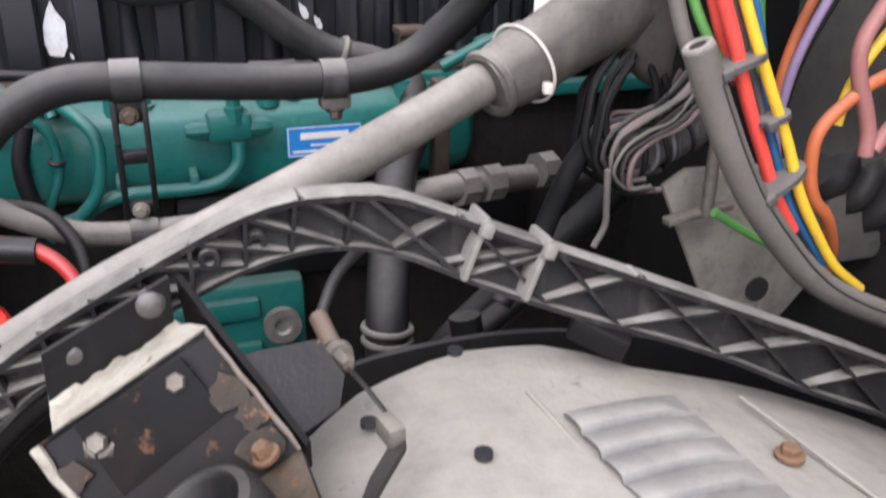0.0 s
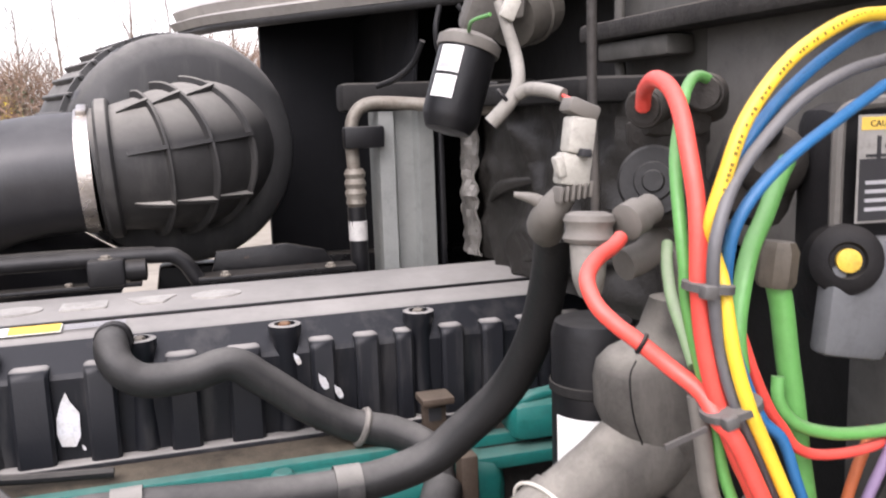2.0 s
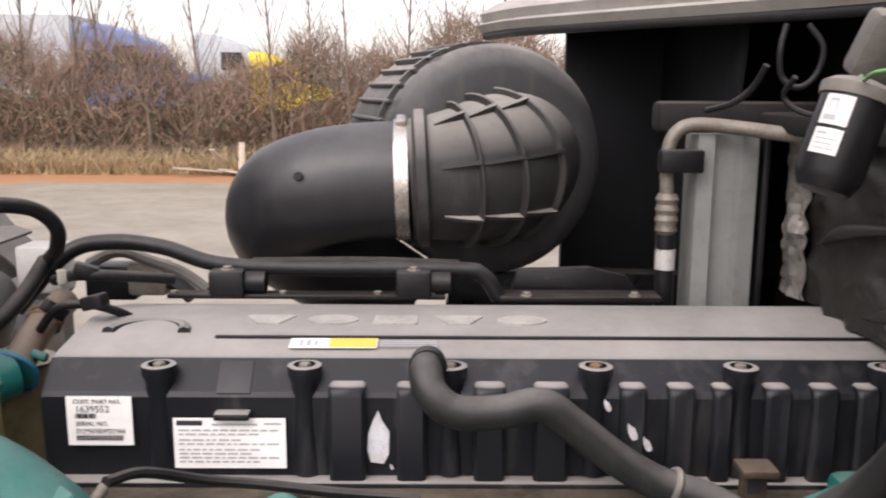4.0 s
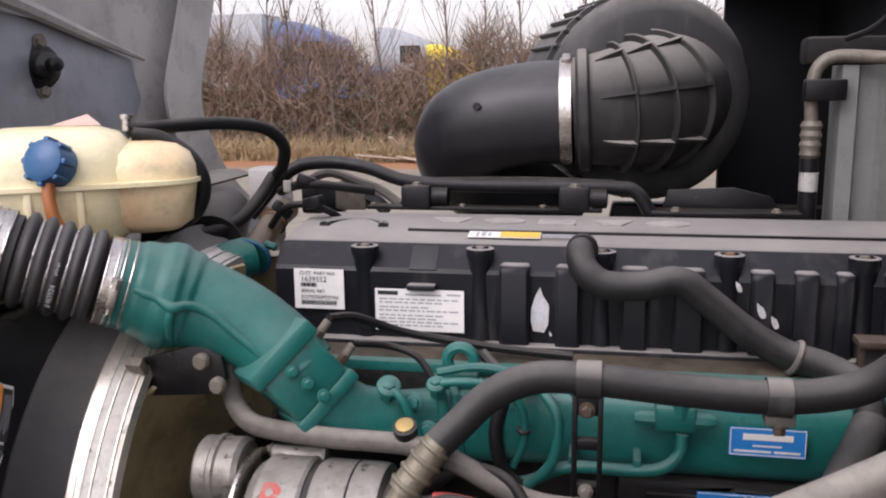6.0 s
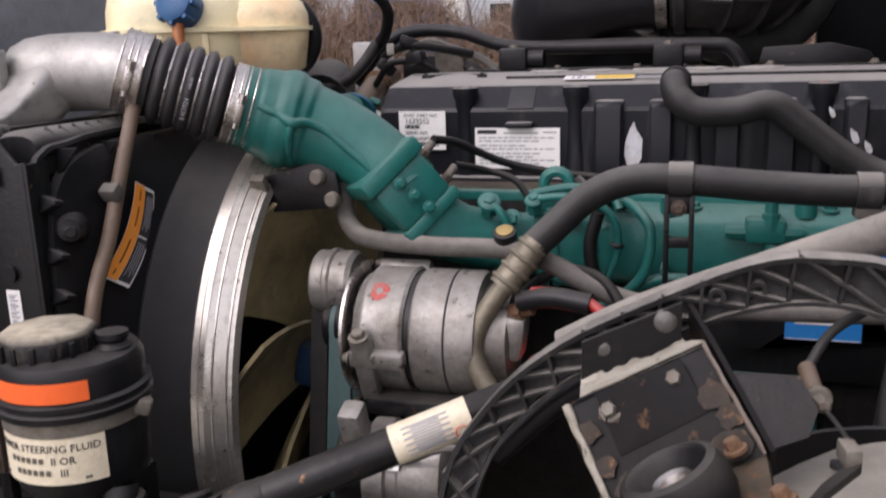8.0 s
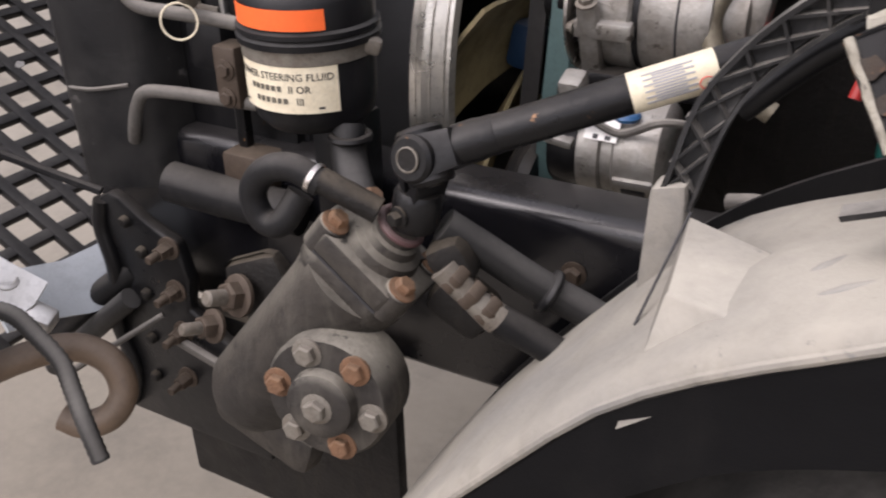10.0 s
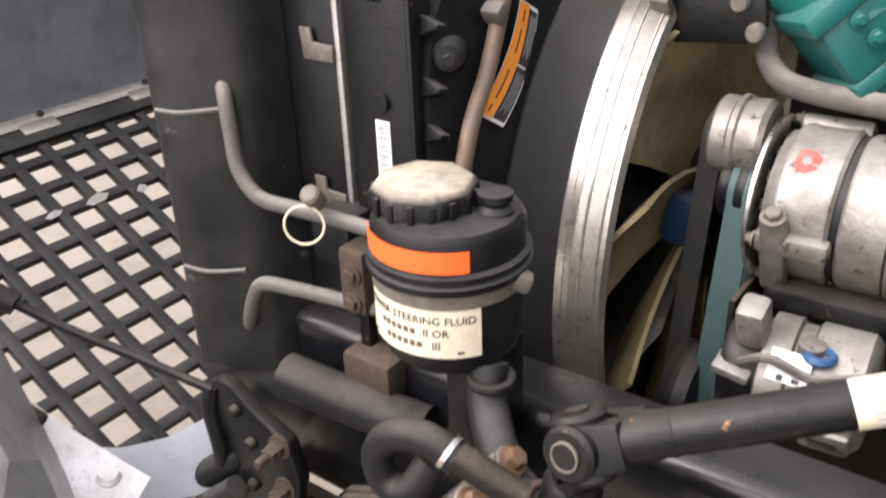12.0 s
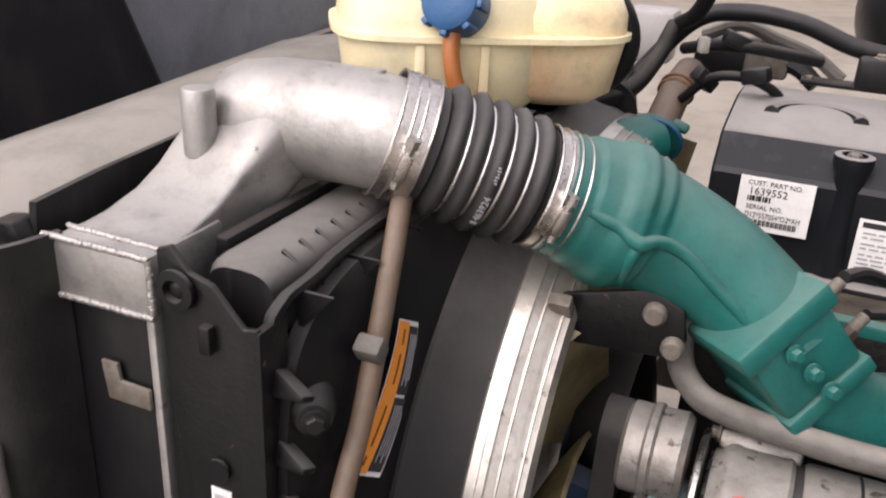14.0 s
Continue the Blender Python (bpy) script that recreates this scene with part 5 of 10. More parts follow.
part("ring_tab", box((0.022, 0.014, 0.032), pose(-0.442, 1.199, 1.385, 35, 0, 0), 0.003), STEEL, shroud)
part("boss", lathe([(0.022, -0.01), (0.017, 0.012), (0.013, 0.018), (0.008, 0.019)], place((0.6, -0.8, 0.1), (-0.572, 0.972, 1.368)), 18), BLACK, shroud)
for z in (1.400, 1.338, 1.290):
    part("wedge", slab([(0.0, -0.012), (0.040, -0.002), (0.042, 0.004), (0.0, 0.010)], place((-0.45, -0.85, 0.25), (-0.583, 0.956, z), (0.75, -0.45, 0.1)), 0.012, 0.002), BLACK, shroud)
part("bolt", hexbolt(place((0.6, -0.8, 0.1), (-0.560, 0.958, 1.368)), 0.008, 0.008), BLACKP, shroud)
part("rim", tube([(-0.592, 0.945, 0.80), (-0.592, 0.945, 1.30), (-0.592, 0.948, 1.43), (-0.590, 0.965, 1.458), (-0.588, 1.00, 1.464), (-0.588, 1.15, 1.472), (-0.588, 1.9, 1.472)], 0.006, 8, 4), BLACK, shroud)
for y in (0.985, 1.06, 1.14):
    part("gusset", slab([(0, 0), (0.03, 0), (0.0, -0.035)], place((0, -1, 0), (-0.588, y, 1.462), (0, 0, 1)) @ pose(0, 0, 0, 0, 0, -90), 0.003), BLACK, shroud)
# curved warning label on the sleeve side
def shell_point(x, ang, lift=0.0):
    r = np.interp(x, [-0.56, -0.53, -0.505, -0.468], [0.575, 0.556, 0.5545, 0.532]) + lift
    a = radians(ang)
    return Vector((x, FANC.y - r * math.cos(a), FANC.z + r * math.sin(a)))


def curved(a0, a1, x0, x1, lift, thick=0.0008, n=14):
    return sheet([[shell_point(x, a0 + (a1 - a0) * k / n, lift) for k in range(n + 1)] for x in (x0, (x0 + x1) / 2, x1)], thick)


fan = thing("cooling_fan", "yellowed plastic cooling fan inside the ring", "fan", (-0.43, 1.49, 1.06))
part("hub", lathe([(0.03, -0.04), (0.13, -0.03), (0.14, 0.0), (0.14, 0.03), (0.06, 0.05)], place((1, 0, 0), (-0.43, FANC.y, FANC.z)), 32), BLACKP, fan)
for k in range(11):
    a = 2 * math.pi * k / 11 + 0.25
    rows = []
    for r in (0.10, 0.17, 0.24, 0.31, 0.36, 0.412):
        row = []
        for j in range(7):
            w = (j / 6 - 0.5) * (0.06 + 0.40 * r)
            b = a + w / r * 0.9 - 0.55 * (r - 0.1)
            row.append(Vector((-0.43 + w * 0.34 - 0.022 * math.cos(w * 16) - 0.02 * math.sin(r * 5), FANC.y - r * math.cos(b), FANC.z + r * math.sin(b))))
        rows.append(row)
    part("blade", sheet(rows, 0.006), FAN, fan, angle=60)

# ---- drain tube and warning label on the shroud ----
tub = thing("drain_tube", "tan plastic drain tube clipped to the fan shroud", "tube", (-0.54, 1.0, 1.2))
part("tube", tube([(-0.575, 1.165, 1.50), (-0.566, 1.115, 1.505), (-0.556, 1.075, 1.462), (-0.548, 1.036, 1.408), (-0.544, 1.002, 1.348), (-0.541, 0.966, 1.300), (-0.537, 0.940, 1.240), (-0.53, 0.920, 1.15)], 0.0092, 14), TAN, tub)
part("clip", box((0.024, 0.018, 0.020), pose(-0.546, 1.020, 1.404, 35, 0, 0), 0.004), PIPE, tub)
INKS2 = flat("brown_print", (0.12, 0.05, 0.01))
warn = thing("warning_label", "curved orange and black warning sticker on the shroud", "label", (-0.545, 1.06, 1.34))
LT, RT, RB, LB = (Vector(p) + Vector((0.004, -0.002, 0)) for p in ((-0.547, 1.066, 1.411), (-0.545, 1.099, 1.392), (-0.539, 1.019, 1.285), (-0.550, 0.984, 1.309)))


def on_label(u, v, lift):
    p = LT.lerp(LB, v).lerp(RT.lerp(RB, v), u) + (RT - LT) * 0.36 * 4 * v * (1 - v)
    return p + Vector((0.9, -0.35, 0.2)) * lift


def patch(u0, u1, v0, v1, lift, n=12):
    return sheet([[on_label(u, v0 + (v1 - v0) * k / n, lift) for k in range(n + 1)] for u in (u0, (u0 + u1) / 2, u1)], 0.0005)


part("backing", patch(0, 1, 0, 1, 0.0), WHITE, warn)
part("orange_field", patch(0.0, 0.50, 0.01, 0.985, 0.0012), ORANGE2, warn)
for v0, v1 in ((0.03, 0.48), (0.50, 0.97)):
    field = part("black_field", patch(0.52, 0.94, v0, v1, 0.0012), INK, warn)
    for k in range(4):
        part("print", patch(0.60 + 0.08 * k, 0.612 + 0.08 * k, v0 + 0.05, v1 - 0.06 - 0.04 * (k % 2), 0.0022, 5), INKG, field)
for v0, v1 in ((0.06, 0.16), (0.22, 0.42), (0.56, 0.82), (0.88, 0.94)):
    part("print", patch(0.24, 0.29, v0, v1, 0.0022, 4), INKS2, warn)

# ---- radiator, charge cooler and their side parts ----
rad = thing("radiator", "dusty radiator with a black ribbed plastic top tank", "radiator", (-0.63, 1.55, 0.55))
part("core", span((-0.655, 0.965, 0.60), (-0.60, 2.13, 1.42), 0.004), BLACKP, rad)
rows = []
for y, s in ((0.962, 0.82), (0.972, 0.97), (0.985, 1.0), (2.10, 1.0), (2.13, 0.9)):
    rows.append(ring_of(Matrix.Translation((-0.625, y, 1.452)) @ pose(0, 0, 0, 90, 0, 0), 0.036 * s, 0.032 * s, 0, 24, 3.0))
TOPT = paint("dusty_black_tank", (0.010, 0.010, 0.0105), 0.5, dust=0.85, dust_color=(0.20, 0.19, 0.175), even=0.6, spec=0.25)
part("top_tank", loft(rows), TOPT, rad, angle=50)
for k in range(14):
    y = 0.995 + k * 0.024
    bm = torus(Matrix.Translation((-0.625, y, 1.4525)) @ pose(0, 0, 0, 90, 0, 0), 0.0362, 0.0024, 24, 6, arc=1.3, start=-0.2)
    part("rib", bm, TOPT, rad)
side = part("side_plate", slab([(-0.672, 0.80), (-0.672, 1.497), (-0.66, 1.502), (-0.645, 1.484), (-0.625, 1.478), (-0.600, 1.450), (-0.588, 1.452), (-0.588, 0.80)],
                               Matrix.Translation((0, 0.936, 0)) @ pose(0, 0, 0, 90, 0, 0), 0.006, 0.0015), BLACKP, rad, "black steel side plate")
part("flange", span((-0.594, 0.930, 0.80), (-0.586, 0.966, 1.45), 0.002), BLACKP, rad)
part("grommet", lathe([(0.0105, 0.0), (0.016, 0.002), (0.016, 0.006), (0.009, 0.007), (0.008, 0.001)], place((0, -1, 0), (-0.654, 0.930, 1.470)), 18), BLACK, side)
part("bolt", hexbolt(place((0, -1, 0), (-0.654, 0.931, 1.470)), 0.006, 0.005, False), BLACKP, side)
part("grommet", lathe([(0.006, 0.0), (0.010, 0.002), (0.010, 0.005), (0.005, 0.005)], place((0, -1, 0), (-0.627, 0.930, 1.322)), 16), BLACK, side)
part("tab", span((-0.634, 0.922, 1.425), (-0.624, 0.932, 1.448), 0.002), BLACKP, side)
lab = part("label", span((-0.637, 0.9285, 1.240), (-0.618, 0.9296, 1.302), 0), WHITE, side, "white barcode label")
bm = bmesh.new()
for k in range(16):
    span((-0.634, 0.9280, 1.244 + k * 0.0034), (-0.626 + 0.004 * (k % 2), 0.9286, 1.2455 + k * 0.0034 + 0.0006 * (k % 3)), 0, bm)
part("print", bm, INKG, lab)

cac = thing("charge_cooler", "bare aluminium charge air cooler with a welded end tank", "charge cooler", (-0.73, 1.5, 0.8))
part("core", span((-0.765, 0.945, 0.80), (-0.685, 2.15, 1.44), 0.004), BLACKP, cac)
part("end_tank", span((-0.772, 0.926, 1.436), (-0.680, 1.02, 1.488), 0.006), ALU, cac)
part("edge_strip", span((-0.690, 0.932, 0.82), (-0.682, 0.946, 1.44), 0.002), ALU, cac, "bright aluminium edge strip")
bead = bmesh.new()
rb = random.Random(7)
def bead_run(a, b, n, r):
    """Overlapping ripples of a hand-laid weld between two points."""
    a, b = Vector(a), Vector(b)
    pts, rad = [], []
    for k in range(n * 4 + 1):
        pts.append(a.lerp(b, k / (n * 4)) + Vector([rb.uniform(-0.0005, 0.0005) for _ in range(3)]))
        rad.append(r * (0.86 + 0.16 * abs(math.sin(k * math.pi / 4)) + rb.uniform(-0.04, 0.04)))
    tube(pts, rad, 10, 1, bead)


bead_run((-0.777, 0.926, 1.4885), (-0.676, 0.926, 1.4885), 22, 0.0027)
bead_run((-0.682, 0.945, 1.4885), (-0.770, 0.945, 1.4890), 18, 0.0027)
bead_run((-0.777, 0.926, 1.440), (-0.676, 0.926, 1.441), 20, 0.0027)
for x in (-0.776, -0.677):
    bead_run((x, 0.927, 1.443), (x, 0.927, 1.487), 12, 0.0027)
tagged(part("weld_bead", bead, ALU, cac, angle=60), kind="stuff")
# outlet duct: a flat welded box that turns, and the round pipe rising out of it
def across(p, d):
    """Axes at p with z along d and y upwards."""
    z = Vector(d).normalized()
    x = z.cross(Vector((0, 0, 1))).normalized()
    mm = Matrix((x, x.cross(z), z)).transposed().to_4x4()
    mm.translation = p
    return mm


sec = []
for p, d, rx, ry, pw in (((-0.727, 0.940, 1.464), (0, 1, 0.06), 0.0450, 0.022, 14), ((-0.727, 0.985, 1.467), (0, 1, 0.10), 0.0440, 0.023, 14), ((-0.727, 1.025, 1.475), (0, 1, 0.25), 0.0430, 0.025, 12),
                         ((-0.726, 1.055, 1.487), (0.06, 1, 0.40), 0.0440, 0.028, 9), ((-0.721, 1.080, 1.503), (0.15, 1, 0.50), 0.0500, 0.033, 6), ((-0.714, 1.105, 1.524), (0.25, 1, 0.45), 0.0560, 0.038, 4), ((-0.706, 1.130, 1.538), (0.35, 1, 0.25), 0.0560, 0.038, 3)):
    sec.append(ring_of(across(p, d), rx, ry, 0, 40, pw))
part("outlet", loft(sec), ALU, cac, angle=35)
sec = [ring_of(across(p, d), r, r, 0, 40) for p, d, r in (((-0.764, 1.112, 1.533), (0.9, 0.45, 0.05), 0.016), ((-0.760, 1.113, 1.534), (0.9, 0.45, 0.05), 0.032), ((-0.748, 1.117, 1.537), (0.9, 0.42, 0.05), 0.044), ((-0.728, 1.123, 1.541), (0.95, 0.35, 0.04), 0.0500),
                                                          ((-0.700, 1.129, 1.544), (1, 0.22, 0.02), 0.0515), ((-0.660, 1.134, 1.545), (1, 0.12, 0.0), 0.0515), ((-0.620, 1.135, 1.545), (1, 0.08, -0.05), 0.0510), ((-0.575, 1.138, 1.540), AX, 0.0500))]
part("pipe", loft(sec), ALU, cac, angle=60)
part("stub", lathe([(0.0145, -0.028), (0.0145, 0.026), (0.013, 0.029), (0.0, 0.029)], Matrix.Translation((-0.736, 1.066, 1.548)), 20), ALU, cac)
part("boss", lathe([(0.006, 0), (0.006, 0.004), (0.0, 0.005)], Matrix.Translation((-0.605, 1.14, 1.592)), 12), ALU, cac)
gap = thing("cooler_seal", "black rubber seal strip beside the charge cooler", "seal", (-0.79, 1.3, 1.4))
part("strip", sheet([[(-0.786, 0.915, 1.44), (-0.790, 0.93, 1.51), (-0.792, 1.0, 1.515), (-0.795, 1.13, 1.520)], [(-0.786, 0.912, 1.38), (-0.788, 0.92, 1.44), (-0.79, 1.0, 1.46), (-0.792, 1.13, 1.46)]], 0.006), RUBBERD, gap)
part("end_hook", slab([(-0.814, 1.496), (-0.790, 1.500), (-0.781, 1.478), (-0.785, 1.42), (-0.800, 1.415), (-0.806, 1.468)], Matrix.Translation((0, 0.935, 0)) @ pose(0, 0, 0, 90, 0, 0), 0.024, 0.003), BLACKP, gap)
part("bar", span((-0.668, 0.99, 1.462), (-0.655, 1.30, 1.486), 0.003), BLACKP, gap)

deck = thing("radiator_deck", "dusty black plastic deck in front of the radiator", "cover", (-0.9, 1.5, 1.40))
rows = []
for x, z in ((-0.795, 1.500), (-0.83, 1.512), (-0.89, 1.510), (-0.94, 1.498), (-0.96, 1.47)):
    rows.append([Vector((x - 0.05 * max(0, 1.0 - y), y, z - 1.7 * max(0, 1.0 - y) ** 1.6 + 0.05 * (y - 0.9) * (y < 1.7))) for y in (0.880, 0.90, 0.92, 0.94, 0.97, 1.0, 1.05, 1.2, 1.5, 1.8, 2.1, 2.4)])
part("panel", sheet(rows, 0.006), DECKM, deck, angle=60)
part("front_lip", tube([(-0.958, 1.0, 1.487), (-0.958, 1.2, 1.495), (-0.958, 1.5, 1.508), (-0.958, 1.9, 1.515), (-0.958, 2.38, 1.515)], 0.010, 8), DECKM, deck)

part("channel_wall", sheet([[Vector((-0.812, y, z)) for y, z in ((0.935, 1.478), (0.985, 1.489), (1.05, 1.498), (1.12, 1.510), (1.20, 1.520))], [Vector((-0.808, y, 1.44)) for y in (0.935, 0.985, 1.05, 1.12, 1.20)]], 0.006), DECKM, deck)

# side baffle: a dark curved rubber sheet
baf = thing("side_baffle", "black rubber air baffle beside the charge cooler", "baffle", (-0.82, 0.87, 0.9))
rows = []
for z in (0.958, 1.05, 1.15, 1.25, 1.35, 1.44, 1.49):
    t = (z - 0.93) / 0.56
    rows.append([Vector(p) for p in smooth([(-0.770, 0.935, z), (-0.782, 0.890, z), (-0.805, 0.868, z), (-0.845, 0.850 + 0.006 * math.sin(9 * t), z), (-0.885, 0.845, z), (-0.91, 0.86, z)], 3)])
part("sheet", sheet(rows, 0.006), paint("scraped_black_baffle", (0.011, 0.011, 0.0115), 0.45, dust=0.55, dust_color=(0.20, 0.19, 0.175), stain=0.7, stain_color=(0.045, 0.043, 0.04), scale=5, chips=0.35, chip_color=(0.10, 0.095, 0.09), bump=0.2, spec=0.3), baf, angle=60)
part("inner_panel", span((-0.782, 0.935, 0.90), (-0.690, 0.944, 1.436), 0.003), BLACK, baf)
for z in (1.30, 1.10):
    part("crease", tube([(-0.80, 0.862, z + 0.006), (-0.845, 0.842, z), (-0.885, 0.838, z - 0.002)], 0.003, 6), PIPE, baf)
for z in (1.355, 1.185):
    part("bracket_tab", slab([(0.010, 0), (0.052, 0), (0.052, 0.018), (0.024, 0.019), (0.022, 0.034), (0.006, 0.034)], Matrix.Translation((-0.742, 0.932, z)) @ pose(0, 0, 0, 90, 0, 0), 0.004, 0.001), STEEL, baf, "pale zinc bracket tab")

# oil cooler pipes with a pull ring
oil = thing("cooler_pipes", "two bent steel cooler pipes beside the radiator", "pipe", (-0.72, 0.85, 1.0))
part("pipe", tube([(-0.835, 0.905, 1.345), (-0.815, 0.882, 1.342), (-0.792, 0.862, 1.318), (-0.782, 0.855, 1.28), (-0.772, 0.850, 1.245), (-0.745, 0.850, 1.218), (-0.70, 0.858, 1.212), (-0.65, 0.868, 1.208), (-0.58, 0.88, 1.20)], 0.0086, 14), PIPE, oil)
part("pipe", tube([(-0.806, 0.86, 1.030), (-0.790, 0.850, 1.054), (-0.774, 0.848, 1.088), (-0.754, 0.848, 1.108), (-0.71, 0.853, 1.112), (-0.66, 0.865, 1.109), (-0.60, 0.88, 1.105)], 0.0086, 14), PIPE, oil)
part("fitting", lathe([(0.016, 0), (0.016, 0.018), (0.012, 0.022)], place((0.5, 0.6, -0.5), (-0.845, 0.90, 1.352)), 6), STEEL, oil)
part("pull_ring", torus(place((0.5, -0.75, 0.1), (-0.664, 0.836, 1.210)), 0.021, 0.0014, 28, 6), CREAM, oil, "cream plastic pull ring")
part("cap", lathe([(0.011, -0.01), (0.011, 0.012), (0.008, 0.015)], place((0.2, -0.6, 0.6), (-0.660, 0.850, 1.236)), 14), STEEL, oil)
hold = thing("pipe_clamp_block", "rusty steel clamp block holding cooler pipes", "bracket", (-0.63, 0.87, 0.95))
part("block", span((-0.648, 0.862, 1.10), (-0.612, 0.90, 1.178), 0.006), NUTS, hold)
part("bolt", hexbolt(place((0, -1, 0), (-0.628, 0.862, 1.150)), 0.009, 0.008), NUTS, hold)
part("bolt", hexbolt(place((0, -1, 0), (-0.630, 0.862, 1.115)), 0.009, 0.008), NUTS, hold)
part("foot", span((-0.665, 0.87, 0.985), (-0.595, 0.93, 1.035), 0.006), NUTS, hold)
part("box", span((-0.715, 0.89, 1.13), (-0.655, 0.95, 1.195), 0.010), BLACK, hold)
part("stay", span((-0.655, 0.895, 1.03), (-0.640, 0.91, 1.17), 0.002), BLACKP, hold)

# ---- expansion tank ----
tank = thing("expansion_tank", "yellowed translucent coolant expansion tank with a blue cap", "tank", (-0.6, 1.42, 1.5))
TM = Matrix.Translation((-0.622, 1.40, 1.598)) @ pose(0, 0, 0, 0, 0, 33)
TL = TM @ Matrix.Translation((-0.040, 0, 0))
part("body", loft([ring_of(TL, rx, ry, h, 44, pw) for rx, ry, h, pw in ((0.088, 0.078, -0.085, 3.0), (0.104, 0.094, -0.070, 3.2), (0.112, 0.101, -0.004, 3.6), (0.112, 0.101, 0.005, 3.6), (0.111, 0.099, 0.030, 3.4), (0.106, 0.093, 0.053, 3.0), (0.092, 0.078, 0.069, 2.8), (0.066, 0.054, 0.077, 2.6))]), TANK, tank, angle=50)
part("stained_lobe", loft([ring_of(TM @ Matrix.Translation((0.083, -0.004, 0)), rx, ry, h, 40, pw) for rx, ry, h, pw in ((0.046, 0.062, -0.074, 2.8), (0.064, 0.082, -0.060, 3.0), (0.072, 0.092, -0.004, 3.4), (0.072, 0.092, 0.022, 3.2), (0.066, 0.084, 0.040, 2.8), (0.050, 0.064, 0.052, 2.6), (0.030, 0.04, 0.056, 2.4))]), TANK2, tank, "amber-stained end of the tank", angle=50)
part("seam", loft([ring_of(TM, rx, ry, h, 48, 4) for rx, ry, h in ((0.150, 0.098, -0.004), (0.160, 0.108, -0.003), (0.160, 0.108, 0.003), (0.150, 0.098, 0.004))]), TANK, tank, angle=40)
for u in (-0.075, -0.01):
    part("crease", box((0.010, 0.006, 0.07), TM @ Matrix.Translation((u, -0.100, -0.04)), 0.002), TANK, tank)
capm = place((-0.05, -0.93, 0.35), (-0.602, 1.290, 1.633))
cap = part("cap", lathe([(0.030, -0.018), (0.030, 0.0), (0.0285, 0.016), (0.022, 0.020), (0.0, 0.021)], capm, 32), BLUE, tank, "blue screw cap")
for k in range(8):
    part("grip", box((0.007, 0.008, 0.024), capm @ Matrix.Rotation(k * math.pi / 4, 4, "Z") @ Matrix.Translation((0.0305, 0, 0.003)), 0.002), BLUE, cap)
part("filler_neck", lathe([(0.024, -0.05), (0.024, -0.015)], capm, 24), TANK, tank)
part("overflow_hose", tube([(-0.600, 1.282, 1.610), (-0.598, 1.276, 1.588), (-0.592, 1.274, 1.563), (-0.582, 1.278, 1.540), (-0.565, 1.287, 1.51)], 0.0085, 12), AMBER, tank, "amber overflow hose")
part("nipple", lathe([(0.007, 0), (0.007, 0.018), (0.010, 0.018), (0.010, 0.024)], Matrix.Translation((-0.565, 1.425, 1.668)), 12), CHROME, tank)
part("sticker", slab([(0, 0), (0.075, 0.0), (0.055, 0.016)], Matrix.Translation((-0.672, 1.40, 1.677)) @ pose(0, 0, 0, 80, 0, 10), 0.001), paint("faded_sticker", (0.62, 0.42, 0.38), 0.6), tank, "curled pink sticker")
vent = thing("tank_hoses", "two black rubber vent hoses looping from the tank", "hose", (-0.45, 1.6, 1.45))
part("hose", tube([(-0.565, 1.428, 1.668), (-0.52, 1.49, 1.672), (-0.47, 1.56, 1.672), (-0.43, 1.62, 1.660), (-0.413, 1.655, 1.630), (-0.43, 1.69, 1.592), (-0.455, 1.72, 1.572)], 0.0105, 12), RUBBERD, vent)
part("hose", tube([(-0.555, 1.425, 1.662), (-0.515, 1.435, 1.655), (-0.475, 1.445, 1.625), (-0.462, 1.45, 1.585), (-0.480, 1.455, 1.545), (-0.525, 1.46, 1.52), (-0.56, 1.48, 1.515)], 0.0115, 12), RUBBERD, vent)
part("hose", tube([(-0.46, 1.72, 1.570), (-0.47, 1.66, 1.53), (-0.49, 1.60, 1.50), (-0.54, 1.54, 1.49), (-0.60, 1.50, 1.495)], 0.0115, 12), RUBBERD, vent)

# ---- tilted hood ----
hood = thing("tilted_hood", "grey fibreglass hood tipped forward, seen from inside", "hood", (-1.3, 1.5, 0.7))
edge = smooth([(2.93, 2.5), (2.88, 2.12), (2.80, 1.92), (2.735, 1.79), (2.705, 1.71), (2.713, 1.645), (2.765, 1.555), (2.845, 1.47), (2.96, 1.39), (3.09, 1.31), (3.2, 1.2)], 3)
edge = [(p[0], p[1]) for p in [Vector((a[0], a[1], 0)) for a in edge]]
rows = []
for k, (y, z) in enumerate(edge):
    row = []
    for f in (0.0, 0.25, 0.5, 0.75, 0.9, 1.0):
        y0 = max(1.25, 1.419 + 0.474 * (1.57 - z))
        yy = y0 + (y - y0) * f
        row.append(Vector((-1.14 - 0.05 * max(math.sin(3.0 * f), 1 - 4 * f) + 0.06 * (f > 0.95), yy, z)))
    rows.append(row)
part("inner_skin", sheet(rows, 0.012), HOODG, hood, angle=60)
part("edge_flange", sheet([[Vector((-1.08, y, z)) for y, z in edge], [Vector((-1.10, y - 0.17, z)) for y, z in edge]], 0.010), HOODG, hood, angle=60)
part("reinforcement", slab([(1.503, 1.40), (2.38, 1.52), (2.50, 1.69), (2.46, 1.80), (2.10, 1.88), (1.252, 1.93)], Matrix.Translation((-1.172, 0, 0)) @ pose(0, 0, 0, 90, 0, 90), 0.025, 0.008), paint("darker_fibreglass", (0.22, 0.235, 0.26), 0.5, dust=0.2, stain=0.8, stain_color=(0.10, 0.106, 0.118), scale=3.2, bump=0.4), hood)
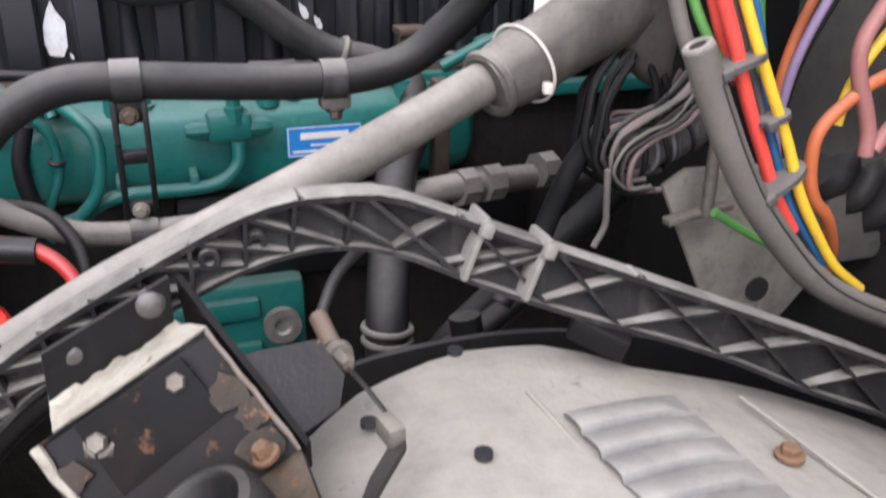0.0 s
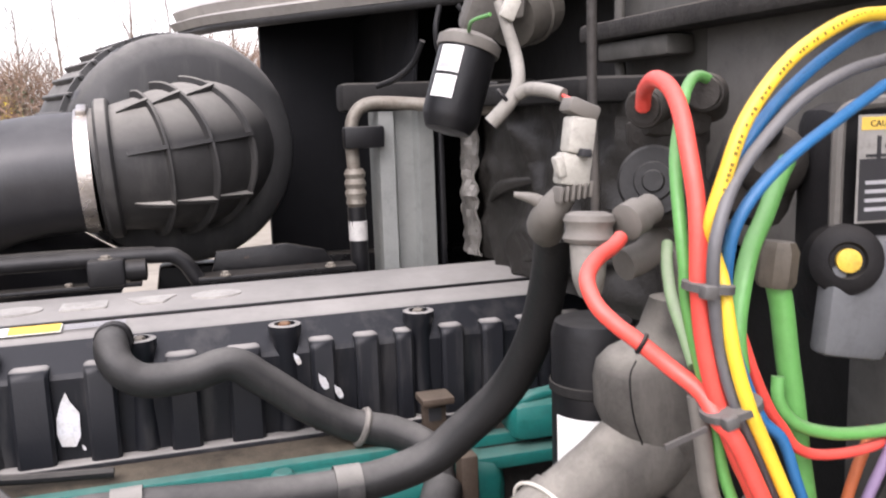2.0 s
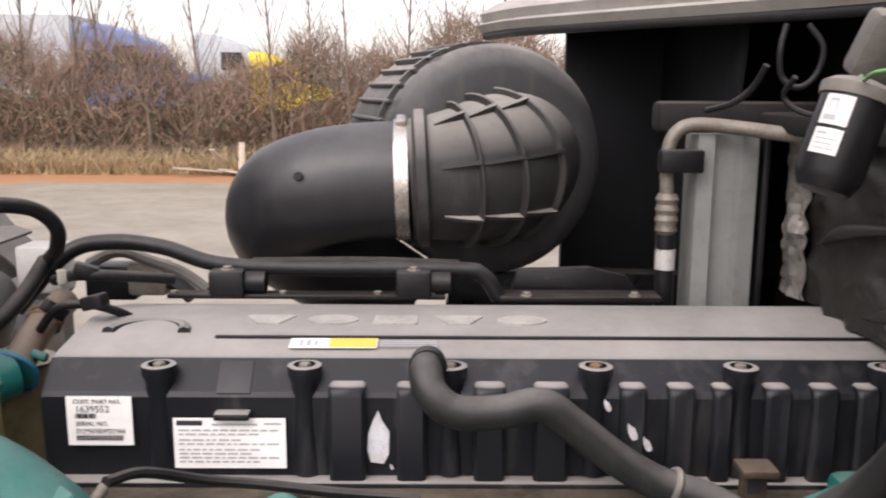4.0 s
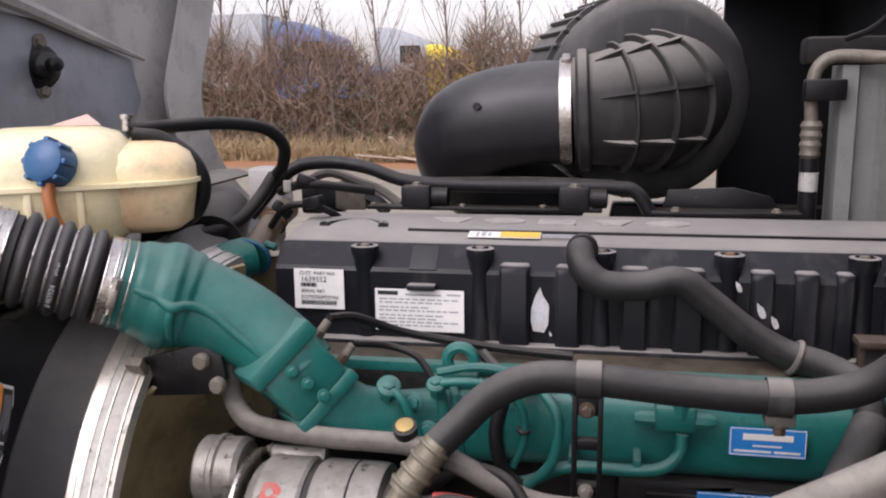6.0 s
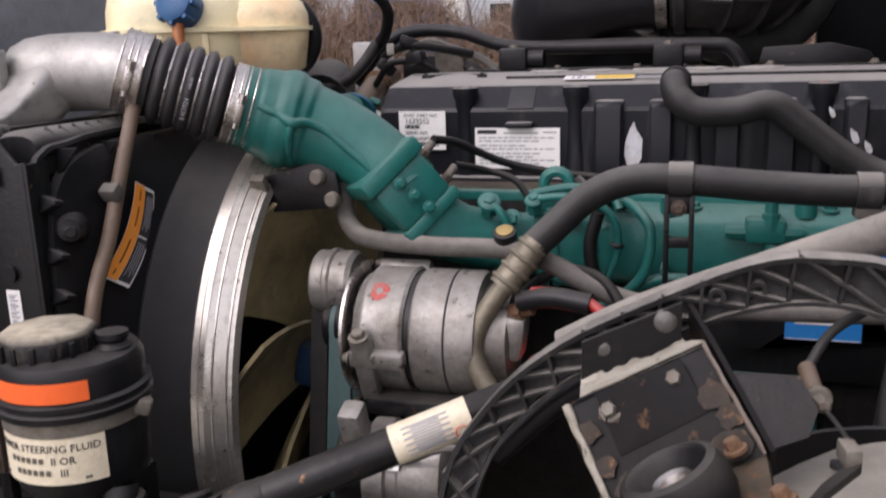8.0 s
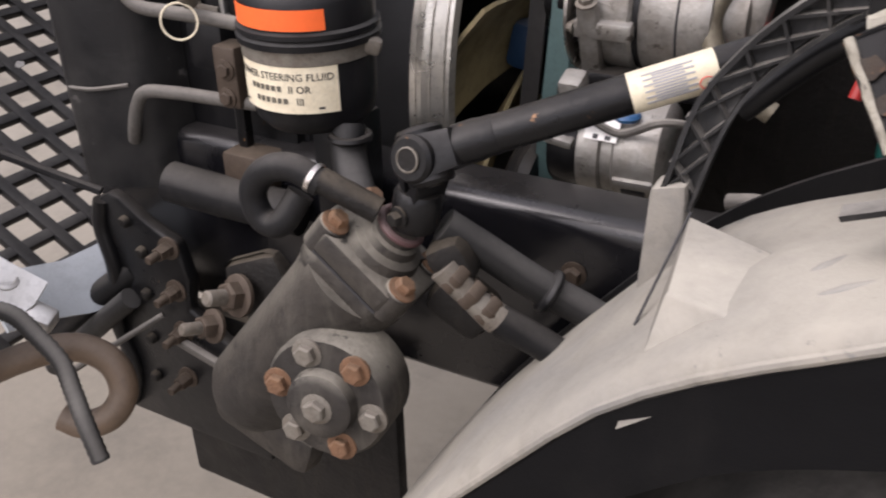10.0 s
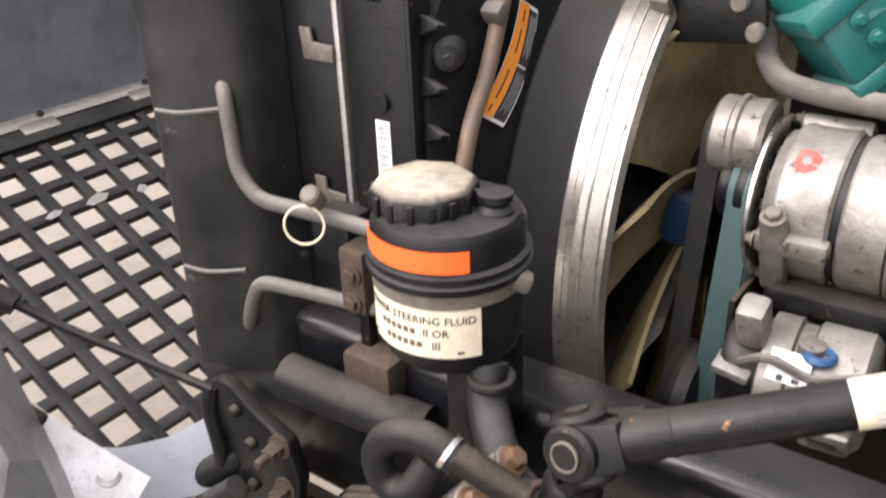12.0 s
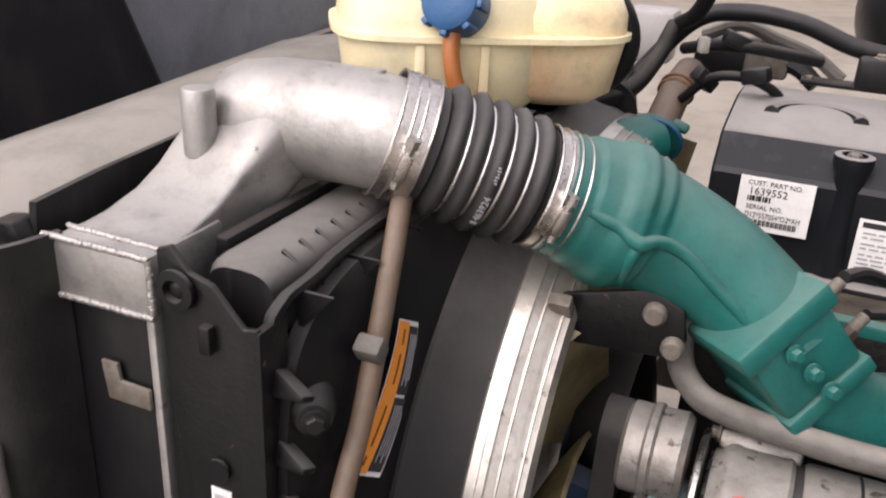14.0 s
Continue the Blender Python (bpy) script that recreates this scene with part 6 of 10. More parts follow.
part("crease", tube([(-1.135, 1.60, 1.97), (-1.135, 1.95, 1.915), (-1.135, 2.25, 1.85), (-1.135, 2.50, 1.80)], [0.025, 0.02, 0.015, 0.006], 8), HOODG, hood)
mt_ = part("hinge_mount", lathe([(0.055, 0), (0.05, 0.012), (0.030, 0.018), (0.030, 0.05), (0.016, 0.06), (0.016, 0.085), (0.008, 0.09)], place((1, -0.5, 0.05), (-1.15, 2.06, 1.775)), 20), BLACKP, hood, "black rubber stop on a plate")
part("bolt", hexbolt(place((1, -0.4, 0), (-1.14, 2.06, 1.83)), 0.012, 0.012), STEEL, mt_)
part("bolt", hexbolt(place((1, -0.4, 0), (-1.14, 2.06, 1.72)), 0.012, 0.012), STEEL, mt_)
part("liner", sheet([[(-1.132, 1.248, 2.3), (-1.132, 1.248, 1.930), (-1.132, 1.545, 1.30)], [(-1.155, 1.236, 2.3), (-1.155, 1.236, 1.930), (-1.155, 1.533, 1.30)], [(-1.45, 1.20, 2.3), (-1.45, 1.20, 1.9), (-1.45, 1.30, 1.38)], [(-1.5, 1.12, 2.3), (-1.5, 1.12, 1.9), (-1.5, 1.12, 1.42)]], 0.01), HOODD, hood)
G0, GS, GT = Vector((-1.29, 1.01, 0.65)), Vector((-0.875, 0.0, 0.484)).normalized(), Vector((0, 1, 0))
GN = GT.cross(GS).normalized()
GN = GN if GN.z > 0 else -GN
GE, GK = Vector((-0.018, 0.19, 1.547)), 0.86


def on_grille(s, t, h=0.0):
    return GE + GK * (G0 + GS * s + GT * t + GN * h - GE)


NOSEM = paint("blue_grey_nose", (0.20, 0.215, 0.235), 0.35, dust=0.3, stain=0.8, stain_color=(0.09, 0.098, 0.11), scale=4, bump=0.15)
ts = (-0.9, -0.4, 0.0, 0.3, 0.8, 1.4, 1.9)
part("nose_panel", sheet([[on_grille(s, t, h) for t in ts] for s, h in ((0.735, 0.020), (0.755, 0.06), (0.79, 0.16), (0.84, 0.30), (0.90, 0.42))], 0.012), NOSEM, hood, "scuffed blue-grey inner nose panel", angle=60)
part("nose_lip", sheet([[on_grille(s, t, h) for t in ts] for s, h in ((0.692, 0.022), (0.70, 0.026), (0.735, 0.026), (0.740, 0.022))], 0.010), RING, hood, "scuffed bright nose lip")
for t in (-0.30, -0.02, 0.22, 0.50):
    part("lip_tab", box((0.030, 0.075, 0.008), Matrix.Translation(on_grille(0.685, t, 0.022)) @ Matrix((GS, GT, GN)).transposed().to_4x4(), 0.003), RING, hood)
    part("lip_hole", lathe([(0.007, 0), (0.007, 0.002)], place(GN, on_grille(0.712, t + 0.02, 0.030)), 14), INK, hood)
part("nose_skirt", sheet([[on_grille(0.660, t, -0.01) for t in ts], [on_grille(0.695, t, 0.018) for t in ts]], 0.008), BLACK, hood)

# ---- grille lattice of the tipped hood ----
grille = thing("grille", "black lattice grille of the tipped hood above the ground", "grille", (-1.5, 1.2, 0.5))
SA, ST = 0.084, 0.0738
s0, s1, t0, t1 = -0.16, 0.66, -0.52, 1.6
gm_ = Matrix((GS, GT, GN)).transposed().to_4x4()
for k in range(11):
    s = 0.569 + ST / 2 - k * ST
    mm = gm_.copy()
    mm.translation = on_grille(s, (t0 + t1) / 2)
    part("cross_bar", box((0.024 * GK, (t1 - t0) * GK, 0.016), mm, 0.003), BLACK, grille)
for k in range(25):
    t = 0.159 + SA / 2 + (k - 8) * SA
    mm = gm_.copy()
    mm.translation = on_grille((s0 + s1) / 2, t, 0.002)
    part("long_bar", box(((s1 - s0) * GK, 0.026 * GK, 0.016), mm, 0.003), BLACK, grille)
mm = gm_.copy()
mm.translation = on_grille(s1 + 0.012, (t0 + t1) / 2, 0.006)
part("rim", box((0.05, (t1 - t0) * GK, 0.03), mm, 0.008), BLACK, grille)
# Small pale patches lying on the lattice bars.
PALE_SPOT = paint("pale_spot_paint", (0.40, 0.385, 0.355), 0.5, stain=0.6, scale=60)
for s, t, w, h in ((0.452, 0.20, 0.026, 0.011), (0.455, 0.10, 0.018, 0.008), (0.435, 0.30, 0.012, 0.009)):
    mm = gm_.copy()
    mm.translation = on_grille(s, t, 0.012)
    part("pale_spot", slab([(-h, -w * 0.6), (-h * 0.3, -w), (h * 0.6, -w * 0.4), (h, w * 0.3), (h * 0.2, w), (-h * 0.8, w * 0.5)], mm, 0.0015), PALE_SPOT, grille, "small pale patch on the lattice")
part("corner_panel", sheet([[Vector(p) for p in r] for r in (((-0.985, 0.690, 0.868), (-0.956, 0.736, 0.848), (-0.932, 0.790, 0.840), (-0.916, 0.838, 0.846), (-0.896, 0.885, 0.862)),
                                                             ((-0.945, 0.680, 0.830), (-0.925, 0.737, 0.822), (-0.905, 0.780, 0.815), (-0.885, 0.830, 0.818), (-0.865, 0.875, 0.828)),
                                                             ((-0.915, 0.672, 0.795), (-0.900, 0.735, 0.785), (-0.880, 0.780, 0.775), (-0.860, 0.825, 0.775), (-0.840, 0.865, 0.780)))], 0.010), paint("pale_blue_grey_paint", (0.42, 0.46, 0.49), 0.35, dust=0.3, stain=0.4, scale=5), grille, "pale blue-grey painted corner", angle=60)

# ---- headlamp bowl and bumper corner beside the frame ----
lamp = thing("headlamp_housing", "dusty grey headlamp housing of the tipped hood", "headlamp", (-0.85, 0.5, 0.7))
ZINC = paint("zinc_grey_bowl", (0.46, 0.465, 0.46), 0.38, dust=0.4, dust_color=(0.46, 0.45, 0.43), metal=0.5, stain=0.6, stain_color=(0.27, 0.27, 0.265), scale=7, bump=0.12)
ridge = [(-0.905, 0.515, 1.150), (-0.798, 0.468, 1.059), (-0.776, 0.432, 0.985), (-0.756, 0.396, 0.911)], [(-0.935, 0.565, 1.142), (-0.812, 0.546, 1.033), (-0.773, 0.496, 0.980), (-0.755, 0.452, 0.895)], [(-0.961, 0.592, 1.128), (-0.857, 0.593, 0.979), (-0.807, 0.581, 0.936), (-0.801, 0.513, 0.823)], [(-0.985, 0.640, 1.060), (-0.910, 0.640, 0.900), (-0.860, 0.620, 0.850), (-0.840, 0.560, 0.740)]
part("bowl", sheet([[Vector(p) for p in r] for r in ridge], 0.010), ZINC, lamp, angle=12)
part("hole", lathe([(0.022, 0), (0.022, 0.004)], place((0.75, -0.35, 0.55), (-0.783, 0.470, 1.028)), 24), INK, lamp)
ALB = paint("scuffed_bright_bracket", (0.62, 0.61, 0.585), 0.36, metal=0.6, stain=0.5, stain_color=(0.36, 0.34, 0.30), scale=14, bump=0.1)
bump = thing("bumper_bracket", "scuffed bright aluminium bumper end plate", "bumper", (-0.9, 0.67, 0.8))
part("plate", sheet([[Vector(p) for p in r] for r in (((-0.985, 0.639, 0.997), (-0.952, 0.658, 0.958), (-0.889, 0.691, 0.900), (-0.850, 0.708, 0.872)), ((-0.975, 0.615, 0.965), (-0.945, 0.628, 0.925), (-0.885, 0.655, 0.880), (-0.846, 0.680, 0.856)), ((-0.965, 0.590, 0.930), (-0.935, 0.600, 0.895), (-0.888, 0.624, 0.862), (-0.853, 0.650, 0.846)))], 0.010), ALB, bump, angle=50)
part("edge_block", box((0.045, 0.030, 0.030), pose(-0.842, 0.678, 0.842, 20, 25, 20), 0.006), ALB, bump)
part("boss", lathe([(0.0165, -0.003), (0.0165, 0.002), (0.012, 0.004), (0.010, 0.002), (0.0, 0.002)], place((0.45, -0.15, 0.85), (-0.878, 0.672, 0.891)), 22), ALB, bump)
part("latch", box((0.030, 0.020, 0.026), pose(-0.955, 0.640, 0.965, 30, 40, 30), 0.006), RUSTY, bump, "rust-stained latch block")
# A thin shine drawn as a grey tube, its gleam put into shape.
part("strip", tube([(-0.85, 0.70, 0.73), (-0.80, 0.75, 0.765), (-0.75, 0.80, 0.80)], 0.0045, 10), PIPE, bump, "grey tube standing in for a thin shine")
sill = thing("bumper_hose", "thick black hose below the bumper corner", "hose", (-0.9, 0.8, 0.7))
part("hose", tube([(-1.008, 0.80, 0.682), (-0.955, 0.80, 0.730), (-0.908, 0.80, 0.770), (-0.865, 0.81, 0.806), (-0.82, 0.83, 0.84)], 0.020, 16), RUBBERD, sill)
part("hose", tube([(-1.00, 0.78, 0.640), (-0.945, 0.78, 0.690), (-0.895, 0.785, 0.735), (-0.85, 0.79, 0.775), (-0.81, 0.80, 0.81)], 0.016, 16), RUBBER, sill)
hk = thing("tow_hook", "tan dusty tow hook bending below the bumper", "hook", (-0.78, 0.66, 0.7))
part("hook", tube([(-0.90, 0.585, 0.775), (-0.854, 0.600, 0.800), (-0.826, 0.626, 0.812), (-0.799, 0.661, 0.815), (-0.775, 0.688, 0.805), (-0.747, 0.701, 0.782), (-0.730, 0.695, 0.748), (-0.735, 0.672, 0.722), (-0.762, 0.650, 0.712), (-0.790, 0.64, 0.722)], 0.019, 14), TAN, hk)
part("bolt", hexbolt(place((0.5, -0.6, 0.5), (-0.855, 0.588, 0.822)), 0.011, 0.012), NUTS, hk)
cdt = thing("lamp_conduit", "black corrugated conduit from the headlamp housing", "conduit", (-0.75, 0.61, 0.75))
cline = smooth([(-0.830, 0.565, 0.915), (-0.808, 0.595, 0.911), (-0.787, 0.613, 0.898), (-0.763, 0.619, 0.873), (-0.732, 0.621, 0.841), (-0.709, 0.611, 0.812), (-0.684, 0.599, 0.781), (-0.66, 0.59, 0.74)], 10)
part("tube", tube(cline, [0.0105 + 0.0012 * (k % 2) for k in range(len(cline))], 14, 1), BOOT, cdt, angle=60)
cabl = thing("hood_cable", "black hood restraint cable running to the frame", "cable", (-0.95, 0.7, 1.0))
part("cable", tube([(-1.02, 0.62, 1.16), (-0.93, 0.68, 1.085), (-0.85, 0.73, 1.035), (-0.775, 0.765, 1.000)], 0.006, 8), RUBBERD, cabl)
part("sleeve", tube([(-1.04, 0.605, 1.172), (-0.96, 0.66, 1.108)], 0.014, 12), RUBBERD, cabl)

# ---- power steering reservoir ----
ps = thing("steering_reservoir", "black power steering fluid reservoir with orange and cream labels", "reservoir", (-0.474, 0.855, 1.11))
PC = Vector((-0.492, 0.855, 0))
PM = Matrix.Translation((PC.x, PC.y, 0))
part("bowl", lathe([(0.030, 1.108), (0.055, 1.116), (0.066, 1.128), (0.070, 1.145), (0.0715, 1.196), (0.070, 1.198)], PM, 44), BLACK, ps)
part("clamp_band", lathe([(0.0725, 1.196), (0.0745, 1.197), (0.0745, 1.211), (0.0725, 1.212)], PM, 44, cap=False), STEEL, ps, "dusty steel clamp band")
part("flange", lathe([(0.070, 1.210), (0.078, 1.212), (0.079, 1.219), (0.075, 1.222), (0.078, 1.224), (0.078, 1.229), (0.072, 1.232)], PM, 44), BLACK, ps)
part("dome", lathe([(0.073, 1.230), (0.073, 1.256), (0.068, 1.265), (0.05, 1.268)], PM, 44), BLACK, ps)
cm = Matrix.Translation((PC.x - 0.020, PC.y - 0.008, -0.027))
cap = part("cap", lathe([(0.046, 1.288), (0.050, 1.292), (0.051, 1.312), (0.047, 1.317), (0.045, 1.3185), (0.0, 1.3195)], cm, 8), paint("dusty_black_cap", (0.010, 0.010, 0.010), 0.42, dust=1.0, dust_color=(0.46, 0.41, 0.31), scale=26, spec=0.3), ps, "faceted black screw cap with a dusty top")
for k in range(16):
    a = k * math.pi / 8
    part("grip", box((0.004, 0.006, 0.018), cm @ Matrix.Rotation(a, 4, "Z") @ Matrix.Translation((0.0495, 0, 1.302)), 0.001), BLACK, cap)
part("port_cap", lathe([(0.014, 1.284), (0.018, 1.288), (0.018, 1.294), (0.013, 1.299), (0.017, 1.304), (0.0165, 1.310), (0.0, 1.312)], Matrix.Translation((-0.448, 0.868, -0.0255)), 20), BLACK, ps)
part("dip_lug", box((0.02, 0.02, 0.018), pose(-0.416, 0.862, 1.206, 0, 20, 30), 0.005), STEEL, ps)


def wrap(a0, a1, z0, z1, r, thick=0.0007, n=20):
    """A label bent round the reservoir, from angle to angle."""
    rows = []
    for z in (z0, z1):
        rows.append([PM @ Vector((r * math.cos(radians(a0 + (a1 - a0) * k / n)), r * math.sin(radians(a0 + (a1 - a0) * k / n)), z)) for k in range(n + 1)])
    return sheet(rows, thick)


part("orange_label", wrap(-142, -40, 1.2335, 1.2545, 0.0745), ORANGE, ps)
INKS = flat("soft_ink", (0.10, 0.09, 0.07))
lab = part("fluid_label", wrap(-135, -32, 1.146, 1.196, 0.0727), CREAM, ps, "cream label with black lettering")


def wrapped_words(text, size, z, mid, r):
    bm = words(text, size, Matrix.Identity(4), 0.0002, "CENTER")
    for v in bm.verts:
        a = radians(mid) + v.co.x / r
        rr = r + v.co.z
        v.co = PM @ Vector((rr * math.cos(a), rr * math.sin(a), z + v.co.y))
    return bm


part("print", wrapped_words("POWER STEERING FLUID", 0.0112, 1.1815, -84, 0.0738), INK, lab)
for z, mid, rest in ((1.1685, -97, "II OR"), (1.1555, -92, "III")):
    for k in range(6):
        part("print", wrap(mid - 15 + 5.6 * k, mid - 15 + 5.6 * k + 3.4, z + 0.0012, z + 0.0068, 0.0738, n=3), INKS, lab)
    part("print", wrapped_words(rest, 0.0112, z, mid + (32 if rest == "II OR" else 27), 0.0738), INK, lab)
for a in (-128, -50):
    part("print", wrap(a, a + 5, 1.151, 1.153, 0.0738), INK, lab)
part("outlet", tube([(-0.44, 0.84, 1.12), (-0.43, 0.825, 1.085), (-0.40, 0.80, 1.05), (-0.36, 0.78, 1.02), (-0.32, 0.77, 1.0)], 0.020, 16), RUBBER, ps)
part("collar", torus(Matrix.Translation((-0.43, 0.83, 1.112)), 0.020, 0.005, 20, 8), BLACKP, ps)
part("bracket", span((-0.50, 0.85, 0.99), (-0.44, 0.91, 1.12), 0.006), BLACKP, ps)

loop = thing("return_hose", "black rubber return hose looping into the steering gear", "hose", (-0.45, 0.72, 1.04))
part("hose", tube([(-0.392, 0.722, 1.108), (-0.422, 0.716, 1.122), (-0.452, 0.712, 1.114), (-0.470, 0.710, 1.090), (-0.466, 0.709, 1.065), (-0.452, 0.710, 1.055), (-0.436, 0.712, 1.062), (-0.424, 0.728, 1.088)], 0.0145, 16), RUBBERD, loop)
part("band", band(place((0.9, 0.1, -0.45), (-0.400, 0.7215, 1.113)), 0.0148, 0.0050, 0.0014), CHROME, loop)
part("fitting", tube([(-0.392, 0.722, 1.112), (-0.36, 0.728, 1.098), (-0.335, 0.735, 1.085)], 0.0135, 14), GREASE_SHADE, loop)

# ---- steering shaft and universal joint ----
shaft = thing("steering_shaft", "black steering shaft with a peeling label and a universal joint", "shaft", (-0.28, 0.75, 1.1))
S0, S1 = Vector((-0.268, 0.772, 1.152)), Vector((0.045, 0.913, 1.266))
SD = (S1 - S0).normalized()
SM = place(SD, S0)
SL = (S1 - S0).length
part("tube", lathe([(0.0185, 0.03), (0.0185, SL), (0.016, SL + 0.004)], SM, 24), BLACKP, shaft)
part("collar", lathe([(0.020, 0.0), (0.0205, 0.022), (0.0190, 0.030), (0.0195, 0.038), (0.0185, 0.04)], SM, 24), BLACKP, shaft)
UJ = Vector((-0.296, 0.762, 1.140))
CD = Vector((-0.10, -0.97, 0.22)).normalized()
JD = Vector((-0.18, -0.05, -1)).normalized()
def fork(axis, end, across, hole, name):
    """A forked yoke: two rounded ears on a collar."""
    for s in (-1, 1):
        ear = UJ + across * (s * 0.021)
        em = place(across * s, ear)
        part(name, lathe([(0.019, -0.007), (0.023, -0.004), (0.0235, 0.003), (0.020, 0.007)], em, 26), BLACKP, shaft)
        a, z = ear, UJ + axis * end + across * (s * 0.012)
        side = axis.cross(across).normalized()
        sec = []
        for f, w, h in ((0.0, 0.021, 0.0065), (0.45, 0.020, 0.0075), (0.75, 0.019, 0.011), (1.0, 0.018, 0.013)):
            c = a.lerp(z, f)
            sec.append([c + side * (w * i) + across * (h * j) for i, j in ((-1, -1), (-0.8, -1.1), (0.8, -1.1), (1, -1), (1, 1), (0.8, 1.1), (-0.8, 1.1), (-1, 1))])
        part(name, loft(sec), BLACKP, shaft, angle=60)
    part("cross", lathe([(hole, -0.030), (hole, 0.030)], place(across, UJ), 20), GREASE_SHADE, shaft)


fork(SD, 0.042, CD, 0.0105, "yoke")
part("bearing_cap", lathe([(0.0095, 0.0275), (0.0125, 0.0275), (0.0125, 0.0305), (0.0112, 0.031), (0.0105, 0.0295), (0.0, 0.0295)], place(CD, UJ), 26), STEEL, shaft, "dusty ringed bearing cap")
fork(JD, 0.045, SD.cross(CD).normalized(), 0.010, "lower_yoke")
part("lower_yoke", lathe([(0.022, 0.036), (0.025, 0.042), (0.025, 0.070), (0.021, 0.078)], place(JD, UJ), 22), BLACKP, shaft)
part("pinch_bolt", hexbolt(place((-0.3, -0.95, 0), UJ + JD * 0.058 + Vector((-0.006, -0.024, 0))), 0.008, 0.010), GREASE_SHADE, shaft)
rows = []
for h in (0.165, 0.242):
    rows.append([SM @ Vector((0.0189 * math.cos(radians(a)), 0.0189 * math.sin(radians(a)), h)) for a in range(-20, 180, 10)])
lab = part("label", sheet(rows, 0.0006), CREAM, shaft, "torn cream label")
bm = bmesh.new()
for k in range(11):
    a = 30 + k * 8
    box((0.0010, 0.0016, 0.028 if k % 2 else 0.045), SM @ Matrix.Rotation(radians(a), 4, "Z") @ Matrix.Translation((0.0192, 0, 0.200)), 0, bm)
part("print", bm, INKG, lab)
part("print", torus(SM @ Matrix.Rotation(radians(100), 4, "Z") @ Matrix.Translation((0.0192, 0, 0.230)) @ pose(0, 0, 0, 0, 90, 0), 0.006, 0.0006, 20, 4), W_RED, lab)

# ---- steering gear ----
gear = thing("steering_gear", "dusty cast iron steering gear box with rusty bolts", "steering gear", (-0.38, 0.72, 0.80))
GA = Vector((0.62, 0.12, 0.80)).normalized()
G1, G2 = Vector((-0.384, 0.720, 1.060)), Vector((-0.297, 0.722, 1.020))
GX = (G2 - G1).normalized()
GX = (GX - GA * GX.dot(GA)).normalized()
GY = GA.cross(GX).normalized()
GY = GY if GY.y > 0 else -GY
gtop = (G1 + G2) / 2 + GY * 0.034 - GA * 0.004
gm = Matrix((GX, GY, GX.cross(GY))).transposed().to_4x4()
up_sign = 1 if GX.cross(GY).dot(GA) > 0 else -1
gm.translation = gtop
GEAR = paint("dust_caked_iron", (0.024, 0.0215, 0.019), 0.65, dust=0.95, dust_color=(0.34, 0.315, 0.26), stain=0.9, stain_color=(0.060, 0.052, 0.042), scale=11, bump=0.6, grain=150, chips=0.6, chip_color=(0.018, 0.0165, 0.0155), spec=0.25)


def plate_of(w, h, cut):
    return [(-w, -h + cut), (-w + cut, -h), (w - cut, -h), (w, -h + cut), (w, h - cut), (w - cut, h), (-w + cut, h), (-w, h - cut)]


part("cover_plate", slab(plate_of(0.064, 0.054, 0.020), gm @ Matrix.Translation((0, 0, -0.026 * up_sign if up_sign > 0 else 0.0)), 0.026, 0.004), GEAR, gear)
part("gasket", slab(plate_of(0.063, 0.053, 0.020), gm @ Matrix.Translation((0, 0, -0.029 if up_sign > 0 else 0.026)), 0.003, 0), INK, gear)
part("head", slab(plate_of(0.062, 0.052, 0.022), gm @ Matrix.Translation((0, 0, -0.060 if up_sign > 0 else 0.029)), 0.031, 0.008), GEAR, gear)
gl = place(GA, gtop, GY)
part("cylinder", lathe([(0.050, -0.30), (0.059, -0.28), (0.060, -0.085), (0.064, -0.060), (0.064, -0.045)], gl, 40), GEAR, gear)
part("input_boss", lathe([(0.044, -0.002), (0.040, 0.010), (0.032, 0.014), (0.029, 0.022), (0.024, 0.024), (0.024, 0.034)], gl, 28), GEAR, gear)
part("dust_seal", torus(gl @ Matrix.Translation((0.0, 0.0, 0.034)), 0.023, 0.0045, 28, 8), paint("pink_seal", (0.09, 0.045, 0.045), 0.6, dust=0.3), gear)
for u, v in ((-0.047, -0.036), (0.047, -0.036), (-0.047, 0.036), (0.047, 0.036)):
    q = place(GA, gtop + GX * u + GY * v)
    part("lug", lathe([(0.0165, -0.03), (0.0165, 0.003), (0.0145, 0.005)], q, 18), GEAR, gear)
    part("bolt", hexbolt(q @ Matrix.Translation((0, 0, 0.004)), 0.0105, 0.013), RUST, gear)
sm_ = place((0.15, -0.95, 0.12), (-0.365, 0.668, 0.895))
part("sector_cover", lathe([(0.070, -0.05), (0.070, 0.004), (0.066, 0.010), (0.038, 0.013), (0.036, 0.026), (0.030, 0.030), (0.018, 0.030)], sm_, 36), GEAR, gear)
part("adjuster", hexbolt(sm_ @ Matrix.Translation((0, 0, 0.028)), 0.012, 0.012), STEEL, gear)
for k in range(6):
    part("bolt", hexbolt(sm_ @ Matrix.Rotation(radians(20 + 60 * k), 4, "Z") @ Matrix.Translation((0.054, 0, 0.010)), 0.0115, 0.012), RUST if k % 2 else STEEL, gear)
part("side_arm", box((0.07, 0.05, 0.05), pose(-0.265, 0.78, 0.975, 0, 35, 10), 0.014), GREASE_SHADE, gear)
part("valve_block", box((0.045, 0.05, 0.05), pose(-0.268, 0.765, 1.035, 0, -30, 15), 0.014), GREASE_SHADE, gear)

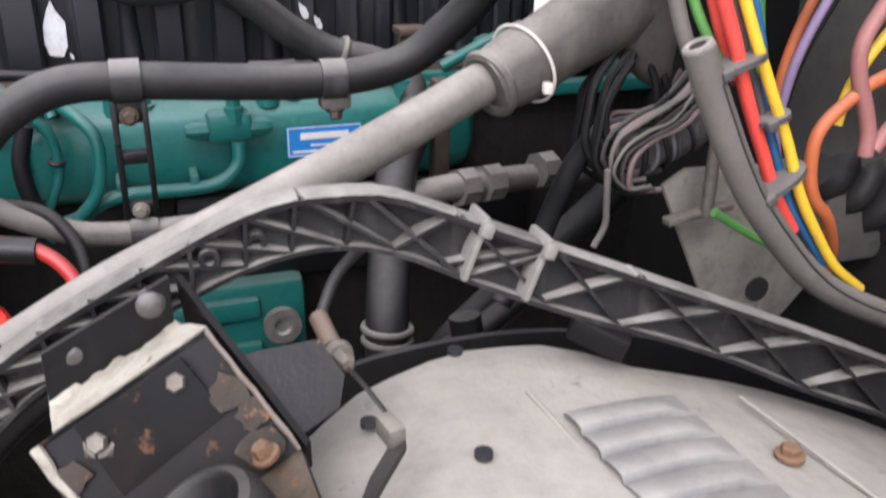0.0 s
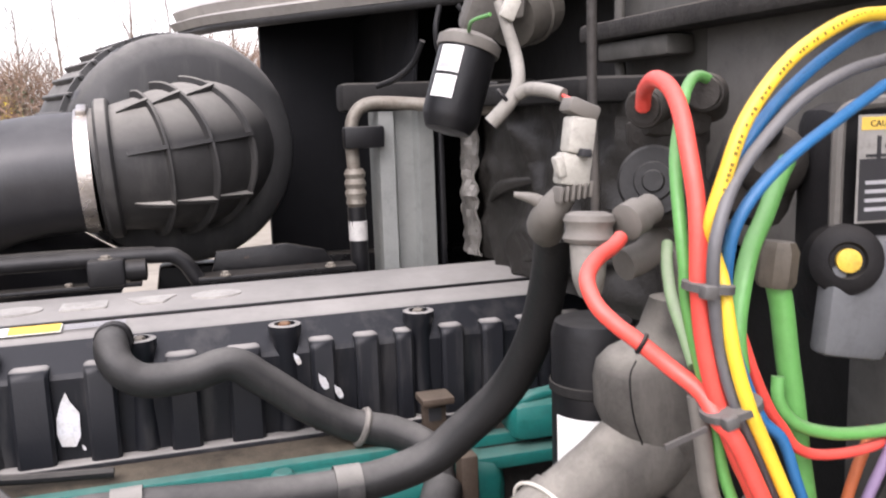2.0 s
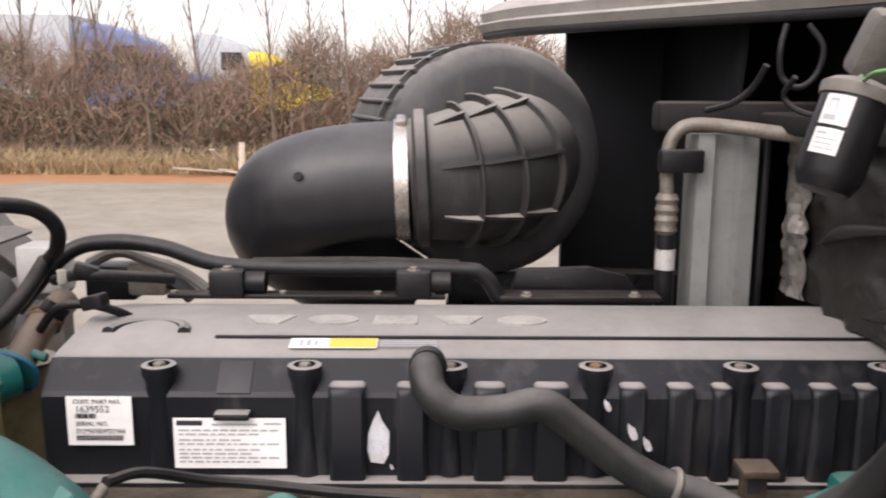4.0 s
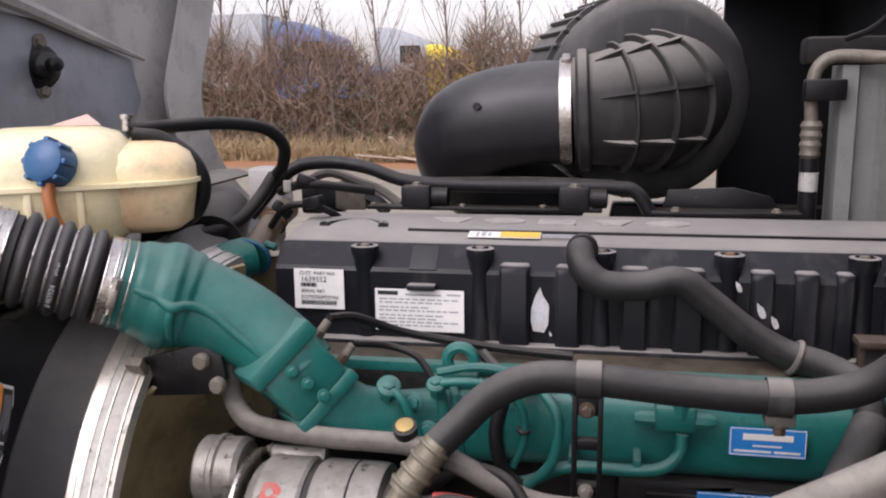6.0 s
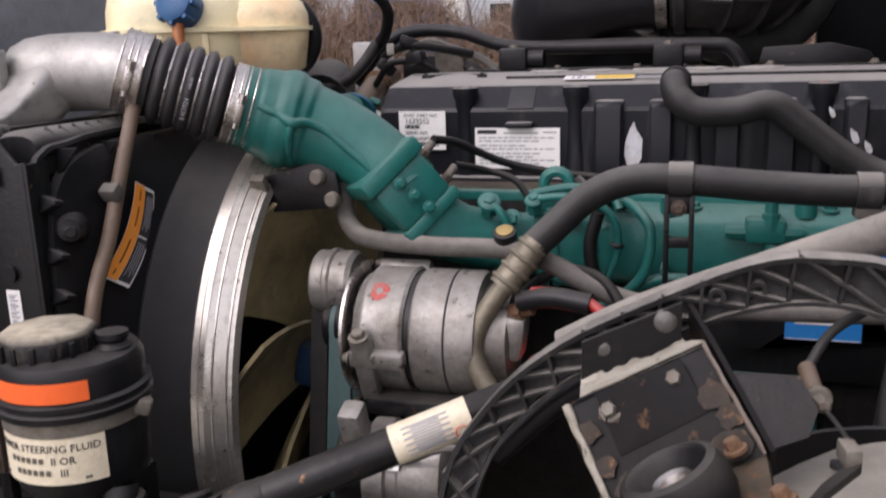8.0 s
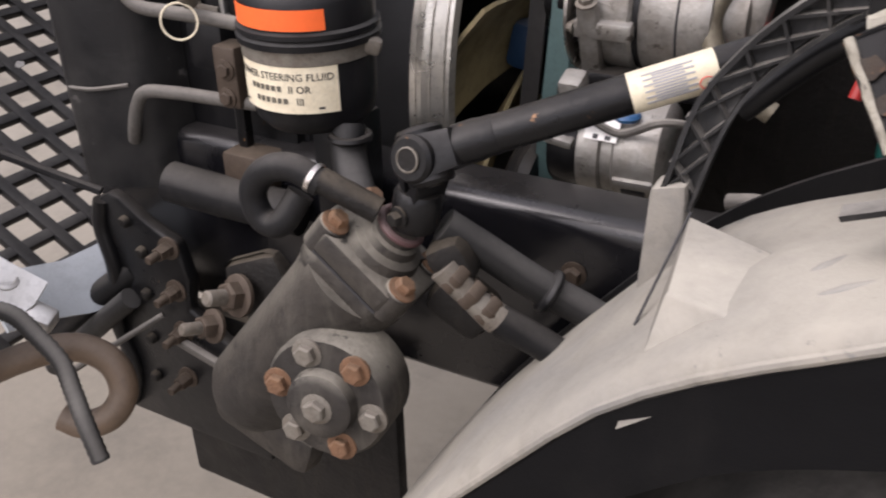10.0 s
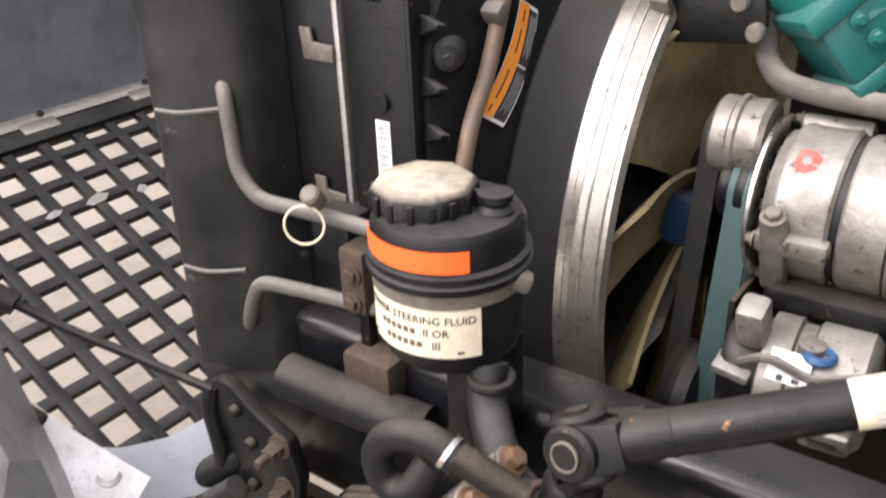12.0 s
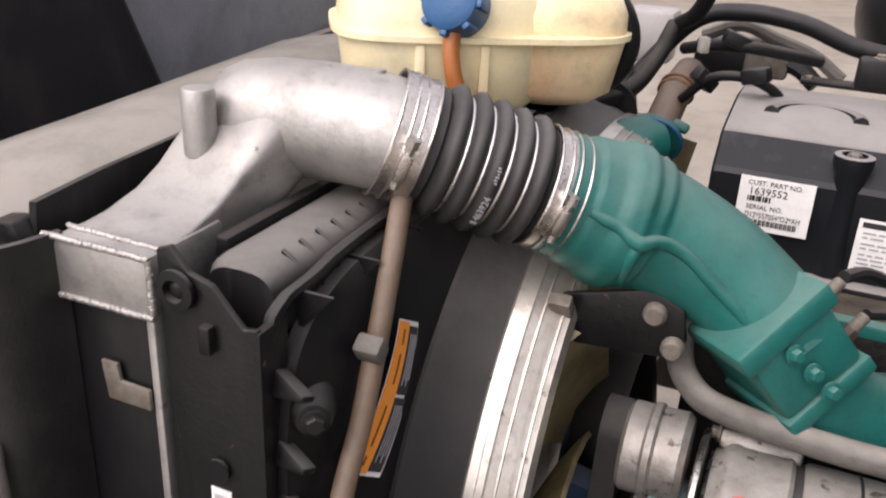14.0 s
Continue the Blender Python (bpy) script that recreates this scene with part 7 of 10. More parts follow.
hz = thing("pressure_hoses", "two dirty hydraulic hoses with crimped fittings", "hose", (-0.15, 0.8, 0.9))
part("hose", tube([(-0.282, 0.770, 1.066), (-0.245, 0.79, 1.035), (-0.20, 0.81, 1.0), (-0.14, 0.83, 0.965), (-0.04, 0.84, 0.92), (0.10, 0.84, 0.87)], 0.018, 16), RUBBER, hz)
part("hose", tube([(-0.22, 0.755, 0.985), (-0.18, 0.77, 0.96), (-0.12, 0.78, 0.93), (-0.02, 0.79, 0.885), (0.10, 0.79, 0.84)], 0.0165, 16), RUBBERD, hz)
part("fitting", tube([(-0.268, 0.742, 1.035), (-0.24, 0.748, 1.005), (-0.215, 0.756, 0.982)], [0.016, 0.013, 0.017], 10), STEEL, hz)
for f in (0.2, 0.5, 0.8):
    p = Vector((-0.268, 0.742, 1.035)).lerp(Vector((-0.215, 0.756, 0.982)), f)
    part("nut", lathe([(0.016, -0.007), (0.0175, -0.005), (0.0175, 0.005), (0.016, 0.007)], place((0.05, 0.014, -0.053), p), 6), NUTS, hz)
part("clip", torus(place((0.8, 0.25, -0.5), (-0.185, 0.815, 0.99)), 0.019, 0.006, 20, 8), BLACK, hz)

# ---- front spring bracket with its row of bolts ----
hanger = thing("spring_hanger", "black cast hanger plate with a row of dirty bolts", "bracket", (-0.71, 0.79, 0.65))
part("plate", slab([(-0.848, 0.955), (-0.828, 0.966), (-0.808, 0.962), (-0.770, 0.935), (-0.715, 0.915), (-0.702, 0.86), (-0.712, 0.81), (-0.66, 0.775), (-0.60, 0.755), (-0.60, 0.58), (-0.88, 0.58), (-0.855, 0.66), (-0.870, 0.74), (-0.850, 0.83), (-0.858, 0.90)],
                   Matrix.Translation((0, 0.835, 0)) @ pose(0, 0, 0, 90, 0, 0), 0.022, 0.006), BLACKP, hanger)
part("front_edge", tube([(-0.843, 0.815, 0.952), (-0.852, 0.812, 0.91), (-0.842, 0.810, 0.84), (-0.862, 0.810, 0.75), (-0.846, 0.810, 0.67), (-0.87, 0.810, 0.60)], 0.012, 10), BLACKP, hanger)
for x, z in ((-0.727, 0.906), (-0.728, 0.839), (-0.729, 0.771), (-0.738, 0.688)):
    q = place((0.10, -1, 0.05), (x, 0.812, z))
    part("bolt", hexbolt(q, 0.0115, 0.014), NUTS, hanger)
    part("nut", lathe([(0.0105, 0.012), (0.0105, 0.022), (0.009, 0.024)], q, 6), NUTS, hanger)
    part("stud", lathe([(0.0062, 0.02), (0.0062, 0.040), (0.005, 0.042)], q, 12), NUTS, hanger)
for x, z in ((-0.779, 0.888), (-0.787, 0.818), (-0.796, 0.740), (-0.804, 0.669), (-0.80, 0.93)):
    part("rivet", lathe([(0.009, 0), (0.0085, 0.006), (0.006, 0.009), (0.0, 0.010)], place((0, -1, 0), (x, 0.812, z)), 14), GREASE_SHADE, hanger)
part("cross_bar", box((0.16, 0.012, 0.012), pose(-0.66, 0.80, 0.745, 0, 14, 0), 0.003), PIPE, hanger)
part("tube", tube([(-0.74, 0.85, 0.985), (-0.65, 0.862, 0.975), (-0.55, 0.88, 0.965)], 0.028, 16), RUBBERD, hanger)
part("ear", box((0.10, 0.03, 0.09), pose(-0.525, 0.768, 0.925, 0, -25, 0), 0.02), GREASE_SHADE, hanger)
for p, r in (((-0.542, 0.740, 0.925), 0.018), ((-0.591, 0.740, 0.867), 0.015)):
    q = place((-0.2, -0.9, 0.35), p)
    part("bolt", hexbolt(q, r, 0.022), NUTS, hanger)
    part("stud", lathe([(r * 0.55, 0.02), (r * 0.55, 0.045), (r * 0.4, 0.048)], q, 10), STEEL, hanger)
# Added dark plate that darkens the gap below the rail, over bright ground.
part("dark_fill_plate", span((-0.83, 0.872, 0.42), (-0.42, 0.896, 0.768), 0.006), GREASE_SHADE, hanger)
part("shackle", box((0.16, 0.05, 0.07), pose(-0.54, 0.76, 0.72, 0, 20, 0), 0.02), GEAR, hanger)

# ---- inner fender ----
wing = thing("inner_fender", "dust-caked plastic inner fender over the wheel with louvres", "fender", (0.3, 0.68, 0.9))
ARC = [(-0.40, 0.55), (-0.33, 0.70), (-0.262, 0.82), (-0.19, 0.92), (-0.11, 1.02), (-0.045, 1.095), (0.02, 1.145), (0.09, 1.185), (0.17, 1.228), (0.25, 1.258), (0.34, 1.268), (0.43, 1.262), (0.52, 1.24), (0.62, 1.20), (0.74, 1.14), (0.86, 1.06), (0.98, 0.96)]
arc = smooth([(x, 0, z) for x, z in ARC], 3)
rows = []
for p in arc:
    inner = float(np.interp(p.x, [-0.4, 0.0, 0.1, 0.19, 0.25, 0.33, 0.42, 0.445, 0.5, 0.9], [0.81, 0.81, 0.78, 0.785, 0.82, 0.84, 0.832, 0.80, 0.79, 0.79]))
    drop = 0.010 * math.sin(p.x * 30) * (p.x < 0.3)
    row = []
    for f, dz in ((0.0, -0.012), (0.03, 0.0), (0.10, 0.002), (0.25, 0.004 + drop * 0.4), (0.45, drop), (0.65, -0.002), (0.85, -0.004), (1.0, -0.008)):
        row.append(Vector((p.x, 0.55 + (inner - 0.55) * f, p.z + dz)))
    rows.append(row)
part("shell", sheet(rows, 0.006), DUSTY, wing, angle=60)
part("inner_wall", slab([(p.x, p.z - 0.014) for p in arc] + [(0.98, 0.6), (-0.40, 0.45)], Matrix.Translation((0, 0.872, 0)) @ pose(0, 0, 0, 90, 0, 0), 0.006), BLACK, wing)
part("pillar", slab([(-0.086, 0.98), (-0.080, 1.150), (-0.050, 1.158), (-0.047, 1.10), (-0.030, 1.085), (-0.03, 1.02)], Matrix.Translation((0, 0.800, 0)) @ pose(0, 0, 0, 90, 0, 0), 0.034, 0.004), DUSTY, wing)
def skin_z(x):
    return float(np.interp(x, [p.x for p in arc], [p.z for p in arc]))


LOUV = paint("scuffed_grey_louvre", (0.155, 0.155, 0.15), 0.75, dust=0.85, dust_color=(0.36, 0.34, 0.295), stain=0.9, stain_color=(0.085, 0.088, 0.093), scale=14, bump=0.25, even=0.4)
for k in range(7):
    y0 = 0.7385 - k * 0.0255
    x0, x1 = 0.3665 + 0.0004 * k, 0.459 + 0.0018 * k
    rows = []
    for f, h in ((0.0, 0.0), (0.25, 0.0034), (0.6, 0.0058), (0.85, 0.0062), (0.96, 0.0048), (1.04, -0.001)):
        row = []
        for g in (0.0, 0.04, 0.25, 0.5, 0.75, 0.9, 1.0):
            x = x0 + (x1 - x0) * g
            taper = min(1.0, (1.0 - g) / 0.22) if g > 0.0 else 0.72
            row.append(Vector((x, y0 - 0.012 + 0.012 * g - 0.0255 * f, skin_z(x) + 0.003 + h * taper)))
        rows.append(row)
    part("louvre", sheet(rows, 0.002), LOUV, wing, angle=50)
part("fold", tube([(0.358, 0.764, 1.2655), (0.362, 0.70, 1.2655), (0.366, 0.64, 1.2645), (0.370, 0.56, 1.262)], 0.0022, 8), DUSTY, wing)
part("fold", tube([(0.520, 0.742, 1.2435), (0.527, 0.68, 1.242), (0.534, 0.619, 1.240), (0.54, 0.56, 1.237)], 0.0016, 8), DUSTY, wing)
part("bolt", hexbolt(Matrix.Translation((0.500, 0.664, 1.251)), 0.0068, 0.008), RUST, wing)
for x, y, z in ((0.331, 0.838, 1.262), (0.186, 0.565, 1.2335), (0.30, 0.70, 1.272), (0.245, 0.765, 1.263)):
    part("hole", lathe([(0.0058, -0.002), (0.0058, 0.0022)], Matrix.Translation((x, y, z)), 14), INK, wing)
STEP = [Vector(p) for p in ((-0.037, 0.731, 1.150), (0.033, 0.690, 1.155), (0.048, 0.588, 1.153), (-0.021, 0.613, 1.149))]
STEP_FOOT = [Vector(p) for p in ((-0.045, 0.745, 1.06), (0.040, 0.700, 1.12), (0.060, 0.580, 1.13), (-0.030, 0.553, 1.070))]
part("stepped_panel", loft([STEP_FOOT, [p + (q - p) * 0.03 for p, q in zip(STEP, STEP_FOOT)], [p.lerp(sum(STEP, Vector()) / 4, 0.04) for p in STEP]]), DUSTY, wing, angle=30)
# Dark of the crack between pillar and panel, drawn as a thin black tube.
part("dark_crack_line", tube([(-0.036, 0.731, 1.153), (-0.045, 0.702, 1.118), (-0.056, 0.672, 1.075)], 0.0013, 6), INK, wing, "thin dark crack line")
for pts in ([(0.058, 0.622, 1.173), (0.072, 0.636, 1.181), (0.090, 0.657, 1.188)], [(0.063, 0.598, 1.174), (0.089, 0.603, 1.188), (0.115, 0.609, 1.200)], [(0.105, 0.573, 1.194), (0.134, 0.582, 1.209), (0.163, 0.587, 1.224)]):
    part("flute", tube([(x, y, z - 0.0022) for x, y, z in pts], [0.0025, 0.0052, 0.0025], 14), LOUV, wing, angle=60)
part("hem", tube([(p.x, 0.551, p.z - 0.013) for p in arc[::3]], 0.004, 8, 2), DUSTY, wing)
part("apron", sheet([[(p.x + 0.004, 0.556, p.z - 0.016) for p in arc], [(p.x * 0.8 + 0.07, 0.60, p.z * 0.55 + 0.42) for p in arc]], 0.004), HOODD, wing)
wheel = thing("road_wheel", "black front road wheel below the inner fender", "road wheel", (0.36, 0.74, 0.0))
tyre = part("tyre", lathe([(0.30, -0.14), (0.46, -0.15), (0.51, -0.12), (0.51, 0.12), (0.46, 0.15), (0.30, 0.14)], place((0, -1, 0), (0.36, 0.74, 0.51)), 48), TYRE, wheel)
part("rim", lathe([(0.05, 0.02), (0.24, 0.03), (0.29, 0.08), (0.302, 0.135), (0.302, -0.135), (0.05, -0.1)], place((0, -1, 0), (0.36, 0.74, 0.51)), 40), STEEL, wheel)

# ---- trussed strut arching over the fender ----
strut = thing("fender_strut", "dusty black ribbed plastic strut arching over the fender", "strut", (0.2, 0.79, 1.1))
OUT = [(-0.080, 0.768, 1.124), (-0.069, 0.770, 1.163), (-0.056, 0.785, 1.223), (-0.032, 0.80, 1.261), (-0.003, 0.806, 1.294), (0.039, 0.81, 1.327), (0.083, 0.811, 1.352), (0.131, 0.812, 1.376), (0.17, 0.812, 1.394), (0.204, 0.812, 1.404),
       (0.233, 0.812, 1.405), (0.269, 0.808, 1.404), (0.296, 0.797, 1.397), (0.344, 0.778, 1.38), (0.435, 0.757, 1.345), (0.508, 0.747, 1.315), (0.587, 0.74, 1.281), (0.647, 0.736, 1.254), (0.78, 0.73, 1.19)]
INN = [(-0.049, 0.770, 1.133), (-0.034, 0.785, 1.198), (-0.017, 0.80, 1.236), (0.016, 0.808, 1.272), (0.057, 0.812, 1.304), (0.148, 0.812, 1.350), (0.195, 0.812, 1.367), (0.239, 0.812, 1.371), (0.282, 0.803, 1.363), (0.328, 0.785, 1.344),
       (0.384, 0.768, 1.323), (0.428, 0.758, 1.308), (0.504, 0.748, 1.278), (0.581, 0.741, 1.239), (0.661, 0.736, 1.203), (0.77, 0.73, 1.150)]


def even(points, n=121):
    """The curve again, in equal steps."""
    line = smooth(points, 6)
    d = [0.0]
    for p, q in zip(line, line[1:]):
        d.append(d[-1] + (q - p).length)
    return [Vector([float(np.interp(d[-1] * k / (n - 1), d, [p[i] for p in line])) for i in range(3)]) for k in range(n)]


so, si = even(OUT), even(INN)
DEEP = 0.025
back = lambda p, f=1.0: p + Vector((0, DEEP * f, 0))
part("top_flange", sheet([[p for p in so[::2]], [back(p, 0.5) + Vector((0, 0, 0.0015)) for p in so[::2]], [back(p) for p in so[::2]]], 0.0045), STRUT, strut, angle=60)
part("bottom_flange", sheet([[p for p in si[::2]], [back(p) for p in si[::2]]], 0.0035), STRUT, strut, angle=60)
part("web", sheet([[back(p, 0.60) for p in so[::2]], [(back(p, 0.70) + back(q, 0.70)) / 2 for p, q in zip(so[::2], si[::2])], [back(p, 0.46) for p in si[::2]]], 0.003), STRUT, strut, angle=60)


def rib(p, q):
    part("rib", sheet([[back(p, 0.04), back(q, 0.04)], [back(p, 0.72), back(q, 0.72)]], 0.0026), STRUT, strut)


# crossed ribs up to the crown, then long ribs with shallow ones across two fields
for i in range(2, 54, 4):
    rib(so[i], si[min(i + 4, 120)])
    rib(si[i], so[min(i + 4, 120)])
LONG = ((55, 60), (62, 67), (70, 74), (77, 84), (86, 95), (96, 106), (106, 117))
for n, (top, foot) in enumerate(LONG):
    rib(so[top], si[foot])
    if n + 2 < len(LONG):
        rib(si[foot], so[LONG[n + 2][0]])
rib(si[54], so[62])
rib(si[58], so[70])
for p in ((0.157, 0.815, 1.371), (0.187, 0.819, 1.377)):
    part("boss", lathe([(0.0068, -0.022), (0.0068, 0.003), (0.0035, 0.003), (0.003, -0.004)], place((0, -1, 0), p), 14), STRUT, strut)
part("lower_bar", tube([(-0.03, 0.85, 1.20), (0.02, 0.853, 1.25), (0.06, 0.852, 1.28)], 0.012, 12), BLACK, strut)
for x, y, z, r in ((0.325, 0.802, 1.368, 14), (0.364, 0.788, 1.354, 18)):
    tie = thing("cable_tie", "grey cable tie round the ribbed strut", "cable tie", (x, y, z - 0.03), group="ties on the strut")
    tm = pose(x, y, z, 0, 20, 0)
    part("strap", box((0.0050, 0.029, 0.047), tm @ Matrix.Translation((0, -0.003, 0)), 0.002), TIE2, tie)
    part("head", box((0.009, 0.008, 0.011), tm @ Matrix.Translation((0.0, -0.020, 0.016)), 0.002), TIE2, tie)
part("foot", box((0.045, 0.035, 0.020), pose(0.432, 0.80, 1.283, 0, 20, -35), 0.003), BLACK, strut)

# ---- bracket with its rubber mount ----
mount = thing("fender_mount", "rusty black steel fender bracket with a rubber mount", "mount", (0.12, 0.7, 1.2))
E1, E2 = Vector((0.050, 0.751, 1.296)), Vector((0.149, 0.760, 1.350))
K1, K2 = Vector((0.056, 0.789, 1.322)), Vector((0.131, 0.803, 1.355))
DN = Vector((0.043, -0.046, -0.060))
UX = (E2 - E1).normalized()
FN = UX.cross(DN).normalized()
FN = FN if FN.y < 0 else -FN
CORR = paint("corroded_aluminium", (0.36, 0.335, 0.275), 0.8, metal=0.1, dust=0.6, dust_color=(0.46, 0.43, 0.35), stain=0.95, stain_color=(0.12, 0.10, 0.07), scale=40, chips=0.5, chip_color=(0.07, 0.06, 0.05), bump=1.0, grain=150)


FACE = paint("scuffed_black_plate", (0.005, 0.005, 0.0055), 0.50, dust=0.06, dust_color=(0.10, 0.085, 0.07), stain=0.6, stain_color=(0.024, 0.014, 0.009), scale=11, chips=0.42, chip_color=(0.105, 0.055, 0.028), bump=0.06, spec=0.16)


RUSTE = paint("worn_pale_edge", (0.16, 0.13, 0.105), 0.6, metal=0.2, dust=0.4, stain=0.8, stain_color=(0.09, 0.045, 0.022), scale=60)


def quad(a, b, c, d, thick, n=4):
    """A flat plate between four corners."""
    return sheet([[a.lerp(b, k / n) for k in range(n + 1)], [d.lerp(c, k / n) for k in range(n + 1)]], thick)


down = Vector((0, -0.002, -0.019))
part("back_plate", quad(K1 + Vector((0, 0, 0.014)), K2 + Vector((0, 0, 0.014)), K2 + down, K1 + down, 0.005), BLACKP, mount)
rl = random.Random(5)
rows = []
for j in range(5):
    f = j / 4
    rows.append([(K1 + down).lerp(K2 + down, k / 12).lerp(E1.lerp(E2, 0.10 + 0.90 * k / 12) + Vector((0, 0, 0.003)), f) + Vector((0, rl.uniform(-0.0012, 0.0012) * (0 < j < 4), rl.uniform(-0.0006, 0.0012) * (0 < j < 4) + rl.uniform(-0.001, 0.007) * (j == 0))) for k in range(13)])
part("ledge", sheet(rows, 0.005), CORR, mount, "white corroded aluminium ledge", angle=20)
part("face", quad(E1, E2, E2 + DN, E1 + DN, 0.005), FACE, mount)
pl = lambda u, v, w: E1.lerp(E2, u) + DN * v + FN * w
inner = [Vector(p) + FN * 0.006 for p in ((0.074, 0.748, 1.309), (0.134, 0.757, 1.337), (0.155, 0.742, 1.305), (0.095, 0.734, 1.268))]
part("face_plate", quad(*inner, 0.004), FACE, mount)
for a, b, r, mtl in ((E1, E2, 0.0009, FACE), (E1, E1 + DN, 0.0030, CORR), (E2, E2 + DN, 0.0018, RUSTE)):
    part("worn_edge", tube([a.lerp(b, k / 8) + FN * 0.003 + Vector((rl.uniform(-1, 1), rl.uniform(-1, 1), rl.uniform(-1, 1))) * r * 0.3 for k in range(9)], [r * rl.uniform(0.7, 1.25) for _ in range(9)], 8, 1), mtl, mount)
for u, v, s in ((0.90, 0.42, 0.012), (0.93, 0.62, 0.010), (0.86, 0.84, 0.014), (0.06, 0.30, 0.010), (0.08, 0.62, 0.009), (0.16, 0.86, 0.012)):
    part("rust_patch", slab([(s * (0.7 + rl.uniform(0, 0.4)) * math.cos(k * math.pi / 7), s * (0.7 + rl.uniform(0, 0.5)) * math.sin(k * math.pi / 7)) for k in range(14)], place(FN, pl(u, v, 0.0028)), 0.0009), RUSTY, mount, "flaking rust patch")
part("left_flange", quad(pl(0.0, 0.0, 0.0), pl(0.0, 0.0, -0.022), pl(0.04, 1.0, -0.020), pl(0.0, 1.0, 0.004), 0.004), RUSTY, mount)
SP = Vector((0.012, 0.010, -0.030))
part("side_plate", sheet([[K2 + Vector((0.008, 0.004, 0.012)), E2 + Vector((0.006, 0, 0.006)), E2 + DN * 0.5 + Vector((0.006, 0, 0.006)), E2 + DN + Vector((0.006, 0, 0.004))],
                          [K2 + SP, E2 + SP, E2 + DN * 0.5 + SP, E2 + DN + SP * 0.6]], 0.004), FACE, mount, "rust-stained black side plate")
F1, F2 = Vector((0.106, 0.622, 1.243)), Vector((0.194, 0.622, 1.292))
part("shelf", quad(E1 + DN, E2 + DN, F2, F1, 0.005), RUSTY, mount, "rust-edged shelf")
DOMES = paint("dull_bolt_heads", (0.10, 0.095, 0.088), 0.5, metal=0.4, dust=0.3, stain=0.5, scale=50)
for p in ((0.072, 0.794, 1.331), (0.119, 0.798, 1.354)):
    part("dome_bolt", lathe([(0.0094, 0), (0.0094, 0.002), (0.0084, 0.0025), (0.0082, 0.0055), (0.0055, 0.0078), (0.0, 0.0084)], place((0, -1, 0.15), p), 20), DOMES, mount)
for p in ((0.131, 0.753, 1.323), (0.086, 0.744, 1.298)):
    q = place(FN, Vector(p) + FN * 0.007)
    part("washer_plate", box((0.016, 0.016, 0.003), q, 0.001), NUTS, mount)
    part("bolt", hexbolt(q, 0.006, 0.009), STEEL, mount)
SN = (F1 - E1 - DN).cross(UX).normalized()
SN = SN if SN.z > 0 else -SN
rm = place(SN, Vector((0.146, 0.664, 1.264))) @ Matrix.Diagonal((0.84, 0.84, 0.9, 1))
rub = part("rubber_mount", lathe([(0.034, 0.0), (0.041, 0.004), (0.0445, 0.014), (0.0440, 0.032), (0.040, 0.041), (0.034, 0.0435), (0.029, 0.040), (0.026, 0.028), (0.020, 0.020), (0.0, 0.018)], rm, 40), RUBBERD, mount, "worn round rubber mount")
part("centre", lathe([(0.0215, 0.018), (0.0185, 0.030), (0.016, 0.033), (0.011, 0.031), (0.009, 0.026), (0.0, 0.025)], rm, 24), CHROME, rub, "bright worn steel centre")
for p in (F1 + Vector((0.006, 0.012, 0.004)), F2 + Vector((0.004, 0.02, 0.004)), E2 + DN + Vector((-0.020, -0.006, 0.004))):
    part("bolt", hexbolt(place(SN, p), 0.0058, 0.009), RUST, mount)
HY = Vector((0, 0.009, 0))
hat = [Vector(p) for p in ((0.074, 0.628, 1.226), (0.104, 0.628, 1.238), (0.116, 0.628, 1.226), (0.135, 0.629, 1.222), (0.158, 0.630, 1.236), (0.168, 0.631, 1.262), (0.185, 0.633, 1.276), (0.228, 0.638, 1.292))]
part("hat_strap", sheet([[p - HY for p in hat], [p + HY for p in hat]], 0.004), STRUT, mount, "dusty hat-shaped strap")

# ---- cable bracket behind the mount ----
cbk = thing("cable_bracket", "black steel bracket holding a latch cable end", "bracket", (0.22, 0.8, 1.28))
part("plate", sheet([[(0.160, 0.764, 1.328), (0.188, 0.768, 1.328), (0.216, 0.772, 1.327)], [(0.165, 0.748, 1.305), (0.196, 0.750, 1.305), (0.228, 0.756, 1.308)], [(0.175, 0.735, 1.280), (0.200, 0.737, 1.285), (0.222, 0.745, 1.292)]], 0.004), BLACKP, cbk)
part("cable", tube([(0.31, 0.86, 1.37), (0.28, 0.85, 1.362), (0.245, 0.84, 1.34), (0.226, 0.825, 1.312)], 0.0042, 10), RUBBER, cbk)
part("sleeve", tube([(0.226, 0.826, 1.314), (0.230, 0.800, 1.304)], 0.0068, 12), TAN, cbk)
part("nut", lathe([(0.009, -0.004), (0.0105, 0.0), (0.009, 0.005)], place((0.1, -0.9, 0.1), (0.232, 0.792, 1.302)), 18), STEEL, cbk)
part("nut", lathe([(0.0065, 0.004), (0.0065, 0.016), (0.004, 0.020)], place((0.1, -0.9, 0.1), (0.232, 0.792, 1.302)), 6), STEEL, cbk)
part("wire", tube([(0.234, 0.775, 1.302), (0.238, 0.74, 1.306), (0.242, 0.705, 1.308)], 0.0016, 6), CHROME, cbk)
part("anchor", box((0.011, 0.020, 0.013), pose(0.240, 0.694, 1.306, 0, 0, 10), 0.002), STEEL, cbk)
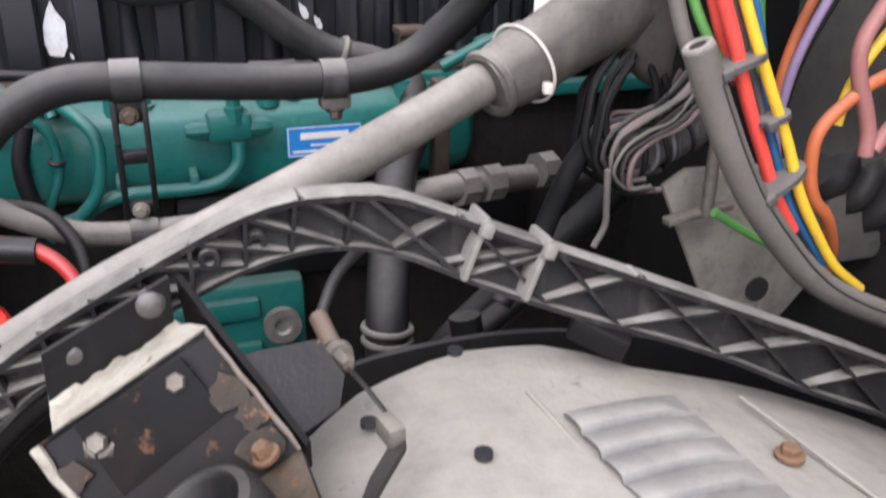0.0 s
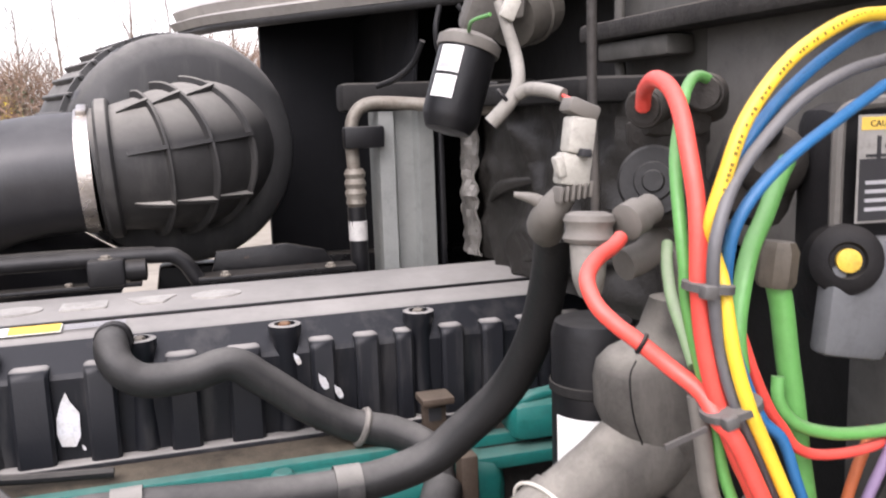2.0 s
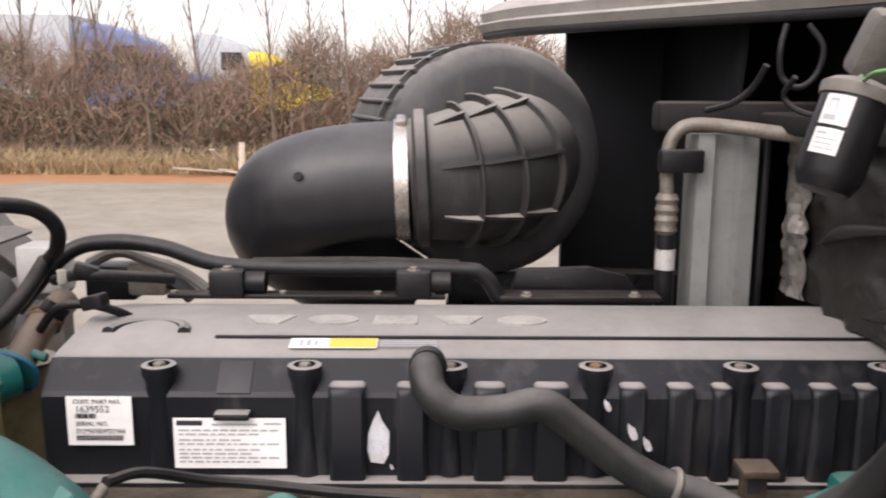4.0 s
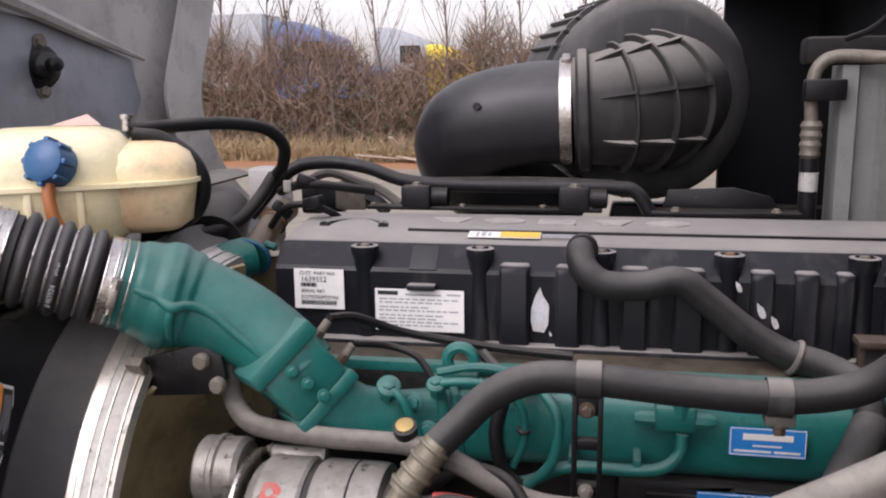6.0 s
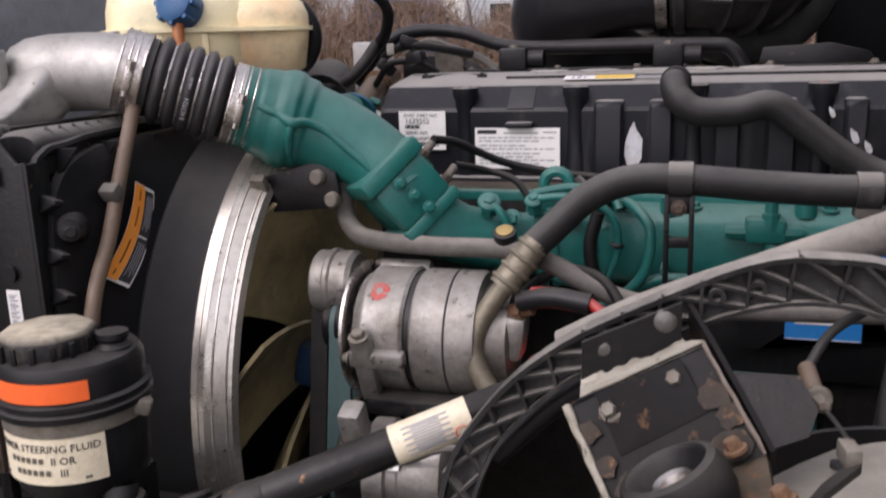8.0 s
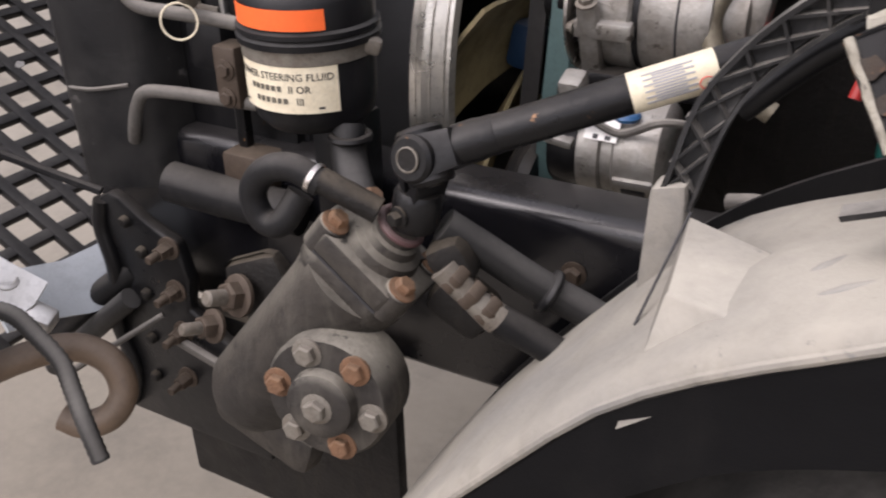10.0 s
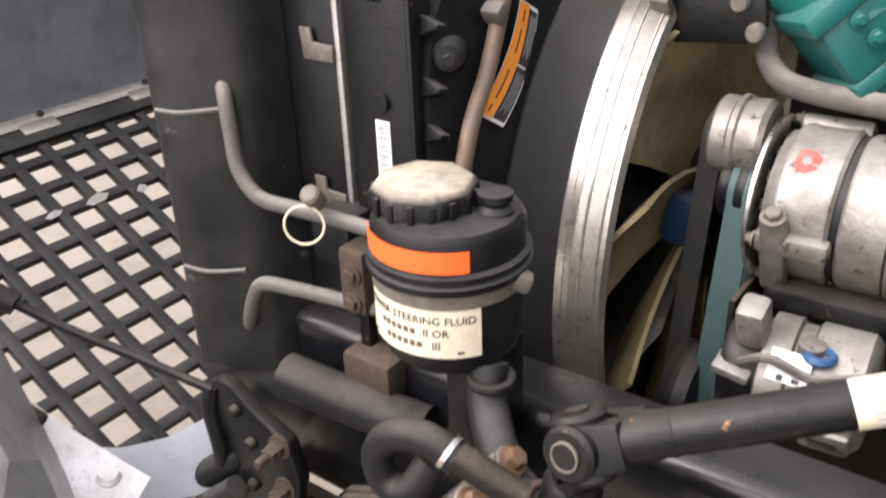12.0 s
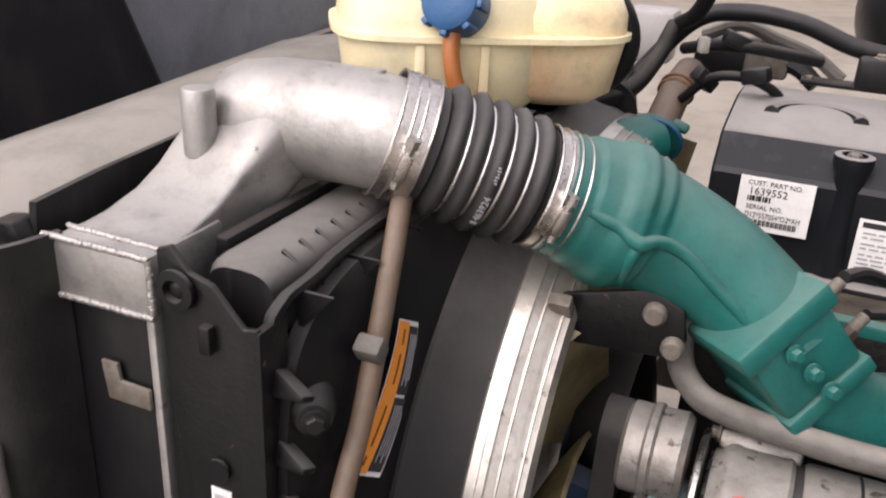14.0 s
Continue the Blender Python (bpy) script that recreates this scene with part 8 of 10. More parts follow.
part("lever", loft([[Vector((x, y - 0.007, z)), Vector((x, y + 0.007, z)), Vector((x, y + 0.007, z + 0.006)), Vector((x, y - 0.007, z + 0.006))] for x, y, z in ((0.246, 0.690, 1.298), (0.222, 0.665, 1.288), (0.205, 0.640, 1.278), (0.190, 0.618, 1.270))]), BLACKP, cbk)

# ---- air cleaner ----
air = thing("air_cleaner", "large round black air cleaner with a ribbed intake boot and elbow", "air cleaner", (0.15, 2.0, 1.45))
part("elbow", tube([(0.060, 1.845, 1.677), (-0.02, 1.845, 1.672), (-0.085, 1.850, 1.660), (-0.135, 1.875, 1.635), (-0.148, 1.92, 1.590), (-0.115, 1.965, 1.545), (-0.05, 2.0, 1.50), (0.03, 2.03, 1.44)], 0.092, 36), paint("smooth_black_plastic", (0.013, 0.013, 0.015), 0.40, dust=0.40, dust_color=(0.16, 0.155, 0.15), bump=0.06), air, "smooth black plastic elbow", angle=60)
ck = part("clamp", band(place((1, 0.02, 0.03), (0.052, 1.845, 1.677)), 0.094, 0.020, 0.0015, 44), CHROME, air)
part("screw", box((0.016, 0.030, 0.014), pose(0.052, 1.815, 1.768, 20, 0, 0), 0.003), CHROME, ck)
path = smooth([(0.062, 1.845, 1.677), (0.100, 1.848, 1.680), (0.145, 1.860, 1.684), (0.185, 1.885, 1.690), (0.212, 1.925, 1.695), (0.225, 1.97, 1.70)], 6)
RAD = [0.094, 0.098, 0.107, 0.116, 0.122, 0.125]
part("boot", tube(path, RAD, 44, 1), BOOT, air, "dusty ribbed rubber boot", angle=60)
part("collar", lathe([(0.094, -0.012), (0.104, -0.011), (0.108, -0.007), (0.108, 0.007), (0.104, 0.011), (0.094, 0.012)], place((1, 0.03, 0.05), (0.082, 1.8455, 1.679)), 48), BOOT, air)


def boot_at(i):
    d = (path[i + 1] - path[i - 1]).normalized()
    return place(d, path[i], (0, 0, 1)), float(np.interp(i / (len(path) - 1) * 5, range(6), RAD))


for i, h in ((11, 0.011), (16, 0.012), (21, 0.010)):
    mm, r = boot_at(i)
    part("rib", lathe([(r - 0.01, -0.005), (r + h - 0.002, -0.0025), (r + h, 0.0), (r + h - 0.002, 0.0025), (r - 0.01, 0.005)], mm, 52), BOOT, air)
for a in (28, 74, 120, -20):
    for i0, i1 in ((6, 11), (11, 16), (16, 21)):
        rows = []
        for i in range(i0, i1 + 1):
            mm, r = boot_at(i)
            g = (i - i0) / (i1 - i0)
            rows.append([mm @ (Matrix.Rotation(radians(a), 4, "Z") @ Vector((r + k, 0, 0))) for k in (-0.01, 0.002 + 0.010 * g)])
        part("long_rib", sheet(rows, 0.006), BOOT, air)
CA = Vector((-0.30, 1, 0.0)).normalized()
cm = place(CA, (0.208, 1.905, 1.700))
part("lid", lathe([(0.110, -0.012), (0.148, -0.008), (0.180, 0.006), (0.190, 0.022), (0.190, 0.05), (0.182, 0.055)], cm, 64), paint("dusty_black_lid", (0.034, 0.034, 0.034), 0.55, dust=1.0, dust_color=(0.32, 0.305, 0.28), stain=0.3, scale=5, bump=0.15, spec=0.3), air, "dusty black lid")
CANM = paint("dusty_canister", (0.030, 0.030, 0.030), 0.55, dust=1.0, dust_color=(0.34, 0.325, 0.30), stain=0.4, scale=6, bump=0.15, spec=0.3)
# Added black sheet for the dark below the canister; it blocks ground bounce.
part("shelf", slab([(0.105, 1.30), (0.135, 1.478), (0.40, 1.478), (0.75, 1.47), (0.75, 1.25)], Matrix.Translation((0, 2.14, 0)) @ pose(0, 0, 0, 90, 0, 0), 0.05, 0.006), BLACKP, air, "added black sheet in the dark gap under the canister")
part("canister", lathe([(0.178, 0.045), (0.186, 0.06), (0.186, 0.34), (0.15, 0.36)], cm, 64), CANM, air)
part("hoop", lathe([(0.180, 0.085), (0.196, 0.087), (0.196, 0.097), (0.180, 0.099)], cm, 64, cap=False), CANM, air)
for k in range(36):
    q = cm @ Matrix.Rotation(k * math.pi / 18, 4, "Z")
    part("wall_rib", box((0.014, 0.007, 0.24), q @ Matrix.Translation((0.189, 0, 0.19)), 0.002), CANM, air)
    if k % 3 == 0:
        part("latch", box((0.016, 0.020, 0.05), q @ Matrix.Translation((0.182, 0, 0.045)), 0.003), BLACK, air)
part("elbow_mark", lathe([(0.007, 0), (0.006, 0.003), (0.0, 0.003)], place((0, -1, 0.15), (-0.098, 1.759, 1.690)), 14), BLACK, air)

CABX = paint("grimy_dark_sheet_metal", (0.030, 0.027, 0.024), 0.7, dust=0.7, dust_color=(0.15, 0.132, 0.11), stain=0.8, stain_color=(0.012, 0.011, 0.010), scale=16, bump=0.4, spec=0.25)
# ---- cab front: firewall, cowl, brackets ----
cab = thing("truck_cab", "grimy grey truck cab firewall with an overhanging cowl", "cab", (1.0, 1.5, 0.8))
part("firewall", span((0.80, 0.30, 0.85), (0.86, 2.65, 2.30), 0.01), CABD, cab)
WALLP = paint("dusty_grey_cab_panel", (0.115, 0.108, 0.097), 0.6, dust=0.5, dust_color=(0.30, 0.28, 0.25), stain=0.6, stain_color=(0.06, 0.055, 0.048), scale=8)
part("upper_wall", span((0.742, 0.30, 1.60), (0.80, 1.245, 1.935), 0.012), WALLP, cab, "dusty grey pressed panel")
part("upper_wall", span((0.752, 1.25, 1.775), (0.80, 1.46, 1.935), 0.012), CABG, cab)
part("ledge_bar", span((0.700, 0.35, 1.832), (0.748, 1.47, 1.855), 0.006), CABX, cab, "grimy dark cross rail")
part("ledge_lip", span((0.712, 1.27, 1.806), (0.75, 1.44, 1.830), 0.006), CABG, cab)
lip = smooth([(0.20, 2.46, 1.936), (0.262, 2.30, 1.937), (0.37, 2.13, 1.936), (0.50, 1.94, 1.934), (0.62, 1.76, 1.932), (0.70, 1.58, 1.930), (0.74, 1.40, 1.93), (0.755, 1.0, 1.935), (0.755, 0.3, 1.94)], 4)
part("cowl", sheet([[p for p in lip], [p + Vector((-0.012, 0, 0.016)) for p in lip], [p + Vector((0.004, 0, 0.022)) for p in lip], [p + Vector((-0.004, 0, 0.040)) for p in lip], [p + Vector((0.03, 0, 0.062)) for p in lip], [p + Vector((0.14, 0.0, 0.095)) for p in lip], [Vector((1.3, p.y, 2.15)) for p in lip]], 0.010), paint("grey_cowl_paint", (0.26, 0.245, 0.225), 0.5, dust=0.6, dust_color=(0.42, 0.40, 0.37), stain=0.5, scale=5), cab, angle=60)
part("cowl_seal", tube([p + Vector((0.012, 0, -0.006)) for p in lip[::2]], 0.010, 10, 2), RUBBER, cab, "dusty rubber cowl seal", angle=60)
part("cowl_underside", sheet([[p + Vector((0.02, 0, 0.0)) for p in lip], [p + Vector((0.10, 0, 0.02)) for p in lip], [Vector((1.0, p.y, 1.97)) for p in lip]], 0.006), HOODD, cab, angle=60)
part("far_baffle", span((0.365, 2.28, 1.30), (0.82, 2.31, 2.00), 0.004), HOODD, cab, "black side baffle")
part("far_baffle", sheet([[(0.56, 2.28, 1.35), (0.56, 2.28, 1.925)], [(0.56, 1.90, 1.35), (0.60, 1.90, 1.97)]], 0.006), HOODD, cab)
# Unseen cab body and windscreen, added to block sky light from the rear.
part("body", loft([[Vector((x0, y0, z)), Vector((x0, y1, z)), Vector((x1, y1, z)), Vector((x1, y0, z))] for z, x0, x1, y0, y1 in ((0.85, 0.875, 2.7, 0.30, 2.65), (2.16, 1.305, 2.7, 0.30, 2.65), (2.20, 1.31, 2.7, 0.31, 2.64), (2.95, 1.62, 2.7, 0.37, 2.58), (3.12, 1.80, 2.7, 0.45, 2.50))]), paint("unseen_cab_silver", (0.42, 0.42, 0.41), 0.35, dust=0.3, stain=0.3, scale=3), cab, "unseen grey cab body added to block sky light")
part("windscreen", sheet([[Vector((1.325, y, 2.24)), Vector((1.585, 0.03 * (1.47 - y) + y, 2.90))] for y in (0.42, 1.0, 1.47, 2.0, 2.53)], 0.008), GLASS, cab, "dark windscreen of the unseen added cab body")
part("hinge_post", tube([(0.742, 1.43, 2.0), (0.738, 1.425, 1.90), (0.735, 1.42, 1.80), (0.74, 1.40, 1.745), (0.76, 1.33, 1.70), (0.78, 1.2, 1.675), (0.79, 1.05, 1.66)], 0.007, 12), CABG, cab)
part("channel", loft([[Vector((0.495 + u, 1.80 + w, z)) for u, w in ((0, 0.05), (0.006, 0.0), (0.030, -0.004), (0.036, 0.012), (0.066, 0.012), (0.072, -0.004), (0.098, 0.0), (0.106, 0.05))] for z in (1.35, 1.752)]),
          paint("pale_grey_green_bracket", (0.17, 0.178, 0.168), 0.5, dust=0.4, stain=0.4, scale=9), cab, "pale grey pressed channel")
part("channel_edge", span((0.602, 1.80, 1.35), (0.612, 1.84, 1.75), 0.003), BLACK, cab)
part("panel_edge", span((0.45, 1.84, 1.752), (0.80, 1.90, 1.80), 0.01), CABD, cab)
part("ledge", span((0.60, 1.26, 1.755), (0.80, 1.84, 1.785), 0.01), CABD, cab)
pad = thing("insulation_pad", "crinkled dark foil insulation pad on the firewall", "insulation", (0.64, 1.55, 1.35))
rows = []
for j in range(46):
    row = []
    for i in range(64):
        y, z = 1.20 + i * 0.0100, 1.515 + j * 0.0056
        q = Vector((y * 7, z * 7, 2.0))
        fan = math.atan2(z - 1.36, y - 1.08) * 9 + 2.2 * noise.noise(q) + 0.8 * noise.noise(q * 2.6)
        fold = 0.016 * (1 - abs(math.sin(fan))) ** 1.5 + 0.016 * abs(noise.noise(q * 1.3)) + 0.005 * abs(noise.noise(q * 6.0))
        row.append(Vector((0.690 - 0.03 * math.sin((y - 1.2) * 4.8) - fold, y, z)))
    rows.append(row)
part("quilt", sheet(rows, 0.008), FOIL, pad, angle=50)

SILVER = paint("crinkled_silver_foil", (0.30, 0.285, 0.26), 0.35, metal=0.6, dust=0.3, stain=0.7, stain_color=(0.10, 0.09, 0.08), scale=40, bump=1.0, grain=90)
rows = []
for j in range(30):
    row = []
    for i in range(9):
        y, z = 1.72 + i * 0.010, 1.515 + j * 0.0082
        q = Vector((y * 30, z * 30, 5.0))
        row.append(Vector((0.640 - 0.016 * abs(noise.noise(q)) - 0.008 * abs(noise.noise(q * 2.3)) + 0.002 * abs(i - 4), y, z)))
    rows.append(row)
part("foil_edge", sheet(rows, 0.003), SILVER, pad, "crinkled silver foil edge", angle=20)
for a, b, c, r in (((0.660, 1.62, 1.52), (0.640, 1.46, 1.56), (0.650, 1.32, 1.60), 0.010), ((0.660, 1.54, 1.515), (0.640, 1.42, 1.545), (0.655, 1.28, 1.575), 0.012), ((0.650, 1.70, 1.60), (0.632, 1.58, 1.64), (0.650, 1.46, 1.66), 0.010)):
    part("fold", tube([a, b, c], [0.003, r, 0.003], 10), FOIL, pad)

acl = thing("refrigerant_line", "steel refrigerant line with crimped hose end and white tag", "pipe", (0.46, 1.8, 1.4))
part("pipe", tube([(0.457, 1.80, 1.66), (0.455, 1.80, 1.715), (0.462, 1.80, 1.748), (0.485, 1.80, 1.765), (0.53, 1.79, 1.765), (0.60, 1.74, 1.757), (0.66, 1.66, 1.75)], 0.0108, 14), STEEL, acl)
part("crimp", lathe([(0.013, 0.0), (0.017, 0.006), (0.015, 0.014), (0.018, 0.022), (0.015, 0.030), (0.018, 0.038), (0.015, 0.046), (0.018, 0.054), (0.014, 0.062)], Matrix.Translation((0.458, 1.80, 1.60)), 18), STEEL, acl)
part("hose", tube([(0.458, 1.80, 1.60), (0.459, 1.80, 1.54), (0.46, 1.80, 1.46), (0.46, 1.80, 1.36)], 0.015, 14), BLACK, acl)
part("tag", lathe([(0.0156, 0), (0.0156, 0.032)], Matrix.Translation((0.459, 1.80, 1.545)), 14), paint("dirty_white_tag", (0.42, 0.41, 0.39), 0.6, stain=0.7, scale=40), acl)
part("clamp", span((0.44, 1.775, 1.695), (0.505, 1.80, 1.730), 0.004), BLACK, acl)

# ---- receiver canister with label ----
rec = thing("filter_canister", "black cylindrical filter canister with white labels under the cowl", "canister", (0.46, 1.24, 1.72))
RA = Vector((0.34, 0.10, 1)).normalized()
rmx = place(RA, (0.444, 1.225, 1.742)) @ Matrix.Diagonal((0.74, 0.74, 0.84, 1))
part("body", lathe([(0.020, -0.012), (0.030, -0.010), (0.036, 0.0), (0.039, 0.008), (0.039, 0.088), (0.036, 0.090)], rmx, 32), BLACK, rec)
part("top", lathe([(0.042, 0.086), (0.043, 0.090), (0.043, 0.098), (0.034, 0.104), (0.020, 0.108)], rmx, 32), LOOM, rec)
lb = bmesh.new()
for z0, z1 in ((0.022, 0.048), (0.052, 0.083)):
    rows = [[rmx @ Vector((0.0395 * math.cos(radians(a)), 0.0395 * math.sin(radians(a)), z)) for a in range(2, 52, 6)] for z in (z0, z1)]
    sheet(rows, 0.0006, lb)
lab = part("label", lb, paint("soiled_white_label", (0.62, 0.61, 0.58), 0.5, stain=0.3, scale=40), rec)
lb = bmesh.new()
for z0, z1, a0, a1 in ((0.056, 0.062, 8, 30), (0.066, 0.079, 12, 15), (0.066, 0.079, 24, 27), (0.076, 0.079, 12, 27), (0.026, 0.028, 8, 44), (0.031, 0.033, 8, 40), (0.036, 0.038, 8, 44), (0.041, 0.044, 8, 26)):
    sheet([[rmx @ Vector((0.0403 * math.cos(radians(a)), 0.0403 * math.sin(radians(a)), z)) for a in (a0, (a0 + a1) / 2, a1)] for z in (z0, z1)], 0.0004, lb)
part("print", lb, INKG, lab)
MOTM = paint("dusty_tan_motor", (0.060, 0.054, 0.044), 0.65, dust=0.6, dust_color=(0.20, 0.185, 0.155), stain=0.6, scale=20, bump=0.2)
part("motor_cap", lathe([(0.020, -0.03), (0.040, -0.026), (0.043, -0.018), (0.043, 0.012), (0.046, 0.014), (0.046, 0.020), (0.041, 0.022), (0.041, 0.050), (0.034, 0.058), (0.0, 0.060)], place((0.75, 0.5, 0.25), (0.545, 1.285, 1.852)) @ Matrix.Scale(0.78, 4), 32), MOTM, rec, "round dusty wiper motor")
part("gear_plate", slab([(-0.03, -0.035), (0.025, -0.04), (0.045, 0.0), (0.04, 0.035), (0.0, 0.045), (-0.035, 0.02)], place((-0.5, -0.85, 0.1), (0.515, 1.255, 1.862), (0, 0, 1)) @ Matrix.Scale(0.62, 4), 0.010, 0.003), MOTM, rec)
part("bracket", box((0.04, 0.03, 0.06), pose(0.495, 1.255, 1.858, 20, 15, 0), 0.008), PIPE, rec)
loomt = thing("sleeved_wires", "dusty tape-wrapped wires below the cowl", "cable", (0.46, 1.08, 1.73))
PALE = paint("pale_dusty_sleeve", (0.20, 0.188, 0.165), 0.7, dust=0.7, dust_color=(0.36, 0.34, 0.30), stain=0.5, scale=40)
part("sleeve", tube([(0.458, 1.115, 1.845), (0.462, 1.105, 1.820), (0.466, 1.098, 1.797), (0.461, 1.082, 1.776), (0.452, 1.080, 1.760), (0.437, 1.085, 1.743)], [0.0050, 0.0052, 0.0056, 0.0058, 0.0064, 0.0066], 14), PALE, loomt)
part("sleeve", tube([(0.458, 1.075, 1.766), (0.464, 1.065, 1.770), (0.472, 1.045, 1.768), (0.479, 1.032, 1.764)], 0.0056, 14), PALE, loomt)
part("band", torus(place((0.6, -0.3, 0.6), (0.448, 1.082, 1.765)), 0.0068, 0.0018, 18, 6), RUBBERD, loomt)
for k, (dx, dz) in enumerate(((0.0, 0.0), (0.003, -0.003))):
    part("wire", tube([(0.478 + dx, 1.032, 1.764 + dz), (0.484 + dx, 1.018, 1.758 + dz), (0.478 + dx, 1.0, 1.752 + dz)], 0.0016, 8), (W_RED, W_GRY)[k], loomt)
for k, mtl in enumerate((W_RED, W_GRY, W_GRN, RUBBERD)):
    part("wire", tube([(0.458, 1.113, 1.840), (0.462 + 0.006 * k, 1.13, 1.862 - 0.003 * k), (0.470 + 0.008 * k, 1.16, 1.872), (0.50, 1.20, 1.868 - 0.004 * k)], 0.0017, 8), mtl, loomt)
part("wire", tube([(0.455, 1.13, 1.836), (0.452, 1.17, 1.834), (0.462, 1.21, 1.828), (0.470, 1.232, 1.832)], 0.0018, 8), W_GRN, loomt)
part("tab", box((0.014, 0.006, 0.020), pose(0.462, 1.100, 1.838, 0, 25, 0), 0.002), CONN, loomt)

# ---- white connectors and the taped loom ----
con = thing("wire_connector", "stacked off-white wire connectors with a taped loom", "connector", (0.47, 0.99, 1.65))
part("shell", box((0.021, 0.018, 0.027), pose(0.4705, 0.988, 1.734, 0, 8, 0), 0.003), CONN, con)
part("shell", box((0.024, 0.018, 0.024), pose(0.4665, 0.990, 1.709, 0, 8, 0), 0.003), CONN, con)
part("latch", box((0.008, 0.022, 0.006), pose(0.4705, 0.984, 1.7215, 0, 8, 0), 0.001), INK, con)
part("latch", box((0.007, 0.010, 0.016), pose(0.453, 0.984, 1.712, 0, -14, 0), 0.002), CONN, con)
part("shroud", box((0.026, 0.020, 0.012), pose(0.473, 0.990, 1.753, 0, 22, 0), 0.003), LOOM, con)
for k in range(6):
    part("pin", box((0.0026, 0.016, 0.012), pose(0.4535 + 0.0048 * k, 0.988, 1.691 + 0.0006 * k, 0, 8, 0), 0.001), LOOM, con)
part("tape", tube([(0.462, 0.995, 1.690), (0.455, 1.005, 1.676), (0.459, 1.025, 1.664), (0.467, 1.040, 1.656)], [0.010, 0.0125, 0.015, 0.014], 14), LOOM, con)
part("tape", tube([(0.455, 1.010, 1.679), (0.444, 1.012, 1.686), (0.430, 1.018, 1.690)], [0.007, 0.0048, 0.0022], 10), LOOM, con)
part("trunk", tube([(0.538, 1.10, 1.98), (0.535, 1.095, 1.86), (0.530, 1.085, 1.76), (0.515, 1.05, 1.69), (0.495, 1.01, 1.65)], 0.0045, 12), CABX, con)

# ---- valves on the firewall ----
val = thing("brake_valve", "dark cast valve block with a round black disc cap", "valve", (0.52, 0.95, 1.62))
part("body", lathe([(0.020, -0.05), (0.029, -0.044), (0.031, -0.02), (0.027, -0.014), (0.027, 0.008), (0.030, 0.012), (0.030, 0.026), (0.022, 0.032)], place((0.05, 0.1, 1), (0.530, 0.962, 1.715)), 28), CABX, val)
part("port_block", box((0.05, 0.05, 0.034), pose(0.528, 0.955, 1.748, 0, 0, -15), 0.010), CABX, val)
dm = place((-0.55, -0.80, 0.12), (0.503, 0.935, 1.702))
part("disc", lathe([(0.010, -0.02), (0.022, -0.014), (0.0255, -0.009), (0.0255, 0.0), (0.0235, 0.0025), (0.014, 0.0025), (0.013, 0.005), (0.008, 0.005), (0.007, 0.008), (0.0, 0.008)], dm, 32), RUBBER, val)
part("fitting", tube([(0.515, 0.95, 1.750), (0.50, 0.93, 1.757), (0.483, 0.915, 1.753)], [0.013, 0.013, 0.011], 18), CABX, val)
part("fitting", tube([(0.55, 0.94, 1.752), (0.54, 0.925, 1.762), (0.525, 0.91, 1.762)], [0.013, 0.013, 0.011], 18), CABX, val)
for c, d in (((0.486, 0.918, 1.753), (-0.7, -0.7, -0.1)), ((0.529, 0.914, 1.762), (-0.6, -0.8, 0.0))):
    for k in range(3):
        part("rib", torus(place(d, Vector(c) - Vector(d).normalized() * 0.006 * k), 0.0115, 0.0022, 20, 6), CABX, val)
part("elbow", tube([(0.53, 0.97, 1.655), (0.51, 0.96, 1.645), (0.49, 0.955, 1.64)], 0.012, 14), LOOM, val)
part("fitting", tube([(0.452, 0.934, 1.668), (0.450, 0.930, 1.652), (0.449, 0.928, 1.640), (0.452, 0.932, 1.628)], [0.0135, 0.0125, 0.0115, 0.0085], 18), PALE, val, "off-white pipe end")
part("collar", lathe([(0.012, 0.012), (0.0165, 0.013), (0.0185, 0.016), (0.0165, 0.020), (0.0160, 0.024), (0.0180, 0.028), (0.0165, 0.032), (0.012, 0.034)], place((0.05, 0.05, 1), (0.451, 0.932, 1.650)), 26), LOOM, val)
part("union", lathe([(0.009, 0.0), (0.013, 0.002), (0.013, 0.016), (0.011, 0.018), (0.011, 0.03)], place((0.7, 0.3, 0.2), (0.472, 0.920, 1.676)), 18), LOOM, val)
part("tee", box((0.035, 0.03, 0.07), pose(0.545, 0.955, 1.62, 0, -10, 0), 0.008), LOOM, val)
part("body", box((0.060, 0.05, 0.075), pose(0.600, 0.955, 1.700, 0, 20, -10), 0.018), CABX, val)
part("dome", lathe([(0.0, -0.03), (0.024, -0.03), (0.026, -0.01), (0.024, 0.010), (0.016, 0.020), (0.0, 0.023)], place((-0.5, -0.8, 0.3), (0.592, 0.925, 1.712)), 26), CABX, val)
part("knob", lathe([(0.014, 0), (0.014, 0.014), (0.009, 0.020)], place((-0.4, -0.7, 0.4), (0.575, 0.915, 1.735)), 16), CABD, val)

can = thing("dryer_canister", "black canister with a white label below the valve", "canister", (0.488, 1.0, 1.42))
part("body", lathe([(0.030, 1.43), (0.034, 1.44), (0.034, 1.575), (0.031, 1.585), (0.022, 1.588)], Matrix.Translation((0.495, 1.015, 0)), 28), BLACK, can)
part("band", lathe([(0.0348, 1.528), (0.0360, 1.529), (0.0360, 1.536), (0.0348, 1.537)], Matrix.Translation((0.495, 1.015, 0)), 28, cap=False), CABD, can)
